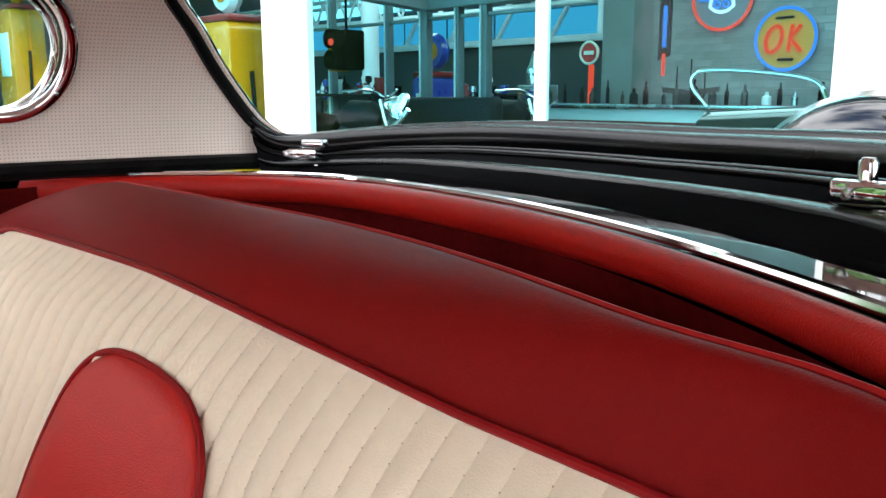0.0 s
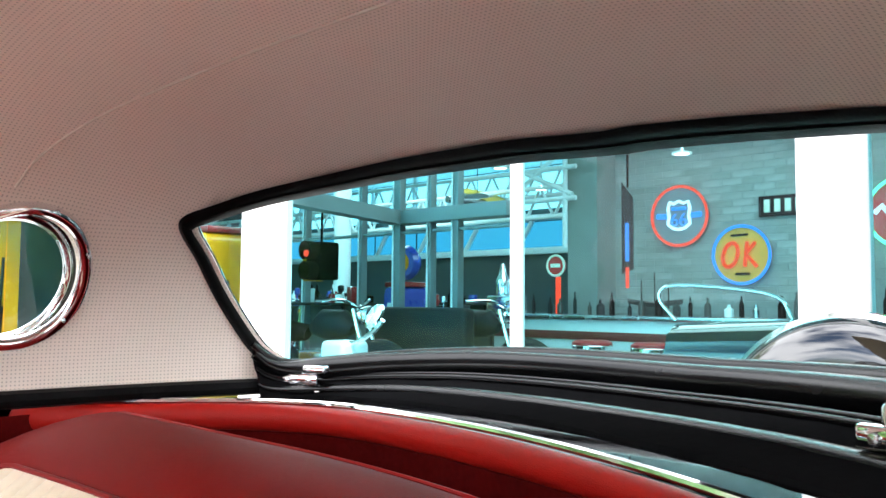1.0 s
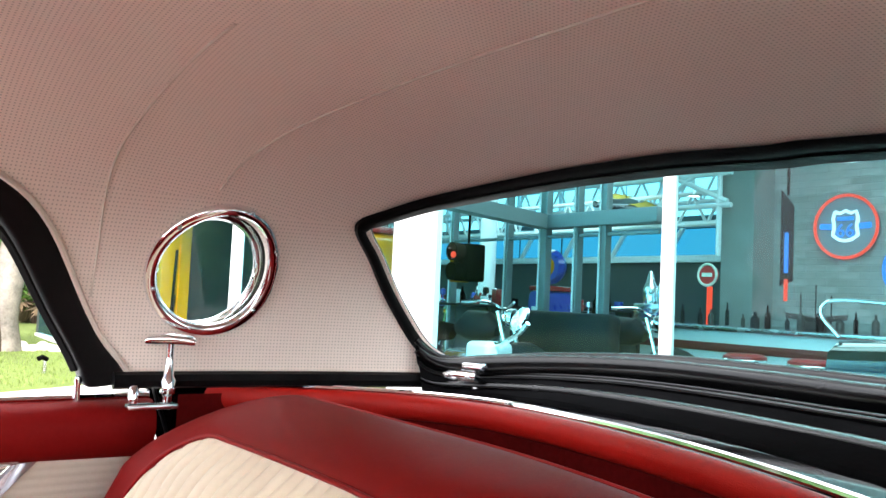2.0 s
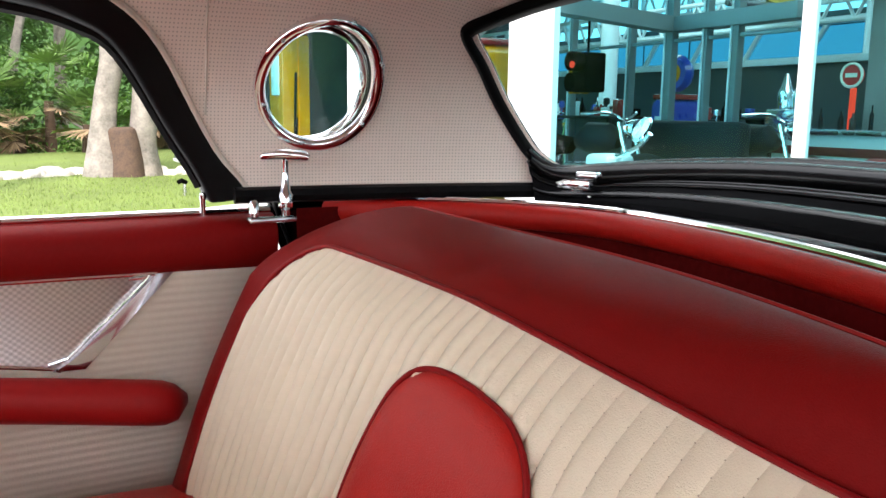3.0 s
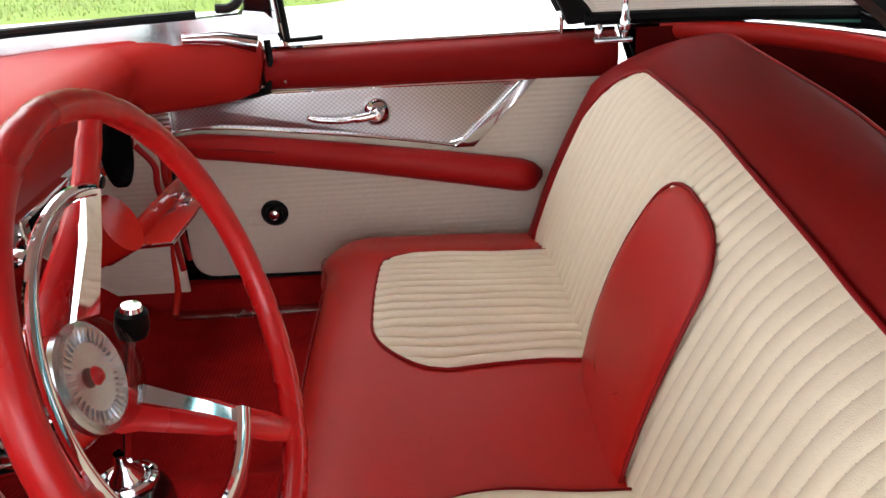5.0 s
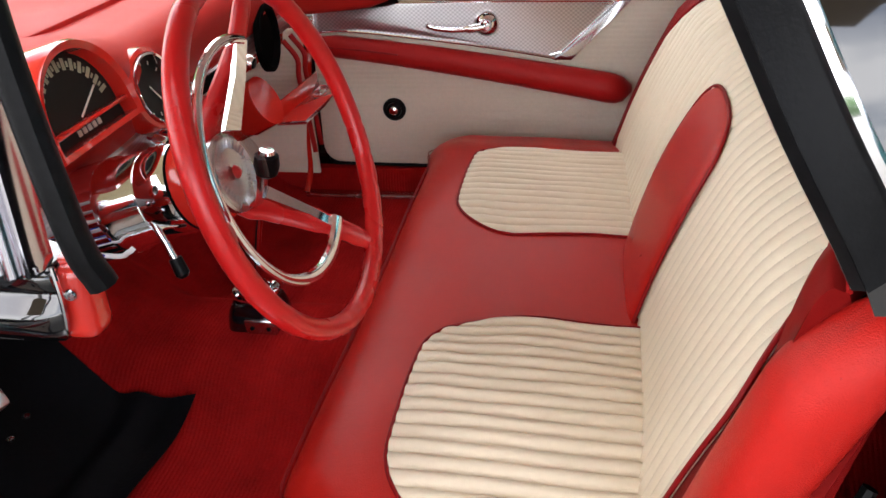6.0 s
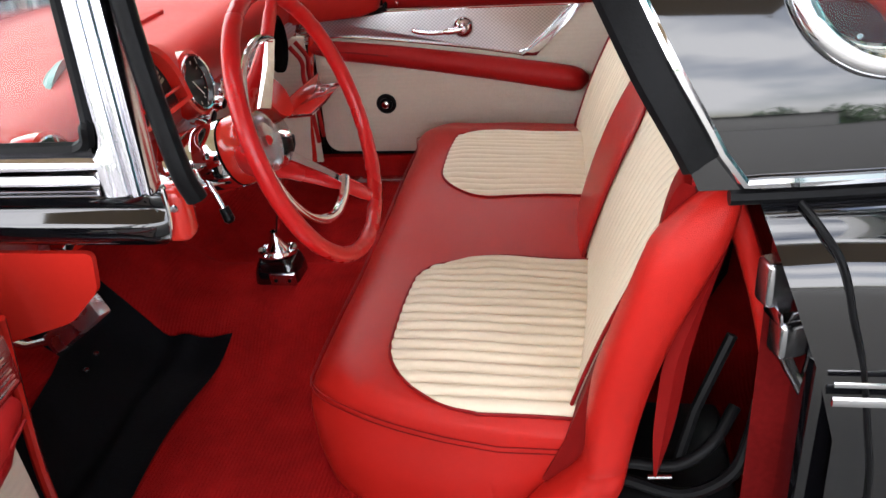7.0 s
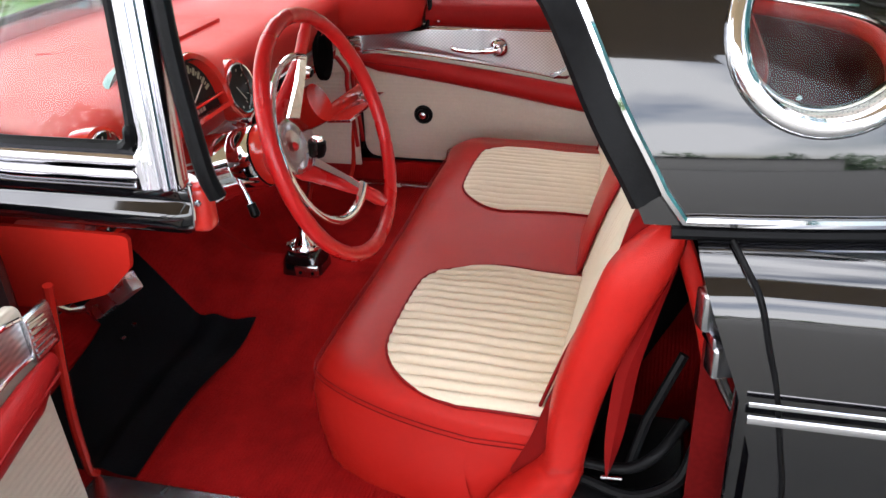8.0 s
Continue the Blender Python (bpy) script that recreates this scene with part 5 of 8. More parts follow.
# speedometer: a half-round window under its own hood
sm = pose(0.288, dash_face(0.288) + 0.016, 0.944, -90 + 14, 0, 0) @ Matrix.Scale(0.84, 4)
half = [(0.088 * math.cos(math.pi * k / 24), -0.088 * math.sin(math.pi * k / 24)) for k in range(25)]
big = [(0.103 * math.cos(math.pi * k / 24), -0.101 * math.sin(math.pi * k / 24)) for k in range(25)] + [(-0.103, 0.034), (0.103, 0.034)]
inner = [(0.090 * math.cos(math.pi * k / 24), -0.088 * math.sin(math.pi * k / 24)) for k in range(25)] + [(-0.092, 0.026), (0.092, 0.026)]
pod = da("speedometer", loft([[sm @ Vector((x, y, -0.06)) for x, y in big], [sm @ Vector((x, y, 0.018)) for x, y in big], [sm @ Vector((x * 0.97, y * 0.97, 0.024)) for x, y in big], [sm @ Vector((x, y, 0.020)) for x, y in inner], [sm @ Vector((x, y, -0.004)) for x, y in inner]], closed=True), RED_PAINT, "red hooded half-round speedometer", sharp=50)
part("dial", prism(inner, sm @ pose(0, 0, -0.010), 0.006), DIAL, pod)
for k in range(25):
    a = math.pi * (0.08 + 0.84 * k / 24)
    L = 0.016 if k % 2 == 0 else 0.008
    mk = sm @ Matrix.Translation((0.072 * math.cos(a), -0.072 * math.sin(a), -0.003)) @ Matrix.Rotation(-a + math.pi / 2, 4, "Z")
    part("tick", moved(box(-0.0016 if k % 2 else -0.003, -L / 2, 0, 0.0016 if k % 2 else 0.003, L / 2, 0.001), mk), DIAL_MARK, pod)
light_window = spin([(0.0, 0.022), (0.030, 0.018), (0.048, 0.008), (0.055, 0.0), (0.0, 0.0)], 30, pose(0.335, 0.405, 0.978, 70, 0, 20) @ Matrix.Diagonal((1.3, 0.85, 1.0, 1.0)))
part("light_window", light_window, TEAL_LENS, pod, "translucent teal light window behind the speedometer")
part("divider", moved(box(-0.094, 0.002, -0.006, 0.094, 0.008, 0.014, 0.002), sm), RED_PAINT, pod)
for k in range(5):
    part("counter_digit", moved(box(-0.034 + 0.012 * k, 0.013, -0.004, -0.027 + 0.012 * k, 0.021, -0.002), sm), WHITE_MARK, pod)
part("needle", moved(box(-0.0012, 0.0, -0.002, 0.0012, 0.060, -0.0005), sm @ Matrix.Rotation(2.05, 4, "Z")), WHITE_MARK, pod)

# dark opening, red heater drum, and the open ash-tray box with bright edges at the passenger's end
# a shallow cup; the shade inside the opening is its near-black colour
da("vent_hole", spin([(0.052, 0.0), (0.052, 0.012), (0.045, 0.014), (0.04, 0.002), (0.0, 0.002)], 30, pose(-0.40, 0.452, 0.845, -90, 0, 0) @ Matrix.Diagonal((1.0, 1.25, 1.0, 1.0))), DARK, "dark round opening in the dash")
da("heater_drum", spin([(0.0, 0.0), (0.040, 0.0), (0.045, 0.010), (0.046, 0.04), (0.050, 0.048), (0.050, 0.10), (0.0, 0.10)], 32, pose(-0.345, 0.45, 0.735, -62, 0, 0) @ pose(0, 0, -0.09)), RED_PAINT, "red painted heater drum under the dash")
TRAY = pose(-0.505, 0.492, 0.672, 4, 0, -4)
traybox = da("ash_tray", moved(box(-0.118, -0.032, 0.0, 0.118, 0.032, 0.006, 0.002), TRAY), RED_PAINT, "open red metal tray with bright edges")
part("bright_edge", moved(tube([(-0.118, -0.032, 0.005), (-0.118, 0.033, 0.005), (0.118, 0.033, 0.005), (0.118, -0.032, 0.005)], 0.0032, 8), TRAY), CHROME, traybox)
part("back_wall", moved(box(-0.116, -0.034, 0.004, 0.116, -0.029, 0.040, 0.002), TRAY), RED_PAINT, traybox)
part("latch", moved(box(-0.06, -0.012, 0.006, -0.030, 0.010, 0.016, 0.003), TRAY), CHROME, traybox)
for dx in (0.0, 0.045):
    da("hanger", tube(curve([(-0.545 - dx, 0.43, 0.80), (-0.548 - dx, 0.455, 0.76), (-0.55 - dx, 0.452, 0.72), (-0.556 - dx, 0.455, 0.66), (-0.565 - dx, 0.46, 0.54)], 4), 0.006, 8), RED_DARK, "red bracket under the dash")
da("kick_card", box(-0.646, -0.10, 0.452, -0.638, 0.437, 0.80, 0.002), CREAM_DOOR, "cream vinyl kick panel")

# ---- windscreen ----
screen = empty("windscreen", "wrap-around windscreen in a chrome frame", "windscreen", (0, 0.3, 0.97))


def ws(name, bm, m, label="", **k):
    return under(part(name, bm, m, None, label, **k), screen)


foot = []
for k in range(61):
    x = -0.618 + 1.236 * k / 60
    foot.append(Vector((x, max(-0.10, glass_foot(x * 0.965)) if abs(x) < 0.60 else glass_foot(0.579) + (abs(x) - 0.60) * 4, 0.974)))
line = [Vector((-0.632, 0.69, 0.975))] + [p for p in foot if p.y < 0.60 and p.x < 0.51] + [Vector((0.634 - 2.5 * max(0.0, 0.46 - y) ** 2, y, 0.976)) for y in (0.27 + 0.0265 * k for k in range(16))]
rows = []
for i, p in enumerate(line):
    d = (line[min(i + 1, len(line) - 1)] - line[max(i - 1, 0)]).normalized()
    out = Vector((d.y, -d.x, 0)).normalized()
    rows.append([p + out * o + Vector((0, 0, h)) for o, h in ((-0.016, -0.012), (0.006, -0.016), (0.013, -0.013), (0.0165, -0.006), (0.0165, 0.002), (0.0135, 0.006), (0.0135, 0.009), (0.0150, 0.013), (0.0145, 0.020), (0.010, 0.026), (0.003, 0.0285), (-0.012, 0.027))])
ws("lower_moulding", loft(rows, closed=True, caps=True), TONED_CHROME, "chrome lower windscreen moulding", sharp=50)
ws("lower_gasket", tube([p + Vector((0, 0, 0.033)) for p in line if p.y < 0.665], 0.0085, 8), RUBBER)


def screen_top(p):
    """The windscreen leans back and inward as it rises."""
    return Vector((p.x * 0.90, 0.58 + (p.y - 0.58) * 0.42 + 0.03, 1.285))


rows = [[p.lerp(screen_top(p), f) + Vector((0, 0, 0.012 * (1 - f))) for f in (0, 0.25, 0.5, 0.75, 1)] for p in line]
wg = ws("screen_glass", loft(rows), CAR_GLASS, "clear curved windscreen glass")
wg.visible_shadow = False
for s in (-1, 1):
    foot_p, head_p = Vector((s * 0.640, 0.668 if s > 0 else 0.660, 0.962)), Vector((s * 0.588, 0.645 if s > 0 else 0.652, 1.29))
    shape = [(-0.034, 0.0), (-0.031, 0.009), (-0.020, 0.016), (-0.006, 0.013), (-0.001, 0.007), (0.003, 0.013), (0.009, 0.016), (0.015, 0.013), (0.018, 0.006), (0.022, 0.011), (0.029, 0.011), (0.033, 0.0), (0.028, -0.018), (-0.028, -0.018)]
    rows = []
    # the inner edge sweeps round into the lower moulding
    for f, g, wide in ((0.0, 1.0, 1.75), (0.05, 1.0, 1.85), (0.09, 1.0, 1.8), (0.115, 1.0, 1.62), (0.135, 1.0, 1.32), (0.155, 1.0, 1.12), (0.19, 1.0, 1.0), (0.5, 0.97, 1.0), (1.0, 0.92, 1.0)):
        c = foot_p.lerp(head_p, f)
        rows.append([c + Vector((s * dx, 0.008 + dy * g * 0.76 * (1 + (wide - 1) * max(0.0, -dy - 0.006) / 0.028), 0)) for dy, dx in shape])
    ws("screen_pillar", loft(rows, closed=True, caps=True), TONED_CHROME, "chrome windscreen pillar with raised beads", sharp=70)
    ws("pillar_gasket", tube(curve([foot_p + Vector((-s * 0.006, -0.070, 0.047)), foot_p + Vector((-s * 0.006, -0.048, 0.047)), foot_p + Vector((-s * 0.003, -0.032, 0.056)), foot_p + Vector((0, -0.026, 0.072)), foot_p.lerp(head_p, 0.3) + Vector((s * 0.004, -0.021, 0)), head_p + Vector((s * 0.004, -0.018, 0))], 5), 0.0085, 8), RUBBER)
    ws("pillar_seal", tube(curve([foot_p + Vector((-s * 0.004, 0.074 if s > 0 else 0.046, -0.012)), foot_p + Vector((-s * 0.004, 0.062 if s > 0 else 0.044, 0.03)), foot_p.lerp(head_p, 0.5) + Vector((0, 0.048 if s > 0 else 0.042, 0)), head_p + Vector((0, 0.044, 0))], 6), 0.0145 if s > 0 else 0.007, 10, flat=0.8), RUBBER, "black rubber door seal on the pillar")
    ws("pillar_foot", tube([(s * 0.60, 0.66, 0.95), (s * 0.595, 0.60, 0.965), (s * 0.57, 0.54, 0.972)], [0.016, 0.013, 0.008], 10), CHROME)
    # scuttle end: the rounded black body below the pillar, with a folded ledge and a roll on the driver's side
    section = ((0.600, 0.9645), (0.632, 0.9645), (0.646, 0.963), (0.650, 0.960), (0.649, 0.952), (0.645, 0.944), (0.637, 0.9395), (0.639, 0.936), (0.647, 0.927), (0.650, 0.922), (0.648, 0.913), (0.642, 0.901), (0.634, 0.893), (0.622, 0.889), (0.600, 0.889))
    if s < 0:
        section = ((0.668, 0.945), (0.722, 0.945), (0.730, 0.943), (0.733, 0.940), (0.732, 0.936), (0.728, 0.932), (0.727, 0.928), (0.737, 0.924), (0.739, 0.916), (0.734, 0.898), (0.728, 0.880), (0.721, 0.866), (0.704, 0.860), (0.668, 0.862))
    rows = []
    for k in range(33):
        y = -0.25 + (0.955 if s > 0 else 0.895) * (1 - (1 - k / 32) ** 2)
        r = math.sqrt(max(0.0, 1 - (max(0, (y - (0.672 if s > 0 else 0.58)) / (0.034 if s > 0 else 0.066))) ** 2 * 0.96))
        mid = 0.632 if s > 0 else 0.69
        rows.append([(s * (mid + (x - mid) * (0.35 + 0.65 * r) + (0.05 * max(0.0, 0.45 - y) ** 2 if s > 0 else 0.0)), y - 0.008 * max(0.0, (0.93 - z) / 0.04) ** 2 * (1 if y > 0.6 and s > 0 else 0), 0.930 + (z - 0.930) * (0.80 + 0.20 * r) if s > 0 else 0.915 + (z - 0.915) * (0.35 + 0.65 * r)) for x, z in section])
    cb("scuttle_end", loft(rows, closed=True, caps=True), BLACK_PAINT, "rounded black scuttle end under the windscreen pillar", sharp=50)
    if s > 0:
        plate = cb("scuttle_trim", box(0.600, 0.600, 0.892, 0.634, 0.722, 0.962, 0.014, 4), RED_PAINT, "red painted inner scuttle end")
        part("screw", spin([(0.0, 0.0), (0.005, 0.0), (0.004, 0.002), (0.0, 0.0025)], 12, pose(0.6342, 0.711, 0.938, 0, 90, 0)), STEEL, plate)
        cb("scuttle_bead", tube(curve([(0.640, 0.708, 0.965), (0.641, 0.7085, 0.940), (0.639, 0.704, 0.915), (0.632, 0.694, 0.898), (0.622, 0.676, 0.888)], 5), 0.0022, 8), CHROME, "thin bright bead round the scuttle end")
ws("header", tube([(-0.585, 0.64, 1.29), (-0.3, 0.60, 1.315), (0, 0.59, 1.325), (0.3, 0.60, 1.315), (0.585, 0.64, 1.29)], 0.022, 10, flat=0.6), CHROME)

# ---- steering wheel and column ----
WM = frame_of((0.295, 0.760, 0.905), (-1, 0, 0), (0, -math.sin(radians(17.4)), math.cos(radians(17.4))))
wheel = empty("steering_wheel", "red deep-dish steering wheel with chrome horn ring", "steering wheel", (0.295, 0.76, 0.905))


def sw(name, bm, m, label="", **k):
    return under(part(name, moved(bm, WM), m, None, label, **k), wheel)


R = 0.195
ring, radii = [], []
for k in range(180):
    a = 2 * math.pi * k / 180
    ring.append((R * math.cos(a), R * math.sin(a), 0))
    radii.append(0.0120 - (0.0009 if k % 6 == 0 and (15 < k < 60 or 120 < k < 170 or k > 150) else 0))
sw("rim", tube(ring, radii, 14, closed=True), RED_PLASTIC, "red moulded rim with finger grips")
DISH = -0.074
for ang in (68, -61, 185):
    a = radians(ang)
    c, s_ = math.cos(a), math.sin(a)
    path = [(0.02 * c, 0.02 * s_, DISH - 0.032), (0.06 * c, 0.06 * s_, DISH - 0.018), (0.12 * c, 0.12 * s_, DISH * 0.55), (0.17 * c, 0.17 * s_, DISH * 0.16), (R * c, R * s_, 0)]
    sw("spoke", tube(curve(path, 5), [0.022] * 6 + [0.018] * 5 + [0.015] * 5 + [0.013] * 5, 12, flat=0.5, up=(c, s_, 4)), RED_PLASTIC, "red moulded spoke")
hr = 0.136
arc = [(hr * math.cos(radians(a)), hr * math.sin(radians(a)), DISH * 0.30) for a in range(68, 303, 3)]
ho = sw("horn_ring", tube(arc, [0.0058 + 0.005 * max(0, (k - 52) / 26) for k in range(len(arc))], 10, flat=0.7, up=(0, 0, 1)), CHROME, "chrome horn ring")
for ang in (68, -61):
    a = radians(ang)
    c, s_ = math.cos(a), math.sin(a)
    side = Vector((-s_, c, 0))
    p0, p1 = Vector((0.045 * c, 0.045 * s_, DISH * 0.86)), Vector((hr * c, hr * s_, DISH * 0.30))
    wa, wb = (0.017, 0.011) if ang > 0 else (0.0085, 0.0060)
    rows = [[p0 + side * wa, p0 - side * wa, p0 - side * wa + Vector((0, 0, -0.005)), p0 + side * wa + Vector((0, 0, -0.005))],
            [p0.lerp(p1, 0.6) + side * wb + Vector((0, 0, 0.003)), p0.lerp(p1, 0.6) - side * wb + Vector((0, 0, 0.003)), p0.lerp(p1, 0.6) - side * wb - Vector((0, 0, 0.004)), p0.lerp(p1, 0.6) + side * wb - Vector((0, 0, 0.004))],
            [p1 + side * wb, p1 - side * wb, p1 - side * wb - Vector((0, 0, 0.006)), p1 + side * wb - Vector((0, 0, 0.006))]]
    part("horn_spoke", moved(loft(rows, closed=True, caps=True), WM), CHROME, ho)
hub = sw("hub", spin([(0.040, -0.03), (0.046, DISH + 0.05), (0.046, -0.018), (0.040, -0.014), (0.030, -0.016), (0.0, -0.018)], 40, pose(0, 0, DISH + 0.014)), STEEL, "bright metal horn button")
part("medallion", moved(spin([(0.0, -0.008), (0.005, -0.010), (0.008, -0.014), (0.0, -0.0145)], 24, pose(0, 0, DISH + 0.014)), WM), RED_PLASTIC, hub, "small red crest")
for k in range(36):
    a = 2 * math.pi * k / 36
    part("spline", moved(box(0.028, -0.0007, -0.0165, 0.0395, 0.0007, -0.0140), WM @ pose(0, 0, DISH + 0.014) @ Matrix.Rotation(a, 4, "Z")), STEEL, hub)
lens = part("lens", moved(spin([(0.045, -0.014), (0.044, -0.002), (0.036, 0.006), (0.018, 0.010), (0.0, 0.011)], 36, pose(0, 0, DISH + 0.014)), WM), CLEAR, hub, "clear plastic horn button lens")
lens.visible_shadow = False
column = empty("steering_column", "red and chrome steering column", "steering column", (0.295, 0.6, 0.86))


def sc(name, bm, m, label="", **k):
    return under(part(name, moved(bm, WM), m, None, label, **k), column)


sc("shroud", spin([(0.030, DISH - 0.012), (0.045, DISH - 0.018), (0.052, DISH - 0.030), (0.054, DISH - 0.048), (0.053, DISH - 0.055)], 40), RED_PAINT, "red painted column shroud")
sc("joint_ring", spin([(0.0535, DISH - 0.054), (0.0535, DISH - 0.058), (0.05, DISH - 0.058)], 40), DARK)
sc("collar", spin([(0.052, DISH - 0.058), (0.0535, DISH - 0.064), (0.0540, DISH - 0.098), (0.0530, DISH - 0.100), (0.0540, DISH - 0.102), (0.0545, DISH - 0.140), (0.058, DISH - 0.146), (0.058, DISH - 0.156), (0.052, DISH - 0.160)], 40), CHROME, "chrome column collar")
flute = []
for h in (0.155, 0.20, 0.235, 0.26):
    flute.append([((0.058 - 0.0022 * (k % 4 == 0)) * math.cos(2 * math.pi * k / 96), (0.058 - 0.0022 * (k % 4 == 0)) * math.sin(2 * math.pi * k / 96), DISH - h) for k in range(96)])
sc("fluted_sleeve", loft(flute, closed=True, caps=True), CHROME, "fluted chrome sleeve on the column")
sc("jacket", spin([(0.036, DISH - 0.23), (0.036, DISH - 0.60)], 24), STEEL)
lever = under(part("signal_lever", tube([(0.33, 0.580, 0.868), (0.342, 0.597, 0.852), (0.346, 0.612, 0.820), (0.350, 0.622, 0.796)], [0.007, 0.005, 0.0042, 0.0042], 10), CHROME, None, "chrome signal lever"), column)
part("tip", tube([(0.3495, 0.6215, 0.799), (0.352, 0.628, 0.780), (0.3525, 0.6295, 0.776)], [0.0075, 0.0085, 0.005], 10), BLACK_TRIM, lever, "black plastic tip").matrix_parent_inverse = lever.matrix_world.inverted()

# ---- floor gear ----
shifter = empty("gear_lever", "chrome gear lever with black knob on the tunnel", "gear lever", (0.035, 0.545, 0.49))


def sf(name, bm, m, label="", **k):
    return under(part(name, bm, m, None, label, **k), shifter)


shell = []
for z, g in ((0.478, 1.0), (0.496, 1.0), (0.515, 0.95), (0.530, 0.84), (0.540, 0.70), (0.546, 0.50)):
    shell.append([(0.028 + p.x * g, 0.548 + p.y * g, z) for p in rounded([(-0.042, -0.046), (0.042, -0.046), (0.042, 0.046), (-0.042, 0.046)], 0.022)])
sf("base", loft(shell, closed=True, caps=True), BLACK_PAINT, "dark domed shifter housing")
sf("base_front", moved(box(-0.006, -0.026, -0.015, 0.003, 0.026, 0.015, 0.002), pose(0.071, 0.566, 0.503, 0, 8, 0)), STEEL, "bright metal plate")
for dy in (-0.014, 0.014):
    sf("screw", spin([(0.0, 0.0), (0.004, 0.0), (0.003, 0.002), (0.0, 0.003)], 10, pose(0.0745, 0.566 + dy, 0.503, 0, 90, 0)), DARK)
sf("ring", tube([(0.028 + 0.034 * math.cos(a), 0.548 + 0.034 * math.sin(a), 0.546 + 0.004 * math.cos(a)) for a in (2 * math.pi * k / 28 for k in range(28))], 0.006, 8, closed=True), CHROME)
sf("collar", spin([(0.026, 0.0), (0.022, 0.016), (0.012, 0.026), (0.009, 0.05)], 24, pose(0.026, 0.548, 0.538)), CHROME)
sf("lever", tube([(0.026, 0.548, 0.55), (0.022, 0.570, 0.66), (0.020, 0.598, 0.760)], 0.0068, 10), CHROME)
kn = sf("knob", spin([(0.008, 0.0), (0.017, 0.006), (0.020, 0.020), (0.018, 0.036), (0.012, 0.040)], 22, pose(0.020, 0.598, 0.748, -10, 0, 0)), BLACK_TRIM, "black shift knob with chrome cap")
part("cap", spin([(0.013, 0.039), (0.011, 0.045), (0.0, 0.046)], 20, pose(0.020, 0.598, 0.748, -10, 0, 0)), CHROME, kn)

# rubber mat: a crumpled sheet on the driver's floor, with one end running up the toe board
rows = []
for i in range(41):
    u = i / 40
    row = []
    for j in range(33):
        v = j / 32
        x_in = 0.135 + 0.055 * min(1, u * 1.4)
        x_out = 0.325 + 0.285 * ease((u - 0.42) / 0.12)
        x = x_in + (x_out - x_in) * v
        y_low = 0.498 - 0.048 * math.sin(min(1.0, v * 1.6) * math.pi / 2) + 0.022 * v * v
        y = 0.06 + (y_low - 0.06) * u
        fold = 0.010 * math.exp(-((u - 0.78 - 0.06 * v) / 0.05) ** 2)
        row.append((x, y, floor_z(x, y) + 0.007 + 0.007 * noise.noise((x * 8, y * 8, 4)) + fold + 0.010 * max(0, u - 0.9) * 10 * (1 - v)))
    rows.append(row)
tagged(part("floor_mat", loft(rows), MAT_BLACK, None, "", sharp=60), "crumpled black rubber floor mat on the carpet", "floor mat")
pedals = empty("brake_pedal", "black rubber pedal on a steel arm", "pedal", (0.33, 0.16, 0.5))
under(part("arm", tube([(0.33, -0.05, 0.80), (0.34, 0.10, 0.66), (0.35, 0.20, 0.585)], 0.009, 8), STEEL, None), pedals)
under(part("pad", moved(box(-0.045, -0.01, -0.028, 0.045, 0.01, 0.028, 0.006), pose(0.352, 0.21, 0.575, -50, 0, 0)), RUBBER, None, "black rubber pad"), pedals)
under(part("pad_frame", moved(box(-0.049, -0.014, -0.032, 0.049, -0.006, 0.032, 0.004), pose(0.352, 0.21, 0.575, -50, 0, 0)), CHROME, None), pedals)
kick = rounded([(0.38, 0.885), (0.60, 0.885), (0.592, 0.835), (0.545, 0.79), (0.45, 0.758), (0.38, 0.752)], [0.005, 0.01, 0.03, 0.05, 0.02, 0.005])
tagged(part("under_dash_panel", loft([[(0.64, p.x, p.y) for p in kick], [(0.632, p.x, p.y) for p in kick]], closed=True, caps=True), RED_PAINT), "red painted panel under the dash end", "panel", kind="structure")

# odds and ends under the driver's end of the dash
BLUE_WIRE = material("blue wire", (0.02, 0.05, 0.45), 0.4)
wires = empty("dash_wires", "loose blue and white wires hanging under the dash", "wires", (0.36, 0.53, 0.80))
under(part("blue_wire", tube(curve([(0.37, 0.44, 0.80), (0.368, 0.52, 0.795), (0.364, 0.536, 0.80), (0.36, 0.540, 0.806)], 5), 0.0025, 8), BLUE_WIRE, None, "blue wire"), wires)
under(part("white_connector", tube(curve([(0.35, 0.46, 0.805), (0.356, 0.55, 0.802), (0.36, 0.572, 0.810), (0.356, 0.578, 0.814)], 5), 0.003, 8), WHITE_PAINT, None, "white connector"), wires)
brake = empty("parking_brake", "dark grey parking brake lever under the dash", "brake lever", (0.55, 0.48, 0.75))
lever_m = frame_of((0.55, 0.475, 0.725), (0.0, 0.80, 0.60), (-0.25, -0.58, 0.77))
under(part("lever", moved(box(-0.055, -0.016, -0.012, 0.055, 0.016, 0.012, 0.004), lever_m), STEEL, None, "worn grey metal lever"), brake)
under(part("bracket", tube([(0.60, 0.535, 0.855), (0.61, 0.55, 0.86), (0.615, 0.565, 0.848), (0.61, 0.56, 0.835)], 0.008, 8), CHROME, None, "bright bracket"), brake)
under(part("link", tube([(0.55, 0.44, 0.70), (0.54, 0.38, 0.68), (0.52, 0.20, 0.70)], 0.006, 8), STEEL), brake)
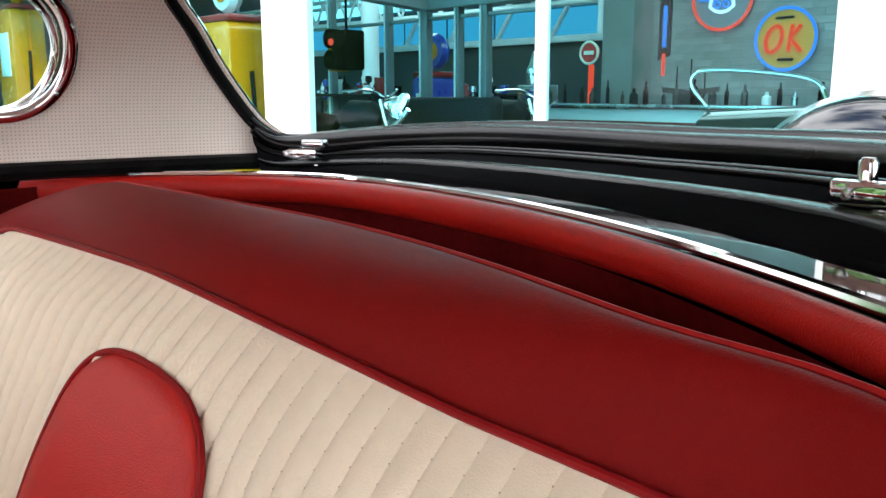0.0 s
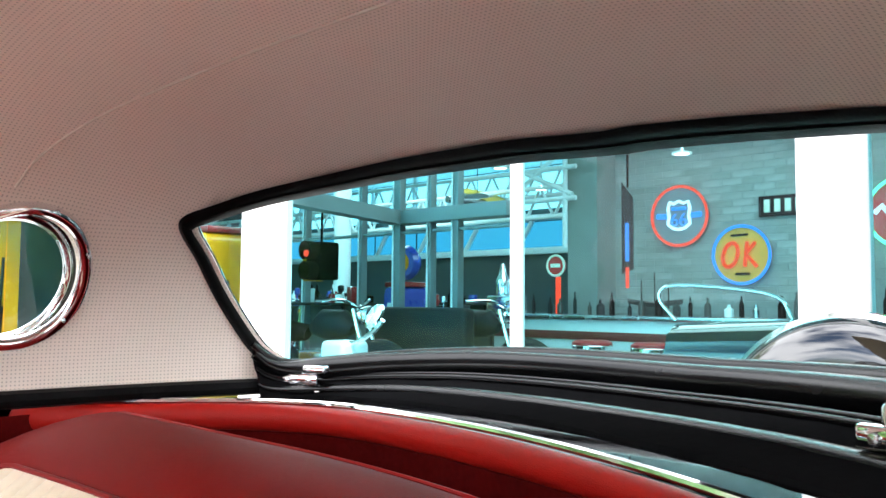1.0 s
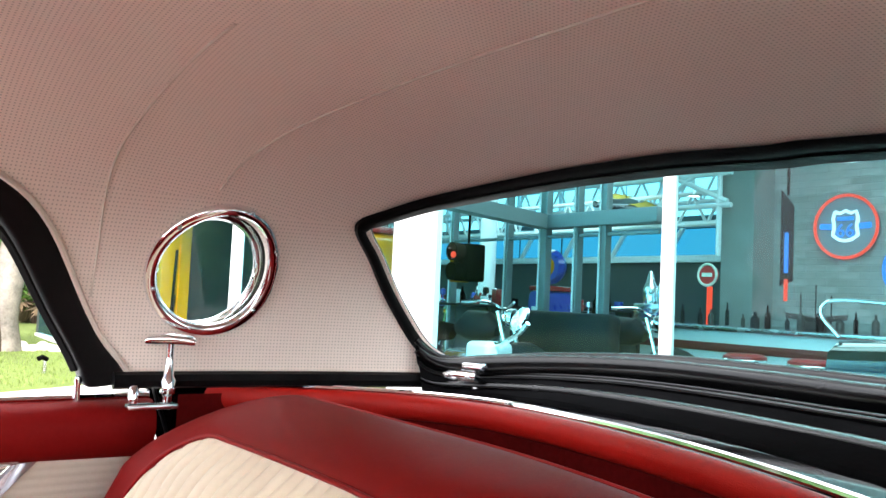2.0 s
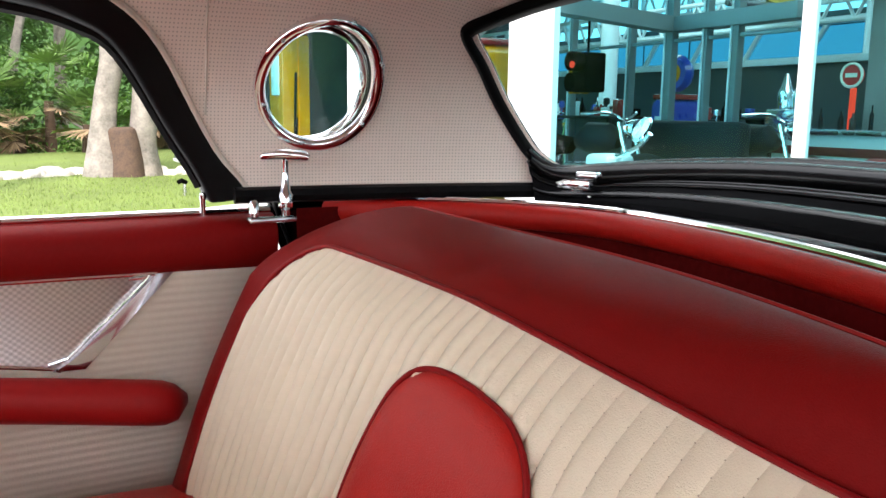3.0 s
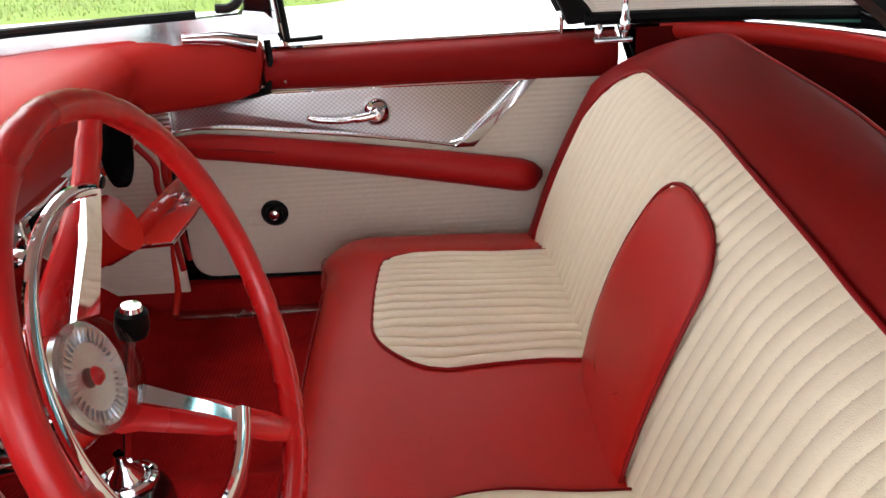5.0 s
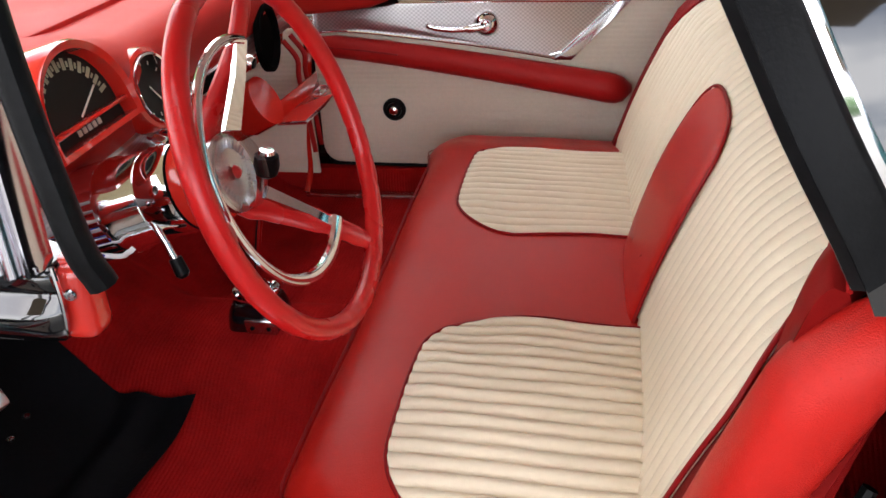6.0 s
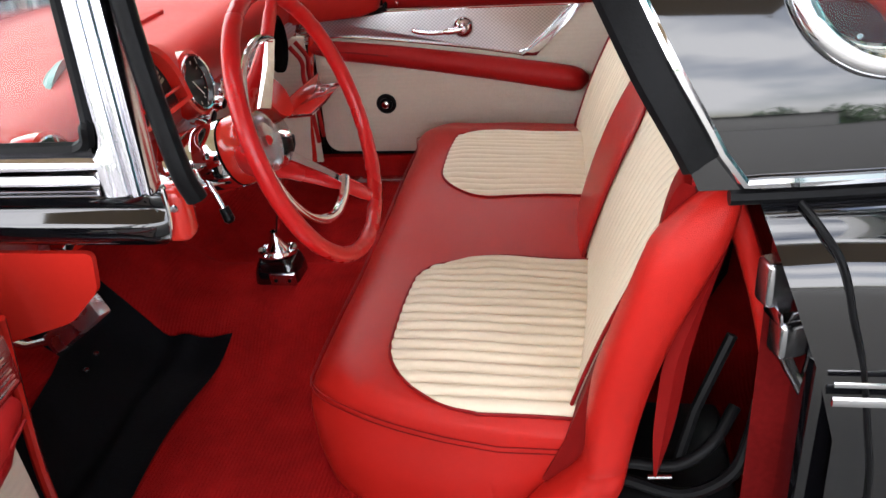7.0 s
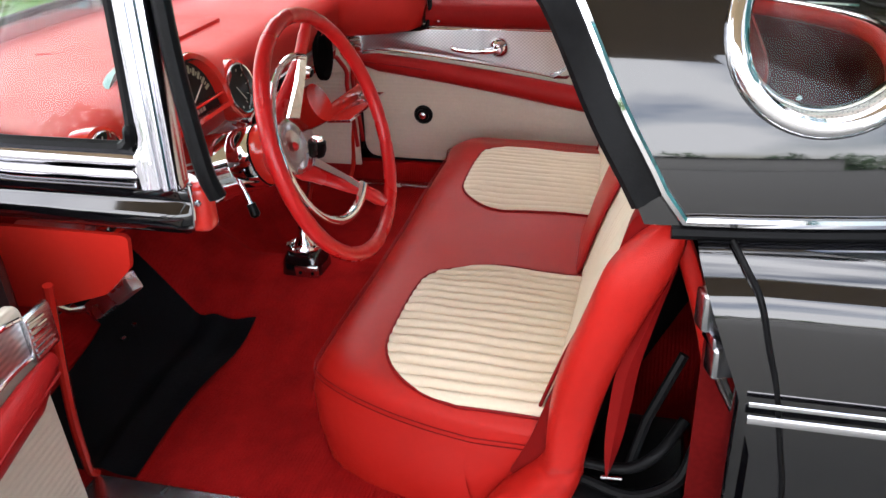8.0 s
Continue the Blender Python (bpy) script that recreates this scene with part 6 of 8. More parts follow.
for dx, dy in ((0.0, 0.0), (0.018, 0.028)):
    under(part("stud", spin([(0.006, 0.0), (0.006, 0.004), (0.003, 0.006), (0.0, 0.006)], 12, pose(0.280 + 0.049 * (dx > 0), 0.272 + 0.008 * (dx > 0), 0.470)), STEEL), pedals)


# ---- outdoors ----
ASPHALT = material("grey asphalt", (0.14, 0.137, 0.128), 0.85, vary=0.15, scale=0.5, fine=40, bump=0.4, bump_scale=60)
CONCRETE = material("pale concrete", (0.62, 0.61, 0.58), 0.8, vary=0.08, scale=0.7, fine=30, bump=0.3, bump_scale=50)
LAWN = material("mown grass", (0.14, 0.195, 0.038), 0.9, vary=0.25, scale=0.9, fine=30, bump=0.8, bump_scale=60)
BLADE = material("grass blades", (0.15, 0.21, 0.045), 0.7, vary=0.2, scale=1.2, island=True)
STONE = material("pale limestone", (0.62, 0.58, 0.50), 0.85, vary=0.2, scale=6, fine=40, bump=0.6, bump_scale=30)
BARK = material("pale ridged bark", (0.22, 0.195, 0.165), 0.9, vary=0.5, scale=6, fine=30, bump=1.0, bump_scale=28)
BARK_D = material("brown broken bark", (0.085, 0.052, 0.034), 0.95, vary=0.4, scale=10, fine=40, bump=1.0, bump_scale=30)
# one leaf green twice: shade put into the first colour, light into the second
LEAF = material("shaded broad leaves", (0.055, 0.13, 0.03), 0.5, vary=0.3, scale=0.6, island=True)
LEAF_LIT = material("lit leaves", (0.12, 0.24, 0.045), 0.5, vary=0.3, scale=0.6, island=True)
FROND = material("palmetto fronds", (0.12, 0.22, 0.05), 0.5, vary=0.3, scale=2, island=True)
DRY = material("dry brown fronds", (0.30, 0.21, 0.12), 0.8, vary=0.3, scale=3, island=True)
SOFFIT = material("brown painted soffit", (0.46, 0.33, 0.19), 0.6, vary=0.08, scale=1.5, bump=0.2, bump_scale=20)


def sheet(x0, y0, x1, y1, z, nx, ny, lump=0.0):
    rows = []
    for i in range(nx + 1):
        x = x0 + (x1 - x0) * i / nx
        rows.append([(x, y0 + (y1 - y0) * j / ny, z + lump * noise.noise((x * 0.3, (y0 + (y1 - y0) * j / ny) * 0.3, 0.7))) for j in range(ny + 1)])
    return loft(rows)


tagged(part("ground", sheet(-600, -600, 600, 600, -0.01, 4, 4), ASPHALT, smooth=False), "grey asphalt reaching to the horizon", "ground", kind="structure")
pad_line = [(-6.8, -9.0), (-7.0, -0.1), (-7.6, 1.1), (-8.5, 2.8), (-10.2, 6.0), (-1.1, 6.0), (-1.1, -9.0)]
tagged(part("driveway", loft([[(x, y, 0.0) for x, y in pad_line], [(x, y, -0.08) for x, y in pad_line]], closed=True, caps=True), CONCRETE, smooth=False), "sunlit pale concrete driveway", "driveway", kind="structure")
rows = []
for k in range(41):
    f = k / 40
    row = []
    for j in range(41):
        y = -30 + 60 * j / 40
        x0 = -6.95 if y < -0.1 else -6.98 - 0.52 * (y + 0.1)
        x = x0 + (-80 - x0) * f ** 1.6
        row.append((x, y, 0.03 + 0.10 * noise.noise((x * 0.15, y * 0.15, 0.7)) * min(1, f * 6) + (0.0 if f else -0.05)))
    rows.append(row)
lawn = tagged(part("lawn", loft(rows), LAWN), "bright green mown lawn", "lawn", kind="structure")

rng = random.Random(5)
verts, faces = [], []
for _ in range(26000):
    y = rng.uniform(-7, 6.5)
    x0 = -6.95 if y < -0.1 else -6.98 - 0.52 * (y + 0.1)
    x = x0 - 0.02 - abs(rng.gauss(0, 1)) * 3.6
    a, h, w = rng.uniform(0, 6.28), rng.uniform(0.02, 0.05), rng.uniform(0.004, 0.008)
    z = 0.03 + 0.10 * noise.noise((x * 0.15, y * 0.15, 0.7)) * min(1, (abs(x - x0) / 72) ** 0.625 * 6) - 0.004
    i = len(verts)
    verts += [(x - w * math.cos(a), y - w * math.sin(a), z), (x + w * math.cos(a), y + w * math.sin(a), z), (x + rng.uniform(-0.02, 0.02), y + rng.uniform(-0.02, 0.02), z + h)]
    faces.append((i, i + 1, i + 2))
me = bpy.data.meshes.new("grass")
me.from_pydata(verts, [], faces)
me.materials.append(BLADE)
tagged(new("grass", me), "short green grass blades on the lawn", "grass", kind="stuff")


def rock(r, seed):
    bm = bmesh.new()
    bmesh.ops.create_icosphere(bm, subdivisions=2, radius=r)
    for v in bm.verts:
        n = 1 + 0.35 * noise.noise(v.co * (1.6 / r) + Vector((seed, 0, 0)))
        v.co = Vector((v.co.x * 1.25 * n, v.co.y * n, v.co.z * 0.62 * n))
    return bm


rocks = []
for k in range(6):
    bm = rock(0.13, k * 7.1)
    me = bpy.data.meshes.new("border_stone")
    for f in bm.faces:
        f.smooth = True
    bm.to_mesh(me)
    bm.free()
    me.materials.append(STONE)
    rocks.append(me)
k = 0
for line, count in (([(-12.0, 0.3), (-12.4, 1.0), (-12.8, 1.6), (-13.0, 2.2)], 30), ([(-12.7, 3.1), (-12.7, 3.8), (-13.2, 4.8), (-14.4, 6.2)], 22), ([(-17.3, -1.4), (-16.8, -0.9), (-16.5, -0.4)], 12), ([(-12.2, 0.4), (-12.8, 1.2), (-13.2, 2.2)], 18)):
    pts = curve([(*p, 0) for p in line], 10)
    for i in range(count):
        p = pts[int(i / count * (len(pts) - 1))]
        ob = new("border_stone", rocks[k % 6])
        s = rng.uniform(0.6, 1.35)
        ob.matrix_basis = pose(p.x + rng.uniform(-0.2, 0.2), p.y + rng.uniform(-0.15, 0.15), 0.05 * s + 0.02, rng.uniform(-15, 15), rng.uniform(-15, 15), rng.uniform(0, 360)) @ Matrix.Scale(s, 4)
        tagged(ob, "pale limestone border stone on the lawn", "stone", "stones bordering the lawn")
        k += 1


def trunk(path, radii, seed, sides=18, rough=0.12):
    pts = curve(path, 8)
    n = len(pts)
    rows = []
    for i, p in enumerate(pts):
        t = i / (n - 1) * (len(radii) - 1)
        a = int(min(t, len(radii) - 2))
        r = radii[a] + (radii[a + 1] - radii[a]) * (t - a)
        rows.append([p + Vector((math.cos(an) * r, math.sin(an) * r, 0)) * (1 + rough * noise.noise((math.cos(an) * 1.7 + seed, math.sin(an) * 1.7, p.z * 0.9))) for an in (2 * math.pi * j / sides for j in range(sides))])
    return loft(rows, closed=True, caps=True)


def leaf_cloud(centres, count, size, seed, flat=0.7):
    """Many small leaves, each a bent quad, scattered in uneven clumps."""
    r = random.Random(seed)
    verts, faces = [], []
    for _ in range(count):
        cx, cy, cz, cr = centres[r.randrange(len(centres))]
        d = Vector((r.gauss(0, 1), r.gauss(0, 1), r.gauss(0, 1))).normalized() * cr * r.random() ** 0.45
        c = Vector((cx + d.x, cy + d.y, cz + d.z * flat))
        u = Vector((r.gauss(0, 1), r.gauss(0, 1), r.gauss(0, 0.6))).normalized()
        w = u.orthogonal().normalized()
        L, W = size * r.uniform(0.6, 1.4), size * r.uniform(0.25, 0.5)
        i = len(verts)
        verts += [c - u * L, c + w * W, c + u * L + Vector((0, 0, -L * 0.3)), c - w * W]
        faces.append((i, i + 1, i + 2, i + 3))
    return verts, faces


def leaves(name, vf, m, parent=None, label=""):
    me = bpy.data.meshes.new(name)
    me.from_pydata([tuple(v) for v in vf[0]], [], vf[1])
    me.materials.append(m)
    ob = new(name, me)
    ob.parent = parent
    if label:
        ob["label"] = label
    return ob


# the twin-trunked tree at the stones, with a broken stump between
TX, TY = -12.6, 2.6
tree = empty("oak_tree", "old twin-trunked tree with pale ridged bark", "tree", (TX, TY, 0))


def tp(name, bm, m, label=""):
    return under(part(name, bm, m, None, label, sharp=80), tree)


tp("trunk", trunk([(TX + 0.1, TY - 0.33, -0.1), (TX, TY - 0.29, 0.5), (TX - 0.05, TY - 0.20, 1.2), (TX - 0.1, TY - 0.06, 2.4), (TX - 0.3, TY - 0.4, 6.0), (TX - 0.5, TY - 1.2, 9.0)], [0.29, 0.20, 0.165, 0.18, 0.15, 0.09], 1.0), BARK, "pale ridged trunk")
tp("trunk", trunk([(TX, TY + 0.33, -0.1), (TX - 0.02, TY + 0.29, 0.5), (TX, TY + 0.36, 1.2), (TX - 0.1, TY + 0.50, 2.2), (TX - 0.3, TY + 1.3, 6.0), (TX - 0.5, TY + 2.4, 9.0)], [0.27, 0.20, 0.19, 0.185, 0.15, 0.09], 4.0), BARK, "pale ridged trunk")
tp("stump", trunk([(TX + 0.10, TY, -0.1), (TX + 0.08, TY + 0.02, 0.4), (TX + 0.05, TY, 0.72), (TX + 0.05, TY, 0.79)], [0.34, 0.27, 0.24, 0.17], 9.0, rough=0.35), BARK_D, "broken brown stump between the trunks")
for k, (y1, z1) in enumerate(((-3.0, 7.5), (1.5, 8.8), (3.8, 8.0), (-0.6, 9.5))):
    tp("limb", trunk([(TX - 0.3, TY + (0.2 if k % 2 else -0.4), 5.2), (TX - 0.4, TY + y1 * 0.5, 6.6), (TX - 0.6, TY + y1, z1)], [0.12, 0.08, 0.03], k, 10), BARK)
under(leaves("crown", leaf_cloud([(TX + rng.uniform(-2.5, 2), TY + rng.uniform(-5, 5), rng.uniform(6.2, 10), rng.uniform(0.7, 1.5)) for _ in range(26)], 7000, 0.10, 11), LEAF_LIT, None, "leafy green crown"), tree)

# further trunks in the wood
for k, (x, y, r) in enumerate(((-19.8, 7.2, 0.18), (-22.7, -2.7, 0.17), (-22, 1.3, 0.11), (-21, 4.7, 0.13), (-24.5, 9.3, 0.21), (-16.2, -2.5, 0.16), (-23.5, -6.8, 0.18), (-20.6, -5.0, 0.10), (-26, 2.6, 0.17))):
    t = empty("woodland_tree", "tall woodland tree with a grey trunk", "tree", (x, y, 0), "trees of the wood")
    under(part("trunk", trunk([(x, y, -0.1), (x + 0.1, y + 0.1, 2), (x - 0.2, y + rng.uniform(-0.5, 0.5), 5), (x, y + rng.uniform(-0.8, 0.8), 10)], [r * 1.3, r, r * 0.85, r * 0.5], k * 3.3, 12), BARK), t)
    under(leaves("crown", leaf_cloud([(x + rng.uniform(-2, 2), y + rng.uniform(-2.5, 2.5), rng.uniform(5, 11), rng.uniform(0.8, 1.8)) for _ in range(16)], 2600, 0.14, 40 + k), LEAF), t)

# the wood's undergrowth, one mass of leaves, with the shaded leaf tone to the back
under_c = []
for _ in range(220):
    x = rng.uniform(-36, -20.5)
    under_c.append((x, rng.uniform(-26, 24), rng.uniform(0.3, 8.0) * (1 if x < -23.5 else 0.6), rng.uniform(0.7, 1.7)))
tagged(leaves("undergrowth", leaf_cloud(under_c, 60000, 0.15, 77), LEAF), "dense woodland undergrowth in a shaded green", "woods", kind="stuff")
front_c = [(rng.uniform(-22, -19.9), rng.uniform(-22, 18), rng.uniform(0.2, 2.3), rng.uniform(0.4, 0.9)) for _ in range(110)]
tagged(leaves("shrubs", leaf_cloud(front_c, 26000, 0.085, 78), LEAF_LIT), "shrubs along the wood's edge in a lit green", "shrub", kind="stuff")
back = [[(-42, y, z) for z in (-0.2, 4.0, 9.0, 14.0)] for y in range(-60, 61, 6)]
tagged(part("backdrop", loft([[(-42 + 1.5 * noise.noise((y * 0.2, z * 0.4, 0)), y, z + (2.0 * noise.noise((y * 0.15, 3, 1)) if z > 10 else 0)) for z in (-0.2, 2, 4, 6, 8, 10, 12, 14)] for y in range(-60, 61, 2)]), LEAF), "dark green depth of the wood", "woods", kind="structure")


def palmetto(x, y, h, seed, dry):
    r = random.Random(seed)
    p = empty("palmetto", "fan-leaved palmetto with dry brown skirts" if dry else "green fan-leaved palmetto with long stems", "palm", (x, y, 0), "palmettos at the wood's edge")
    for m, count, zc, droop in ((FROND, 12, h, 0.25), (DRY, 9 if dry else 3, h * 0.72, -0.75)):
        verts, faces = [], []
        for f in range(count):
            az, el = r.uniform(0, 6.28), droop + r.uniform(-0.4, 0.7)
            d = Vector((math.cos(az) * math.cos(el), math.sin(az) * math.cos(el), math.sin(el)))
            hub = Vector((x, y, zc)) + d * r.uniform(0.35, 0.75) * h * 0.6
            side = d.cross(Vector((0, 0, 1))).normalized()
            up = side.cross(d)
            i = len(verts)
            verts += [Vector((x, y, zc - 0.2)) + side * 0.012, Vector((x, y, zc - 0.2)) - side * 0.012, hub]
            faces.append((i, i + 1, i + 2))
            for b in range(15):
                a = -1.35 + 2.7 * b / 14
                tip = hub + (d * math.cos(a) + side * math.sin(a)) * r.uniform(0.42, 0.62) + Vector((0, 0, -0.10 * r.random())) + up * 0.05
                wv = (d * -math.sin(a) + side * math.cos(a)) * 0.028
                mid = hub.lerp(tip, 0.55)
                i = len(verts)
                verts += [hub, mid + wv, tip, mid - wv]
                faces.append((i, i + 1, i + 2, i + 3))
        under(leaves("fronds" if m is FROND else "dry_fronds", (verts, faces), m, None, "green fan fronds" if m is FROND else "hanging dry brown fronds"), p)
    under(part("trunk", trunk([(x, y, -0.05), (x + 0.05, y, zc * 0.5), (x, y, zc)], [0.13, 0.10, 0.09], seed, 10, 0.3), BARK_D), p)


for k, (x, y, h, dry) in enumerate(((-19.3, 0.8, 1.32, 1), (-19.7, 2.0, 1.67, 1), (-19.1, 2.7, 0.97, 0), (-20.0, -0.4, 1.06, 0), (-19.5, -1.7, 1.41, 1), (-20.1, 4.7, 1.14, 1), (-20.3, 6.2, 1.41, 0), (-19.8, -3.8, 0.97, 0), (-20.7, -5.6, 1.50, 1), (-20.2, 3.8, 0.79, 1), (-20.5, 8.6, 1.32, 1), (-19.7, 1.4, 0.70, 1))):
    palmetto(x, y, h, 100 + k, dry)
tagged(part("fallen_branch", trunk([(-18.9, 3.35, 0.1), (-19.0, 2.85, 0.47), (-19.3, 2.25, 0.86)], [0.075, 0.07, 0.04], 3, 9, 0.2), BARK), "pale fallen branch at the wood's edge", "branch")

post = empty("white_post", "square white painted post standing on the lawn", "post", (-9.95, 0.24, 0))
under(part("shaft", box(-10.12, 0.08, 0.0, -9.78, 0.40, 4.2, 0.02), WHITE_PAINT), post)
under(part("plinth", box(-10.15, 0.05, 0.0, -9.75, 0.43, 0.09, 0.02), WHITE_PAINT), post)
tap = empty("lawn_spigot", "small metal spigot at the lawn's edge", "spigot", (-9.60, 2.90, 0))
under(part("riser", tube([(-9.60, 2.90, 0), (-9.60, 2.90, 0.20)], 0.02, 8), STEEL), tap)
under(part("head", tube([(-9.60, 2.92, 0.19), (-9.57, 2.86, 0.22), (-9.55, 2.82, 0.20)], 0.028, 8), DARK), tap)

# canopy over the car
canopy = empty("canopy", "brown soffit of a flat entrance canopy on white columns", "canopy", (2.5, -0.4, 0.0))
under(part("soffit", box(2.6, -3.2, 4.6, 6.9, 4.0, 4.72, 0.01), SOFFIT), canopy)
under(part("soffit", box(-1.4, -7.0, 4.6, 2.6, -0.5, 4.72, 0.01), SOFFIT), canopy)
under(part("fascia", box(2.55, -3.25, 4.72, 6.95, 4.0, 5.02, 0.01), WHITE_PAINT), canopy)
for cx_, cy_ in ((6.6, -2.9), (-1.1, -6.7)):
    under(part("column", box(cx_ - 0.12, cy_ - 0.12, 0.0, cx_ + 0.12, cy_ + 0.12, 4.6, 0.01), WHITE_PAINT), canopy)

# trees far off on the driver's side, seen in the paint
far_c = [(rng.uniform(70, 90), rng.uniform(-120, 120), rng.uniform(0, 5), rng.uniform(2, 5)) for _ in range(130)]
tagged(leaves("far_trees", leaf_cloud(far_c, 9000, 0.9, 79), LEAF), "distant line of dark trees", "woods", kind="stuff")
FARWALL = material("pale far building", (0.55, 0.53, 0.50), 0.7)
fb = empty("far_building", "low pale building far across the road", "building", (66, 20, 0))
under(part("wall", box(62, 8, 0, 70, 34, 3.6, 0.05), FARWALL), fb)
under(part("roof", box(61.5, 7.5, 3.6, 70.5, 34.5, 4.0, 0.05), DARK), fb)

# ---- the shop behind the car ----
SHOP_Y = 4.0
TILE = material("dark polished floor", (0.05, 0.055, 0.06), 0.25, vary=0.15, scale=1.0)
GREY_BLOCK = material("grey mortar", (0.24, 0.245, 0.24), 0.85, vary=0.2, scale=3, fine=20, bump=0.3, bump_scale=20)
BLOCK = material("weathered grey brick", (0.275, 0.275, 0.268), 0.8, vary=0.30, scale=2.2, fine=24, bump=0.4, bump_scale=24)
object_tone(BLOCK, 0.80, 1.18)
FRAME_GREY = material("grey anodised frame", (0.16, 0.19, 0.20), 0.4, metal=0.3, vary=0.1)
BEAM_GREY = material("pale grey boxed beam", (0.20, 0.22, 0.23), 0.5, vary=0.12, scale=2)
CHARCOAL = material("charcoal machine paint", (0.014, 0.016, 0.018), 0.55, vary=0.3, scale=6, ior=1.25)
KITE = material("yellow painted canvas", (0.62, 0.40, 0.06), 0.6, vary=0.15, scale=4)
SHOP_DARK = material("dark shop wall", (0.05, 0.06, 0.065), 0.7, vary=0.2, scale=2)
TRUSS = material("white truss paint", (0.75, 0.76, 0.78), 0.5, vary=0.05)
COUNTER = material("pale counter laminate", (0.72, 0.76, 0.76), 0.35, vary=0.05, scale=2)
MAROON = material("maroon band", (0.17, 0.015, 0.02), 0.4)
STOOL_RED = material("stool red vinyl", (0.35, 0.02, 0.025), 0.35)
YELLOW = material("yellow enamel", (0.72, 0.22, 0.004), 0.25, coat=0.4, vary=0.06)
PUMP_RED = material("pump red enamel", (0.30, 0.02, 0.02), 0.25, coat=0.4)
NAVY = material("blue enamel", (0.02, 0.05, 0.35), 0.3, coat=0.4)
WARM_BROWN = material("dark brown cabinet", (0.035, 0.028, 0.026), 0.6, vary=0.2)
SKYPANE = glow("daylit roof pane", (0.30, 0.80, 0.98), 0.85)
SKYBLUE = glow("blue daylit pane", (0.03, 0.22, 0.36), 0.70)
LAMP = glow("ceiling lamp", (1.0, 0.97, 0.9), 4.0)

tagged(part("shop_floor", box(-16, 4.05, -0.05, 3.3, 12.2, 0.02), TILE, smooth=False), "dark polished shop floor", "floor", kind="structure")
wall_back = tagged(part("shop_wall_back", box(-4.75, 9.30, 0, 3.3, 9.5, 4.2), GREY_BLOCK, smooth=False), "grey block wall hung with neon signs", "wall", kind="structure")
tagged(part("shop_wall_pier", box(-4.95, 8.9, 0, -4.55, 9.31, 4.2), GREY_BLOCK, smooth=False), "grey pier at the wall's end", "wall", kind="structure")
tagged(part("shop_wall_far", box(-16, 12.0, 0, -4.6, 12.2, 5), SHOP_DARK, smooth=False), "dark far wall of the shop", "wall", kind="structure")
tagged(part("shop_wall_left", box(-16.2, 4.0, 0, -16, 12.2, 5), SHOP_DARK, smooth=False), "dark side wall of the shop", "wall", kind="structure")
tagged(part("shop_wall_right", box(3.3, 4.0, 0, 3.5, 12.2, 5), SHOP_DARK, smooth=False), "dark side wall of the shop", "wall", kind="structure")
tagged(part("shop_ceiling", box(-16, 4.05, 3.35, 3.3, 12.2, 3.5), COUNTER, smooth=False), "pale shop ceiling", "ceiling", kind="structure")
tagged(part("shop_soffit", box(-4.7, 8.95, 2.82, 3.3, 9.3, 3.35), COUNTER, smooth=False), "pale dropped bulkhead over the sign wall", "ceiling", kind="structure")

front = empty("storefront", "white framed storefront with tall teal-tinted panes", "storefront", (0, SHOP_Y, 0))
for k, (x0, x1, d) in enumerate(((-4.13, -3.70, 0.10), (-1.900, -1.845, 0.05), (-0.575, -0.345, 0.10), (0.9, 1.02, 0.14), (2.4, 2.52, 0.14), (3.1, 3.5, 0.3), (-7.05, -6.80, 0.03), (-10.6, -10.5, 0.03), (-12.4, -12.2, 0.03))):
    under(part("column" if x1 - x0 > 0.2 else "mullion", box(x0, SHOP_Y - d / 2, 0, x1, SHOP_Y + d / 2, 8.5, 0.008), WHITE_PAINT, None, "white painted upright"), front)
for z0, z1 in ((0.0, 0.12), (3.4, 4.2)):
    under(part("rail", box(-16, SHOP_Y - 0.06, z0, 3.3, SHOP_Y + 0.06, z1, 0.008), WHITE_PAINT), front)
edges = [-16, -12.3, -10.55, -8.55, -6.9, -3.9, -1.87, -0.48, 0.96, 2.46, 3.3]
for a, b in zip(edges, edges[1:]):
    g = under(part("pane", box(a + 0.02, SHOP_Y - 0.004, 0.12, b - 0.02, SHOP_Y + 0.004, 3.4), SHOP_GLASS, None, "teal tinted glass pane", smooth=False), front)
    g.visible_shadow = False

UPPER = material("dark teal spandrel glass", (0.03, 0.07, 0.075), 0.15, vary=0.1, scale=1.0)
for a, b in zip(edges, edges[1:]):
    under(part("spandrel", box(a + 0.02, SHOP_Y - 0.01, 4.2, b - 0.02, SHOP_Y + 0.01, 8.4), UPPER, None, "dark teal upper glass", smooth=False), front)
under(part("parapet", box(-16, SHOP_Y - 0.2, 8.4, 3.3, SHOP_Y + 0.2, 9.0, 0.01), WHITE_PAINT), front)

# inner glazed partition under a boxed beam that turns a corner
inner = empty("glass_partition", "grey framed glass partition with a boxed beam inside the shop", "partition", (-5, 6.3, 0))
for x, w in ((-5.60, 0.018), (-5.08, 0.042), (-4.65, 0.018), (-4.33, 0.032), (-7.4, 0.02), (-6.5, 0.02)):
    post_i = under(part("post", box(x - w, 6.26, 0, x + w, 6.34, 3.35, 0.006), FRAME_GREY, None, "grey anodised upright"), inner)
    under(part("post_edge", box(x - w - 0.012, 6.25, 0, x - w - 0.002, 6.30, 3.35, 0.002), TRUSS), inner)
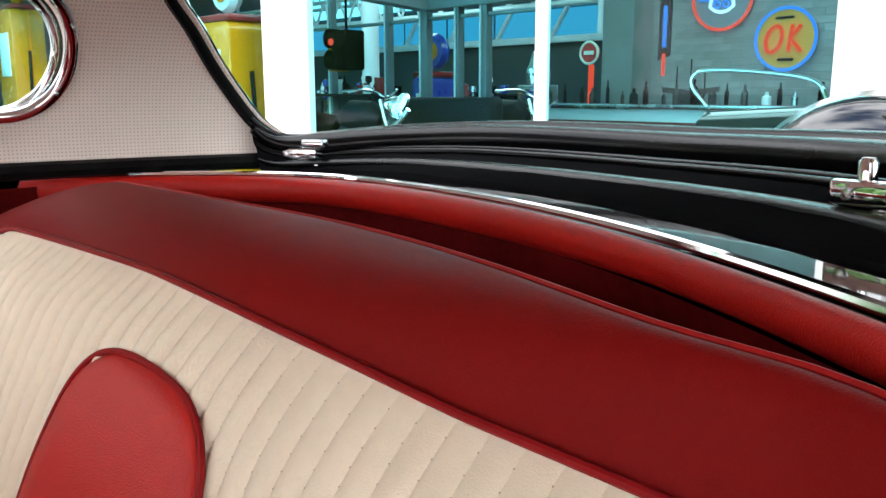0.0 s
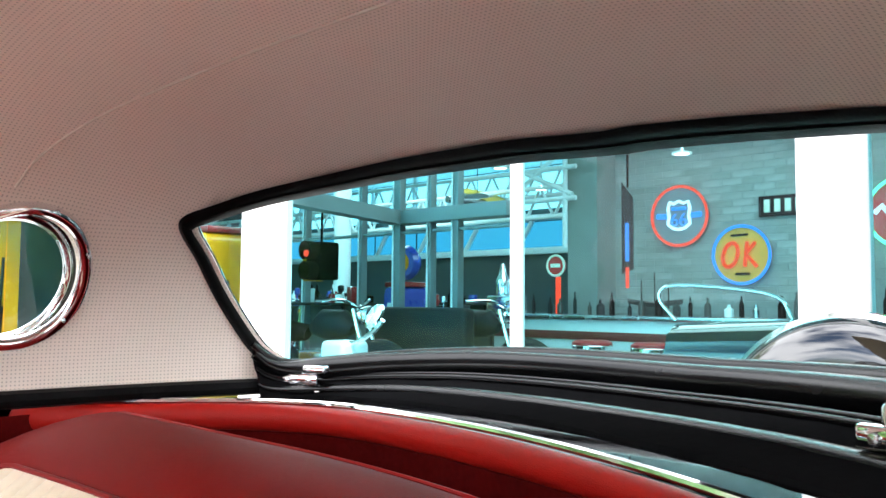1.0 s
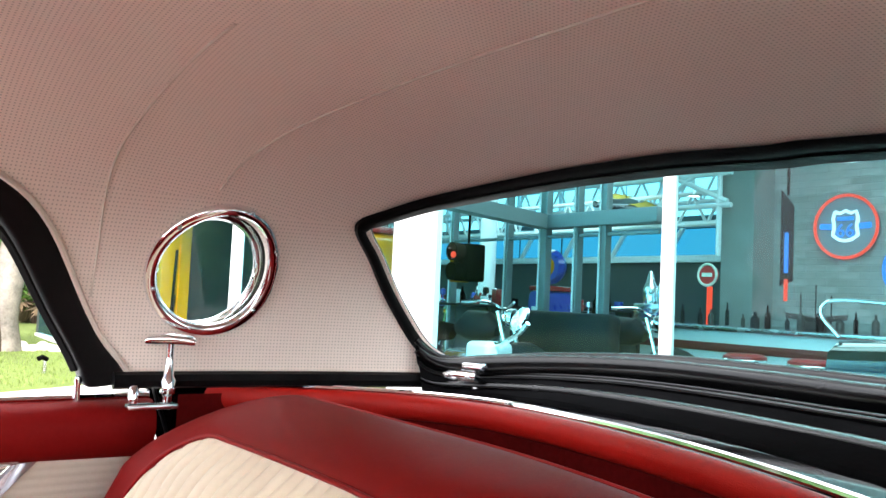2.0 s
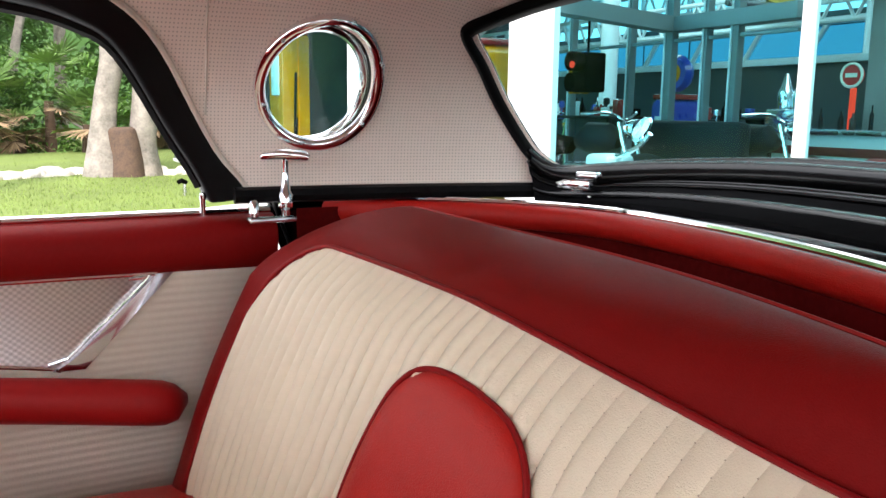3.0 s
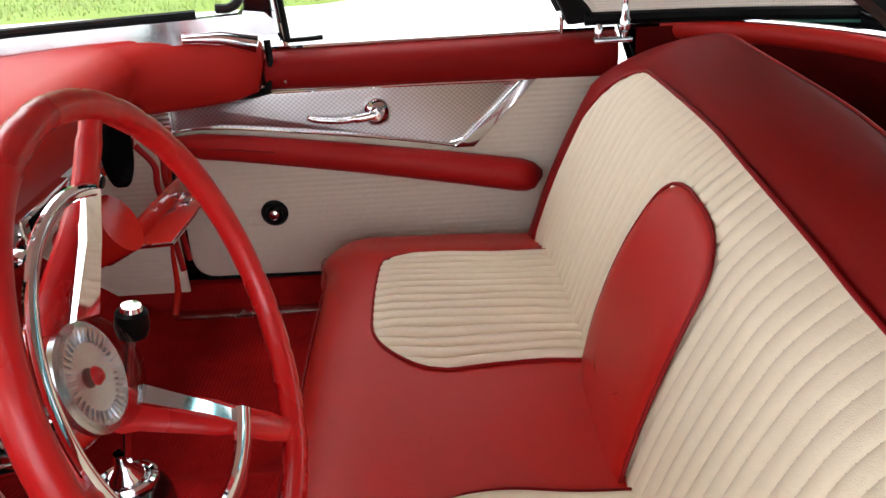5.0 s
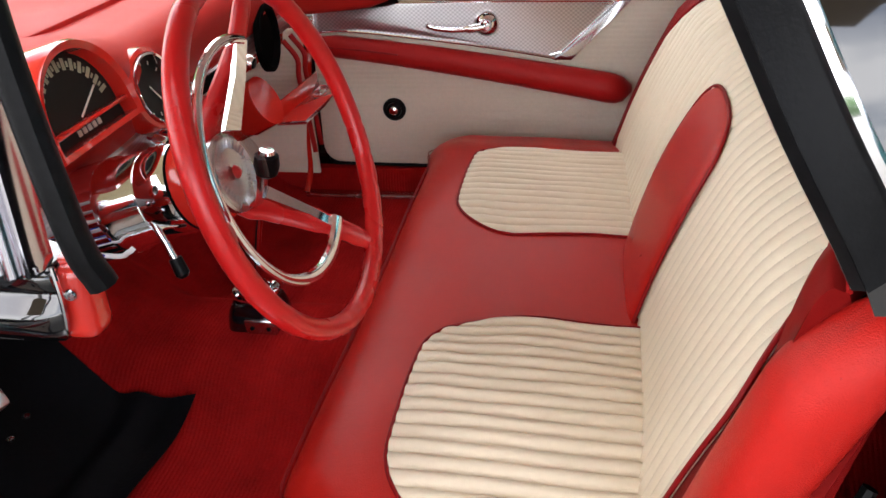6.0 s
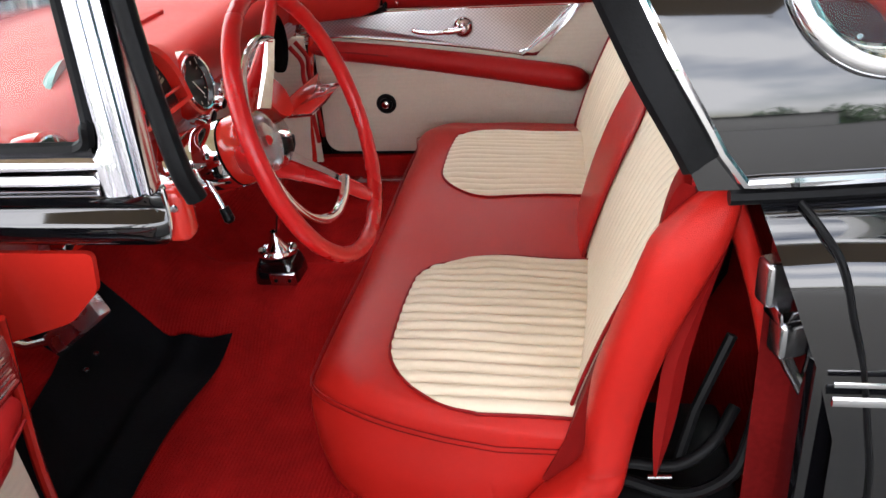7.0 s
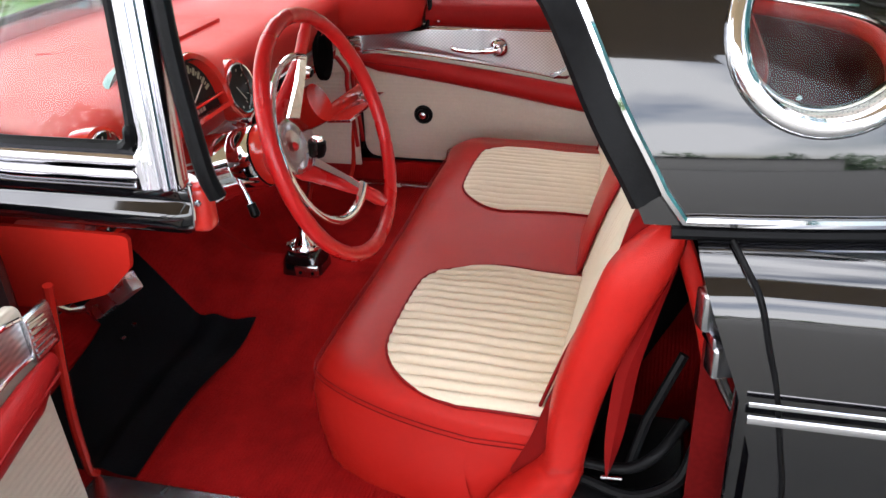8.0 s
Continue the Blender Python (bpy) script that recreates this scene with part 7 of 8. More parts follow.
for z0, z1 in ((1.70, 1.73), (2.62, 2.66)):
    under(part("transom", box(-8.2, 6.28, z0, -3.75, 6.32, z1, 0.004), FRAME_GREY), inner)
under(part("beam", box(-5.15, 6.22, 1.79, -3.72, 6.40, 1.92, 0.012), BEAM_GREY, None, "pale grey boxed beam"), inner)
side_beam = loft([[(-4.40, 4.35, 1.80), (-4.40, 4.35, 1.92), (-4.56, 4.35, 1.92), (-4.56, 4.35, 1.80)], [(-5.04, 6.39, 1.79), (-5.04, 6.39, 1.92), (-5.20, 6.39, 1.92), (-5.20, 6.39, 1.79)]], closed=True, caps=True)
under(part("beam", side_beam, BEAM_GREY), inner)

# white column, roof trusses and the daylit panes at the shop's far side
tagged(part("shop_column", spin([(0.13, 0.02), (0.13, 3.35)], 24, pose(-9.17, 9.0, 0)), TRUSS), "round white steel column in the shop", "column", kind="structure")
for y, z in ((10.2, 2.25), (11.4, 2.75)):
    tr = empty("roof_truss", "white steel lattice truss", "truss", (-8, y, z), "roof trusses")
    for dz in (0, 0.42):
        under(part("chord", tube([(-15, y, z + dz), (-4.7, y, z + dz)], 0.035, 8), TRUSS), tr)
    for x in (-14.9, -10, -4.8):
        under(part("hanger", tube([(x, y, z + 0.4), (x, y, 3.36)], 0.03, 8), TRUSS), tr)
    for k in range(22):
        x = -15 + k * 0.47
        under(part("web", tube([(x, y, z), (x + 0.235, y, z + 0.42)], 0.022, 6), TRUSS), tr)
        under(part("web", tube([(x + 0.235, y, z + 0.42), (x + 0.47, y, z)], 0.022, 6), TRUSS), tr)
# heavier raking members of the roof frame near the sign wall
rake = empty("roof_frame", "white painted raking steel roof members", "roof frame", (-5.2, 8.6, 2.4))
for p0, p1 in (((-6.6, 8.7, 2.62), (-4.7, 8.7, 2.62)), ((-6.2, 8.7, 2.95), (-4.75, 8.7, 2.30)), ((-5.7, 8.7, 2.28), (-4.75, 8.7, 2.92)), ((-6.6, 8.7, 2.26), (-4.7, 8.7, 2.26)), ((-4.85, 8.7, 1.7), (-4.85, 8.7, 3.36)), ((-6.55, 8.7, 2.2), (-6.55, 8.7, 3.36))):
    under(part("member", tube([p0, p1], 0.030, 8), TRUSS), rake)
win = empty("shop_window", "row of blue panes between white bars in the far wall", "window", (-9, 11.95, 1.8))
for k in range(9):
    x = -15.2 + 1.18 * k
    under(part("pane", box(x, 11.93, 1.98, x + 1.10, 11.97, 2.40), SKYBLUE, None, "pane dim with blue daylight", smooth=False), win)
    under(part("pane", box(x, 11.93, 2.62, x + 1.10, 11.97, 3.32), SKYPANE, None, "pane bright with daylight", smooth=False), win)
    under(part("bar", tube([(x + 0.10, 11.88, 1.96), (x + 0.42, 11.88, 2.42)], 0.045, 8), TRUSS), win)
    under(part("bar", tube([(x + 1.14, 11.88, 2.60), (x + 1.14, 11.88, 3.34)], 0.04, 8), TRUSS), win)
for z0, z1 in ((1.86, 1.97), (2.42, 2.52)):
    under(part("rail", box(-15.3, 11.86, z0, -4.7, 11.96, z1, 0.01), TRUSS), win)
kite = empty("hanging_model", "yellow canvas model aeroplane wing hung under the roof", "model", (-7.3, 10.0, 2.6))
under(part("wing", loft([[(-7.75, 9.9, 2.74), (-7.75, 10.3, 2.80)], [(-7.30, 9.9, 2.62), (-7.30, 10.35, 2.70)], [(-6.75, 9.95, 2.40), (-6.75, 10.25, 2.46)]]), KITE), kite)
under(part("body", tube([(-7.35, 9.4, 2.52), (-7.25, 10.0, 2.55), (-7.15, 10.7, 2.58)], [0.05, 0.11, 0.03], 10), STEEL), kite)
under(part("wire", tube([(-7.3, 10.0, 2.6), (-7.3, 10.0, 3.36)], 0.006, 6), DARK), kite)

# ceiling lamps
for x, y in ((-5.24, 8.0), (-5.95, 9.74), (-6.58, 11.28), (-3.3, 8.5), (-1.4, 8.5)):
    lp = empty("ceiling_lamp", "small round ceiling lamp on a stem", "lamp", (x, y, 2.57), "ceiling lamps in the shop")
    under(part("ring", spin([(0.10, 0.0), (0.10, -0.02), (0.075, -0.02), (0.075, 0.0)], 24, pose(x, y, 2.58)), TRUSS), lp)
    under(part("stem", tube([(x, y, 2.575), (x, y, 3.36)], 0.012, 6), TRUSS), lp)
    under(part("diffuser", spin([(0.0, -0.012), (0.072, -0.012), (0.072, -0.004), (0.0, -0.004)], 24, pose(x, y, 2.58)), LAMP, None, "glowing lamp"), lp)
for x, y in ((-2.5, 6.8), (-8.5, 8.5)):
    la = bpy.data.lights.new("shop_light", "AREA")
    la.energy, la.size, la.color = 46, 3.0, (1.0, 0.97, 0.92)
    new("shop_light", la).matrix_world = look((x, y, 3.30), (x, y, 0))


def neon(name, label, x, z, r, disc, ring_col, marks):
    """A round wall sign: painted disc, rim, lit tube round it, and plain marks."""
    y = 9.29
    root = empty(name, label, "sign", (x, y, z), "signs on the shop wall")
    under(part("disc", spin([(0.0, 0.05), (r * 0.97, 0.05), (r, 0.04), (r, 0.0), (0.0, 0.0)], 48, pose(x, y, z, 90, 0, 0)), disc), root)
    under(part("neon_tube", tube([(x + r * math.cos(a), y - 0.065, z + r * math.sin(a)) for a in (2 * math.pi * k / 56 for k in range(56))], 0.017, 8, closed=True), ring_col, None, "lit neon tube"), root)
    for nm, pts, rad, m in marks:
        under(part(nm, tube([(x + a * r, y - 0.065, z + b * r) for a, b in pts], rad, 8), m), root)
    return root


N_RED, N_BLUE, N_WHITE, N_GREEN, N_ORANGE = glow("red neon", (1.0, 0.06, 0.03), 0.6), glow("blue neon", (0.05, 0.28, 0.95), 0.45), glow("white neon", (0.8, 0.9, 1.0), 0.6), glow("green neon", (0.1, 0.8, 0.35), 1.2), glow("orange red neon", (1.0, 0.05, 0.01), 0.55)
GREY_DISC = material("grey sign face", (0.20, 0.21, 0.24), 0.5)
ORANGE_DISC = material("amber sign face", (0.75, 0.30, 0.03), 0.5)
RED_DISC = material("red sign face", (0.55, 0.03, 0.03), 0.5)
shield = [(-0.34, 0.48), (-0.18, 0.42), (0, 0.50), (0.18, 0.42), (0.34, 0.48), (0.40, 0.25), (0.36, 0.0), (0.40, -0.28), (0.2, -0.42), (0, -0.46), (-0.2, -0.42), (-0.40, -0.28), (-0.36, 0.0), (-0.40, 0.25), (-0.34, 0.48)]
road_sign = neon("neon_sign", "round neon road sign with red ring and blue shield", -3.71, 2.025, 0.325, GREY_DISC, N_RED,
     [("shield", shield, 0.018, N_WHITE), ("bar", [(-0.8, 0.02), (-0.45, 0.0)], 0.03, N_BLUE), ("bar", [(0.45, 0.0), (0.8, 0.02)], 0.03, N_BLUE), ("bar", [(-0.25, 0.25), (0.25, 0.25)], 0.02, N_BLUE)])
oval = [(-0.38 + 0.26 * math.cos(2 * math.pi * k / 24) * 1.0 + 0.08 * math.sin(2 * math.pi * k / 24), 0.0 + 0.42 * math.sin(2 * math.pi * k / 24)) for k in range(25)]
neon("neon_sign", "round amber neon sign with blue ring and red letters", -3.02, 1.575, 0.30, ORANGE_DISC, N_BLUE,
     [("letter", oval, 0.02, N_ORANGE), ("letter", [(0.12, -0.42), (0.22, 0.45)], 0.02, N_ORANGE), ("letter", [(0.5, 0.42), (0.17, 0.02), (0.55, -0.42)], 0.02, N_ORANGE), ("bar", [(-0.35, 0.68), (0.25, 0.70)], 0.012, DARK), ("bar", [(-0.2, -0.66), (0.3, -0.66)], 0.014, DARK)])
neon("neon_sign", "round red neon sign with green ring", -1.48, 1.92, 0.33, RED_DISC, N_GREEN, [("script", [(-0.8, 0.0), (-0.6, 0.2), (-0.4, -0.1), (-0.2, 0.15), (0.0, -0.1), (0.25, 0.15), (0.5, -0.05), (0.8, 0.1)], 0.028, N_WHITE)])
digits = bpy.data.curves.new("digits", "FONT")
digits.body, digits.size, digits.extrude, digits.align_x = "66", 0.20, 0.004, "CENTER"
digits_ob = new("digits", digits)
digits_ob.matrix_world = pose(-3.71, 9.222, 1.915, 90, 0, 0)
bpy.context.view_layer.update()
digits_mesh = bpy.data.meshes.new_from_object(digits_ob.evaluated_get(bpy.context.evaluated_depsgraph_get()))
digits_mesh.materials.clear()
digits_mesh.materials.append(N_BLUE)
digits_mesh.transform(digits_ob.matrix_world)
bpy.data.objects.remove(digits_ob, do_unlink=True)
under(new("digits", digits_mesh), road_sign)
plate = empty("wall_plate", "dark wall plate with pale bars", "sign", (-2.42, 9.29, 2.06))
under(part("board", box(-2.84, 9.25, 1.96, -2.0, 9.30, 2.17, 0.004), DARK), plate)
for k in range(7):
    under(part("bar", box(-2.78 + 0.105 * k, 9.235, 2.00, -2.72 + 0.105 * k, 9.252, 2.13, 0.004), WHITE_MARK), plate)
banner = empty("hanging_blade_sign", "narrow dark blade sign with blue and red lights", "sign", (-3.92, 8.5, 1.7))
under(part("blade", prism([(-0.06, -0.35), (0.06, -0.30), (0.06, 0.45), (-0.06, 0.62)], frame_of((-3.92, 8.5, 1.72), (1, 0.4, 0), (0, 0, 1)), 0.04), DARK), banner)
under(part("light", tube([(-3.90, 8.45, 1.50), (-3.90, 8.45, 1.90)], 0.02, 8), N_BLUE), banner)
under(part("light", tube([(-3.90, 8.45, 1.22), (-3.90, 8.45, 1.44)], 0.02, 8), N_RED), banner)

# snack counter with stools
counter = empty("snack_counter", "pale diner counter with a maroon band", "counter", (-3.5, 8.0, 0))
under(part("front", box(-5.72, 7.85, 0.02, 2.5, 8.25, 0.90, 0.01), COUNTER), counter)
under(part("band", box(-5.74, 7.835, 0.70, 2.5, 7.86, 0.785, 0.004), MAROON), counter)
under(part("top", box(-5.77, 7.80, 0.90, 2.5, 8.45, 0.945, 0.01), STEEL), counter)
for k, x in enumerate((-5.67, -3.72, -3.10, -2.3, -1.5, -0.6)):
    sto = empty("bar_stool", "round red vinyl bar stool with chrome band", "stool", (x, 7.5, 0), "stools at the counter")
    under(part("seat", spin([(0.0, 0.10), (0.15, 0.10), (0.185, 0.08), (0.19, 0.05), (0.0, 0.05)], 30, pose(x, 7.5, 0.62)), STOOL_RED), sto)
    under(part("band", spin([(0.19, 0.055), (0.195, 0.05), (0.195, 0.01), (0.19, 0.005), (0.0, 0.005)], 30, pose(x, 7.5, 0.62)), CHROME), sto)
    for a in range(4):
        under(part("leg", tube([(x + 0.13 * math.cos(a * 1.571 + 0.6), 7.5 + 0.13 * math.sin(a * 1.571 + 0.6), 0.62), (x + 0.21 * math.cos(a * 1.571 + 0.6), 7.5 + 0.21 * math.sin(a * 1.571 + 0.6), 0.02)], 0.014, 8), CHROME), sto)
for k in range(26):
    x = -5.2 + 0.17 * k + rng.uniform(-0.05, 0.05)
    y, h, w = rng.uniform(8.28, 8.42), rng.uniform(0.10, 0.26), rng.uniform(0.02, 0.045)
    bt = tagged(part("bottle", spin([(0.0, 0.0), (w, 0.0), (w, h * 0.6), (w * 0.4, h * 0.75), (w * 0.35, h), (0.0, h)], 14, pose(x, y, 0.945)), rng.choice((DARK, WARM_BROWN, STEEL, CHARCOAL, COUNTER, DARK))), "bottle on the diner counter", "bottle", "bottles on the counter")

# petrol pumps
def pump(name, label, x, y, z, w, h, m, top):
    """An old petrol pump: case with rounded shoulders, dial window, trim and a round globe on top."""
    root = empty(name, label, "petrol pump", (x, y, z), "petrol pumps")
    out = rounded([(-w / 2, 0), (w / 2, 0), (w / 2, h), (-w / 2, h)], [0.01, 0.01, 0.08, 0.08])
    case = under(part("case", prism(out, frame_of((x, y, z), (1, 0, 0), (0, 0, 1)), 0.40, 0.02), m), root)
    under(part("dial_window", box(x - w * 0.28, y - 0.415, z + h * 0.60, x + w * 0.28, y - 0.398, z + h * 0.86, 0.006), COUNTER), root)
    under(part("panel_trim", box(x - w * 0.36, y - 0.41, z + h * 0.30, x + w * 0.36, y - 0.399, z + h * 0.34, 0.004), STEEL), root)
    under(part("hose", tube(curve([(x + w * 0.5, y - 0.2, z + h * 0.75), (x + w * 0.66, y - 0.25, z + h * 0.5), (x + w * 0.6, y - 0.25, z + h * 0.2), (x + w * 0.52, y - 0.2, z + h * 0.45)], 6), 0.02, 8), RUBBER), root)
    under(part("crown", box(x - w * 0.5, y - 0.40, z + h, x + w * 0.5, y, z + h + 0.06, 0.02), PUMP_RED), root)
    under(part("globe", spin([(0.0, 0.07), (0.16, 0.06), (0.19, 0.0), (0.16, -0.06), (0.0, -0.07)], 36, pose(x, y - 0.2, z + h + 0.27, 90, 0, 0)), top), root)
    under(part("globe_mark", spin([(0.0, 0.075), (0.10, 0.074), (0.10, 0.068), (0.0, 0.068)], 24, pose(x, y - 0.2, z + h + 0.27, 90, 0, 0)), YELLOW), root)
    return root


pump("petrol_pump", "yellow and red old petrol pump with a round globe", -5.90, 4.95, 0.02, 0.66, 1.62, YELLOW, WHITE_PAINT)
pump("petrol_pump", "blue old petrol pump with a round globe", -5.90, 7.4, 0.02, 0.30, 1.20, NAVY, NAVY)
pump("petrol_pump", "yellow old petrol pump inside the shop", -11.2, 4.95, 0.02, 0.62, 2.1, YELLOW, YELLOW)
globe = empty("lamp_globe_sign", "small round red sign on a stem", "sign", (-4.70, 8.35, 0.945))
under(part("stem", tube([(-4.70, 8.35, 0.945), (-4.70, 8.35, 1.35)], 0.03, 10), N_RED), globe)
under(part("disc", spin([(0.0, 0.03), (0.10, 0.03), (0.11, 0.0), (0.10, -0.03), (0.0, -0.03)], 30, pose(-4.70, 8.33, 1.47, 90, 0, 0)), RED_DISC), globe)
under(part("ring", tube([(-4.70 + 0.112 * math.cos(a), 8.30, 1.47 + 0.112 * math.sin(a)) for a in (2 * math.pi * k / 30 for k in range(30))], 0.014, 6, closed=True), WHITE_MARK), globe)
under(part("bar", box(-4.76, 8.288, 1.45, -4.64, 8.302, 1.49), WHITE_MARK), globe)

# hanging traffic light
tl = empty("traffic_light", "yellow traffic light with dark hooded lenses", "traffic light", (-5.4, 5.7, 1.27))
under(part("case", box(-5.66, 5.6, 1.25, -5.58, 5.80, 1.62, 0.015), YELLOW), tl)
under(part("front", box(-5.58, 5.58, 1.26, -5.36, 5.80, 1.61, 0.02), DARK), tl)
for k in range(2):
    under(part("hood", spin([(0.082, 0.0), (0.086, 0.11), (0.078, 0.11), (0.074, 0.0), (0.0, 0.0)], 24, pose(-5.46, 5.58, 1.345 + 0.185 * k, 90, 0, 0)), DARK), tl)
under(part("lens", spin([(0.0, 0.02), (0.03, 0.015), (0.03, 0.0), (0.0, 0.0)], 16, pose(-5.46, 5.50, 1.50, 90, 0, 0)), N_RED), tl)

under(part("hanger", tube([(-5.5, 5.70, 1.60), (-5.5, 5.70, 3.36)], 0.012, 8), DARK), tl)
under(part("bracket", tube([(-3.92, 8.5, 2.28), (-3.92, 8.5, 3.36)], 0.015, 8), DARK), banner)

# shop clutter: cabinets, machines, a scooter by the glass and an antique car
def motorcycle(x, y, turn, m, label):
    """A parked motorcycle: two wheels, tank, seat, engine, fork and bars."""
    root = empty("motorcycle", label, "motorcycle", (x, y, 0.02), "motorcycles in the shop")
    base = pose(x, y, 0.02, 0, 0, turn)

    def mp(nm, bm, mt):
        under(part(nm, moved(bm, base), mt), root)
    for wx in (-0.62, 0.62):
        mp("tyre", tube([(wx + 0.28 * math.cos(a), 0, 0.33 + 0.28 * math.sin(a)) for a in (2 * math.pi * k / 28 for k in range(28))], 0.05, 8, closed=True), RUBBER)
        mp("rim", spin([(0.05, -0.04), (0.06, 0.0), (0.05, 0.04), (0.0, 0.04)], 16, pose(wx, 0, 0.33, 90, 0, 0)), CHROME)
        for k in range(6):
            mp("spoke", tube([(wx + 0.25 * math.cos(k * 0.524), 0, 0.33 + 0.25 * math.sin(k * 0.524)), (wx - 0.25 * math.cos(k * 0.524), 0, 0.33 - 0.25 * math.sin(k * 0.524))], 0.006, 5), CHROME)
        mp("mudguard", tube([(wx + 0.35 * math.cos(a), 0, 0.33 + 0.35 * math.sin(a)) for a in (0.5 + 2.2 * k / 12 for k in range(13))], 0.06, 8, flat=0.4), m)
    mp("tank", tube([(-0.10, 0, 0.80), (0.05, 0, 0.84), (0.25, 0, 0.84), (0.36, 0, 0.80)], [0.06, 0.14, 0.13, 0.05], 14), m)
    mp("seat", tube([(-0.55, 0, 0.78), (-0.40, 0, 0.76), (-0.15, 0, 0.76)], [0.08, 0.13, 0.09], 12, flat=0.5), DARK)
    mp("engine", box(-0.18, -0.14, 0.28, 0.24, 0.14, 0.62, 0.05, 3), STEEL)
    mp("exhaust", tube(curve([(0.15, 0.16, 0.45), (0.10, 0.18, 0.26), (-0.3, 0.18, 0.25), (-0.8, 0.18, 0.30)], 5), 0.035, 8), CHROME)
    for sy in (-0.09, 0.09):
        mp("fork", tube([(0.62, sy, 0.33), (0.42, sy, 0.98)], 0.022, 8), CHROME)
    mp("handlebar", tube(curve([(0.22, -0.36, 1.05), (0.38, -0.2, 1.06), (0.42, 0, 1.0), (0.38, 0.2, 1.06), (0.22, 0.36, 1.05)], 5), 0.014, 8), CHROME)
    mp("headlight", spin([(0.0, -0.10), (0.07, -0.08), (0.09, 0.0), (0.085, 0.03), (0.0, 0.035)], 20, pose(0.52, 0, 0.92, 0, 90, 0)), CHROME)


motorcycle(-5.35, 5.60, 12, CHARCOAL, "black motorcycle with chrome bars parked in the shop")
motorcycle(-6.9, 6.9, 172, CHARCOAL, "dark motorcycle with chrome parts beside a table")
motorcycle(-4.75, 6.9, 8, CHARCOAL, "black motorcycle parked before the diner counter")
GOODS = (DARK, CHARCOAL, COUNTER, STEEL, NAVY, PUMP_RED, WARM_BROWN, CHARCOAL)


def shop_table(x, y, w, h):
    """A dark display table with a lower shelf, crowded with small goods."""
    table = empty("display_table", "dark display table with a lower shelf in the shop", "table", (x, y, 0.02), "tables in the shop")
    under(part("top", box(x - w, y - 0.24, h - 0.03, x + w, y + 0.24, h, 0.006), CHARCOAL), table)
    under(part("shelf", box(x - w + 0.03, y - 0.2, 0.28, x + w - 0.03, y + 0.2, 0.31, 0.004), WARM_BROWN), table)
    under(part("back_panel", box(x - w + 0.02, y + 0.18, 0.10, x + w - 0.02, y + 0.20, h - 0.03, 0.004), SHOP_DARK), table)
    for sx in (-1, 1):
        for sy in (-1, 1):
            under(part("leg", box(x + sx * (w - 0.03) - 0.02, y + sy * 0.2 - 0.02, 0.02, x + sx * (w - 0.03) + 0.02, y + sy * 0.2 + 0.02, h - 0.03, 0.004), CHARCOAL), table)
    for j in range(int(w * 18)):
        gx, gy, gh, gr = x + rng.uniform(-w, w) * 0.92, y + rng.uniform(-0.18, 0.16), rng.uniform(0.05, 0.24), rng.uniform(0.018, 0.045)
        kind = rng.randrange(4)
        m = rng.choice(GOODS)
        if kind == 0:
            bm = spin([(0.0, 0.0), (gr, 0.0), (gr, gh * 0.6), (gr * 0.4, gh * 0.75), (gr * 0.35, gh), (0.0, gh)], 12, pose(gx, gy, h))
            tagged(part("bottle", bm, m), "small bottle on a display table", "bottle", "bottles on the tables")
        elif kind == 1:
            bm = moved(box(-gr, -gr, 0, gr, gr, gh * 0.7, 0.004), pose(gx, gy, h, 0, 0, rng.uniform(0, 90)))
            tagged(part("goods_box", bm, m), "small carton on a display table", "box", "cartons on the tables")
        elif kind == 2:
            bm = spin([(0.0, 0.0), (gr * 1.2, 0.0), (gr * 1.3, gh * 0.1), (gr * 0.3, gh * 0.2), (gr * 0.25, gh * 0.6), (gr, gh * 0.7), (gr * 0.9, gh), (0.0, gh * 1.05)], 14, pose(gx, gy, h))
            tagged(part("ornament", bm, m), "small turned ornament on a display table", "ornament", "ornaments on the tables")
        else:
            bm = spin([(0.0, 0.0), (gr * 1.3, 0.0), (gr * 1.3, gh * 0.5), (gr * 1.2, gh * 0.55), (gr * 1.35, gh * 0.56), (0.0, gh * 0.6)], 14, pose(gx, gy, h))
            tagged(part("tin", bm, m), "small lidded tin on a display table", "tin", "tins on the tables")


for x, y, w, h in ((-6.35, 6.45, 0.55, 1.05), (-7.6, 7.4, 0.60, 1.00), (-6.3, 7.9, 0.50, 1.02), (-8.7, 8.2, 0.65, 1.05), (-5.25, 7.25, 0.38, 0.95), (-7.3, 9.2, 0.7, 1.05), (-9.9, 9.3, 0.7, 1.1)):
    shop_table(x, y, w, h)
# dark sofa-like bench and machine before the counter
bench = empty("leather_bench", "long black leather bench before the partition", "bench", (-4.7, 6.0, 0.02))
under(part("seat", box(-5.25, 5.75, 0.10, -4.05, 6.20, 0.52, 0.05, 3), CHARCOAL), bench)
under(part("back", box(-5.25, 6.08, 0.40, -4.05, 6.24, 1.02, 0.06, 3), CHARCOAL), bench)
machine = empty("espresso_machine", "chrome coffee machine on the diner counter", "coffee machine", (-5.30, 8.2, 0.945))
under(part("body", box(-5.48, 8.05, 0.945, -5.12, 8.35, 1.14, 0.02), STEEL), machine)
under(part("boiler", spin([(0.0, 0.0), (0.08, 0.0), (0.085, 0.16), (0.05, 0.24), (0.02, 0.36), (0.0, 0.37)], 20, pose(-5.36, 8.2, 1.14)), CHROME), machine)
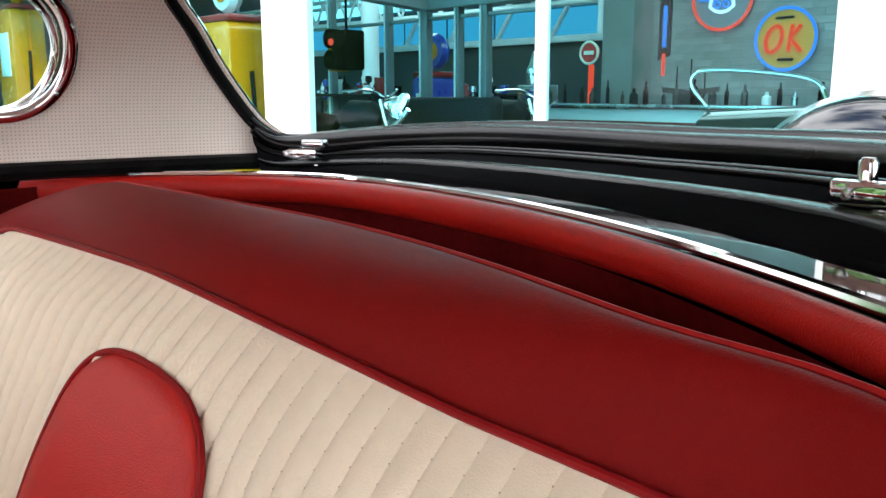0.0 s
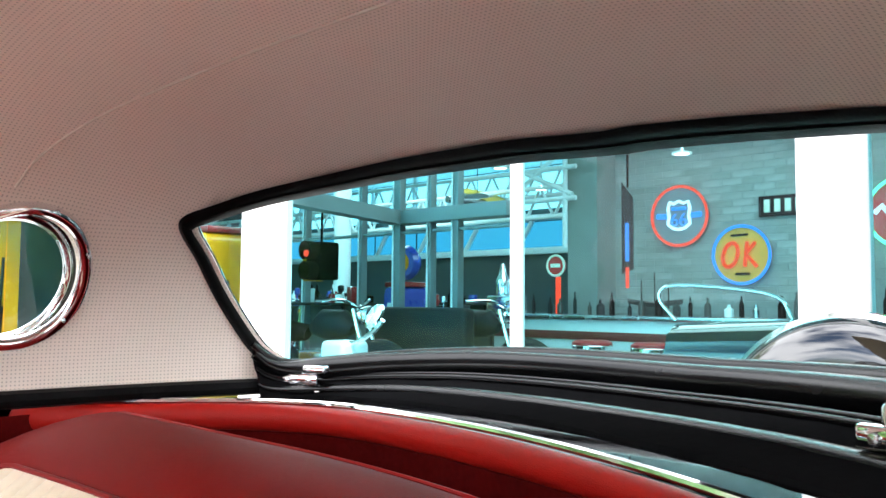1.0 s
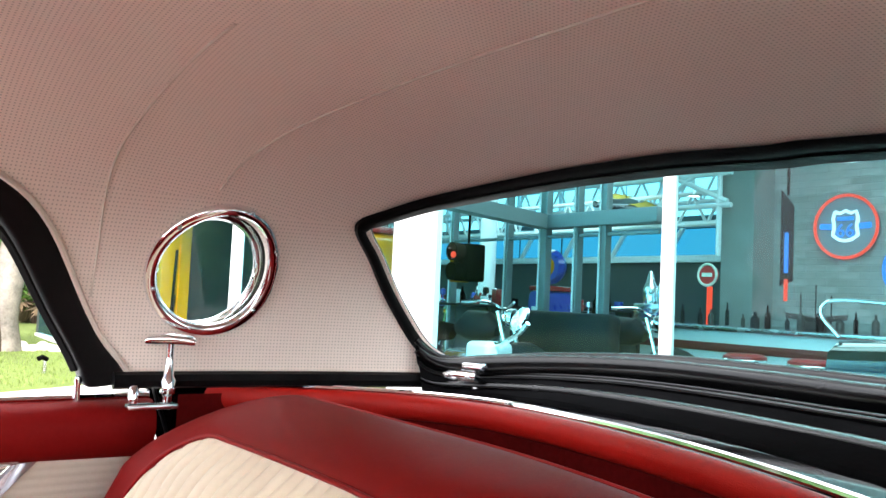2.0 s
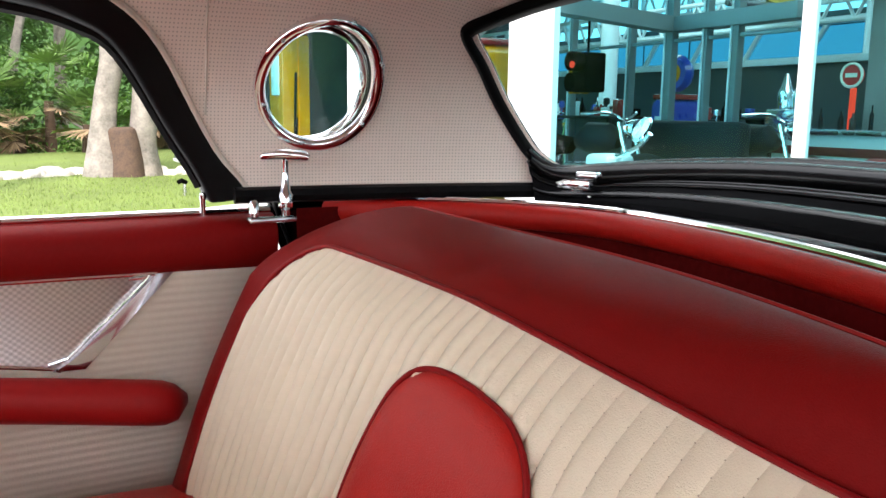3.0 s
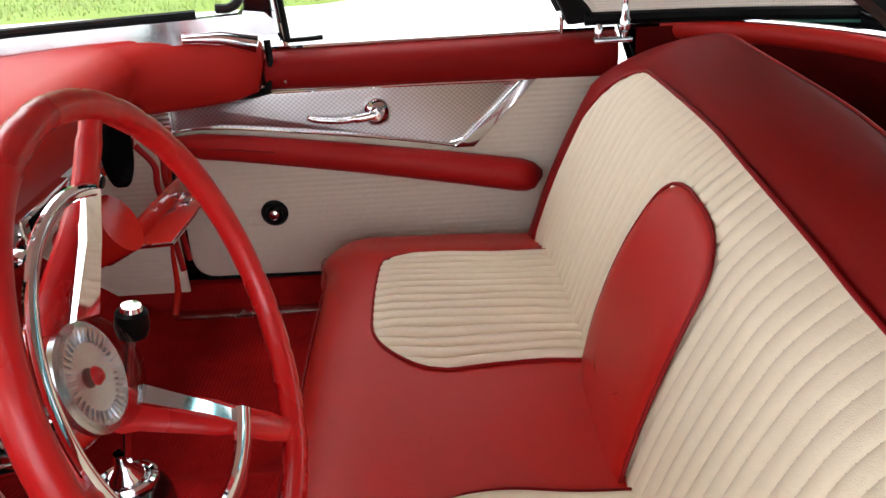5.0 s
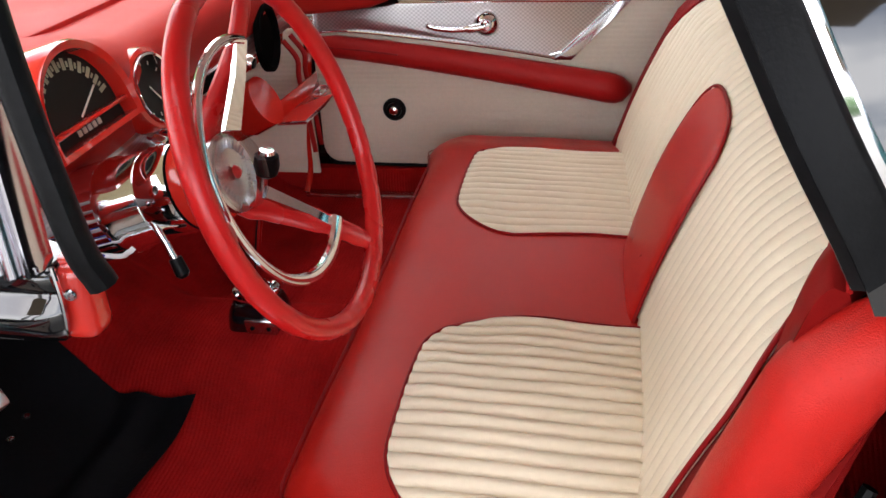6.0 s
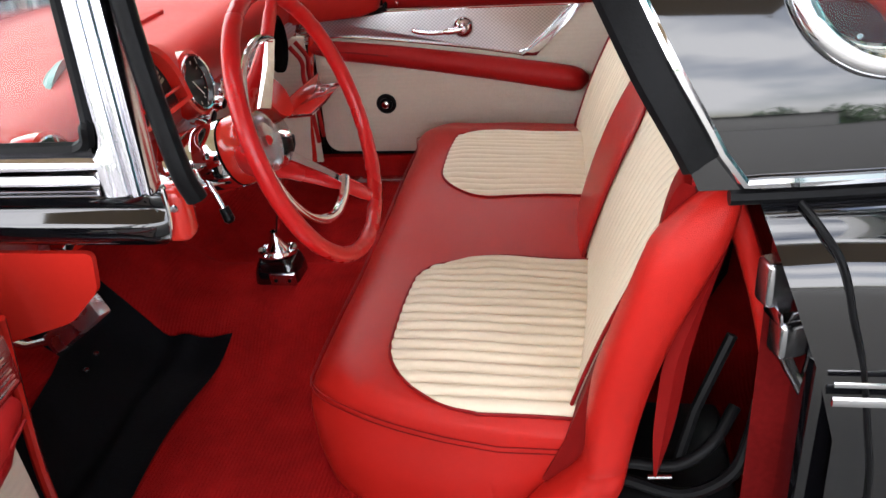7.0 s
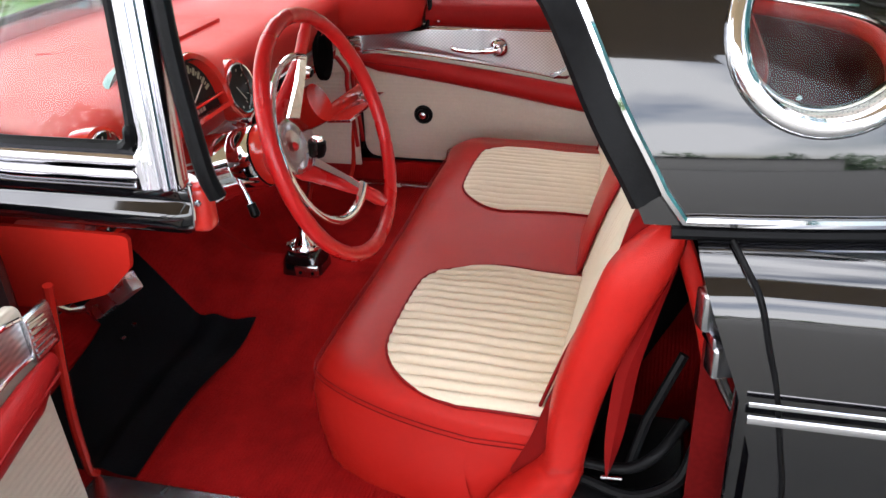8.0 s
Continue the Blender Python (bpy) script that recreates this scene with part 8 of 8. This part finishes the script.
under(part("boiler", spin([(0.0, 0.0), (0.06, 0.0), (0.065, 0.14), (0.03, 0.22), (0.0, 0.30)], 20, pose(-5.20, 8.2, 1.14)), CHROME), machine)
ship = empty("model_ship", "small wooden model ship on the counter's back shelf", "model", (-3.55, 8.38, 0.945))
under(part("hull", loft([[(-3.85 + 0.6 * k / 8, 8.38 + w * 0.05 * math.sin(math.pi * (0.1 + 0.8 * k / 8)), 1.02 + 0.05 * abs(w) + 0.04 * abs(k - 4) / 4) for w in (-1, 0, 1)] for k in range(9)]), WARM_BROWN), ship)
for k, h in ((2, 0.26), (4, 0.34), (6, 0.24)):
    under(part("mast", tube([(-3.85 + 0.075 * k, 8.38, 1.02), (-3.85 + 0.075 * k, 8.38, 1.04 + h)], 0.006, 6), DARK), ship)
under(part("stand", box(-3.68, 8.34, 0.945, -3.42, 8.42, 1.03, 0.005), WARM_BROWN), ship)

scooter = empty("toy_ride", "pale coin-operated ride with a chrome handle and mirror", "ride", (-3.87, 4.6, 0))
under(part("body", box(-3.99, 4.50, 0.02, -3.74, 4.75, 0.80, 0.04, 3), COUNTER), scooter)
under(part("mirror", spin([(0.0, 0.0), (0.06, 0.0), (0.075, 0.012), (0.06, 0.03), (0.0, 0.035)], 24, pose(-3.53, 4.6, 0.97, 60, 20, 20) @ Matrix.Diagonal((0.7, 1.3, 1, 1))), CHROME), scooter)
under(part("handle", tube(curve([(-3.8, 4.6, 0.78), (-3.68, 4.58, 0.80), (-3.50, 4.57, 0.88), (-3.42, 4.57, 0.95)], 5), 0.018, 8), CHROME), scooter)
antique = empty("antique_car", "black antique roadster with a folded-flat windscreen frame", "car", (-0.9, 6.0, 0))
rows = []
for k in range(21):
    x = -1.84 + 2.6 * k / 20
    h = 0.95 + 0.05 * math.sin(k / 20 * math.pi)
    rows.append([(x, 5.4, 0.35), (x, 5.32, 0.7), (x, 5.38, h - 0.06), (x, 5.5, h), (x, 6.5, h), (x, 6.62, h - 0.06), (x, 6.68, 0.7), (x, 6.6, 0.35)])
under(part("body", loft(rows, closed=True, caps=True), BLACK_PAINT, sharp=60), antique)
under(part("windscreen_frame", tube(curve([(-1.84, 5.5, 0.97), (-1.95, 5.5, 1.10), (-1.88, 5.52, 1.18), (-1.50, 5.55, 1.16), (-1.25, 5.55, 1.11), (-1.17, 5.55, 0.99)], 5), 0.012, 8), CHROME), antique)
for wx in (-1.4, 0.3):
    under(part("wheel", spin([(0.0, -0.06), (0.36, -0.07), (0.38, 0.0), (0.36, 0.07), (0.0, 0.06)], 30, pose(wx, 5.35, 0.40, 90, 0, 0)), RUBBER), antique)

# ---- bricks of the sign wall, laid in courses with shallow joints ----
def brick_at(row, col):
    return (-4.50 + 0.228 * col + (0.114 if row % 2 else 0.0), 9.2985 + rng.uniform(-0.0012, 0.0012), 0.985 + 0.076 * row)


bm = box(-0.109, -0.004, -0.033, 0.109, 0.004, 0.033, 0.0025, 1)
for f in bm.faces:
    f.smooth = False
brick_mesh = bpy.data.meshes.new("brick")
bm.to_mesh(brick_mesh)
bm.free()
brick_mesh.materials.append(BLOCK)
rest_v, rest_f = [], []
for row in range(24):
    for col in range(26):
        p = Vector(brick_at(row, col))
        if col < 12:
            ob = new("brick", brick_mesh)
            ob.parent = wall_back
            ob.location = p
        else:
            i = len(rest_v)
            rest_v += [p + v.co for v in brick_mesh.vertices]
            rest_f += [tuple(i + k for k in f.vertices) for f in brick_mesh.polygons]
rest = bpy.data.meshes.new("brickwork")
rest.from_pydata([tuple(v) for v in rest_v], [], rest_f)
rest.materials.append(BLOCK)
brickwork = new("brickwork", rest)
brickwork.parent = wall_back
brickwork["kind"] = "stuff"
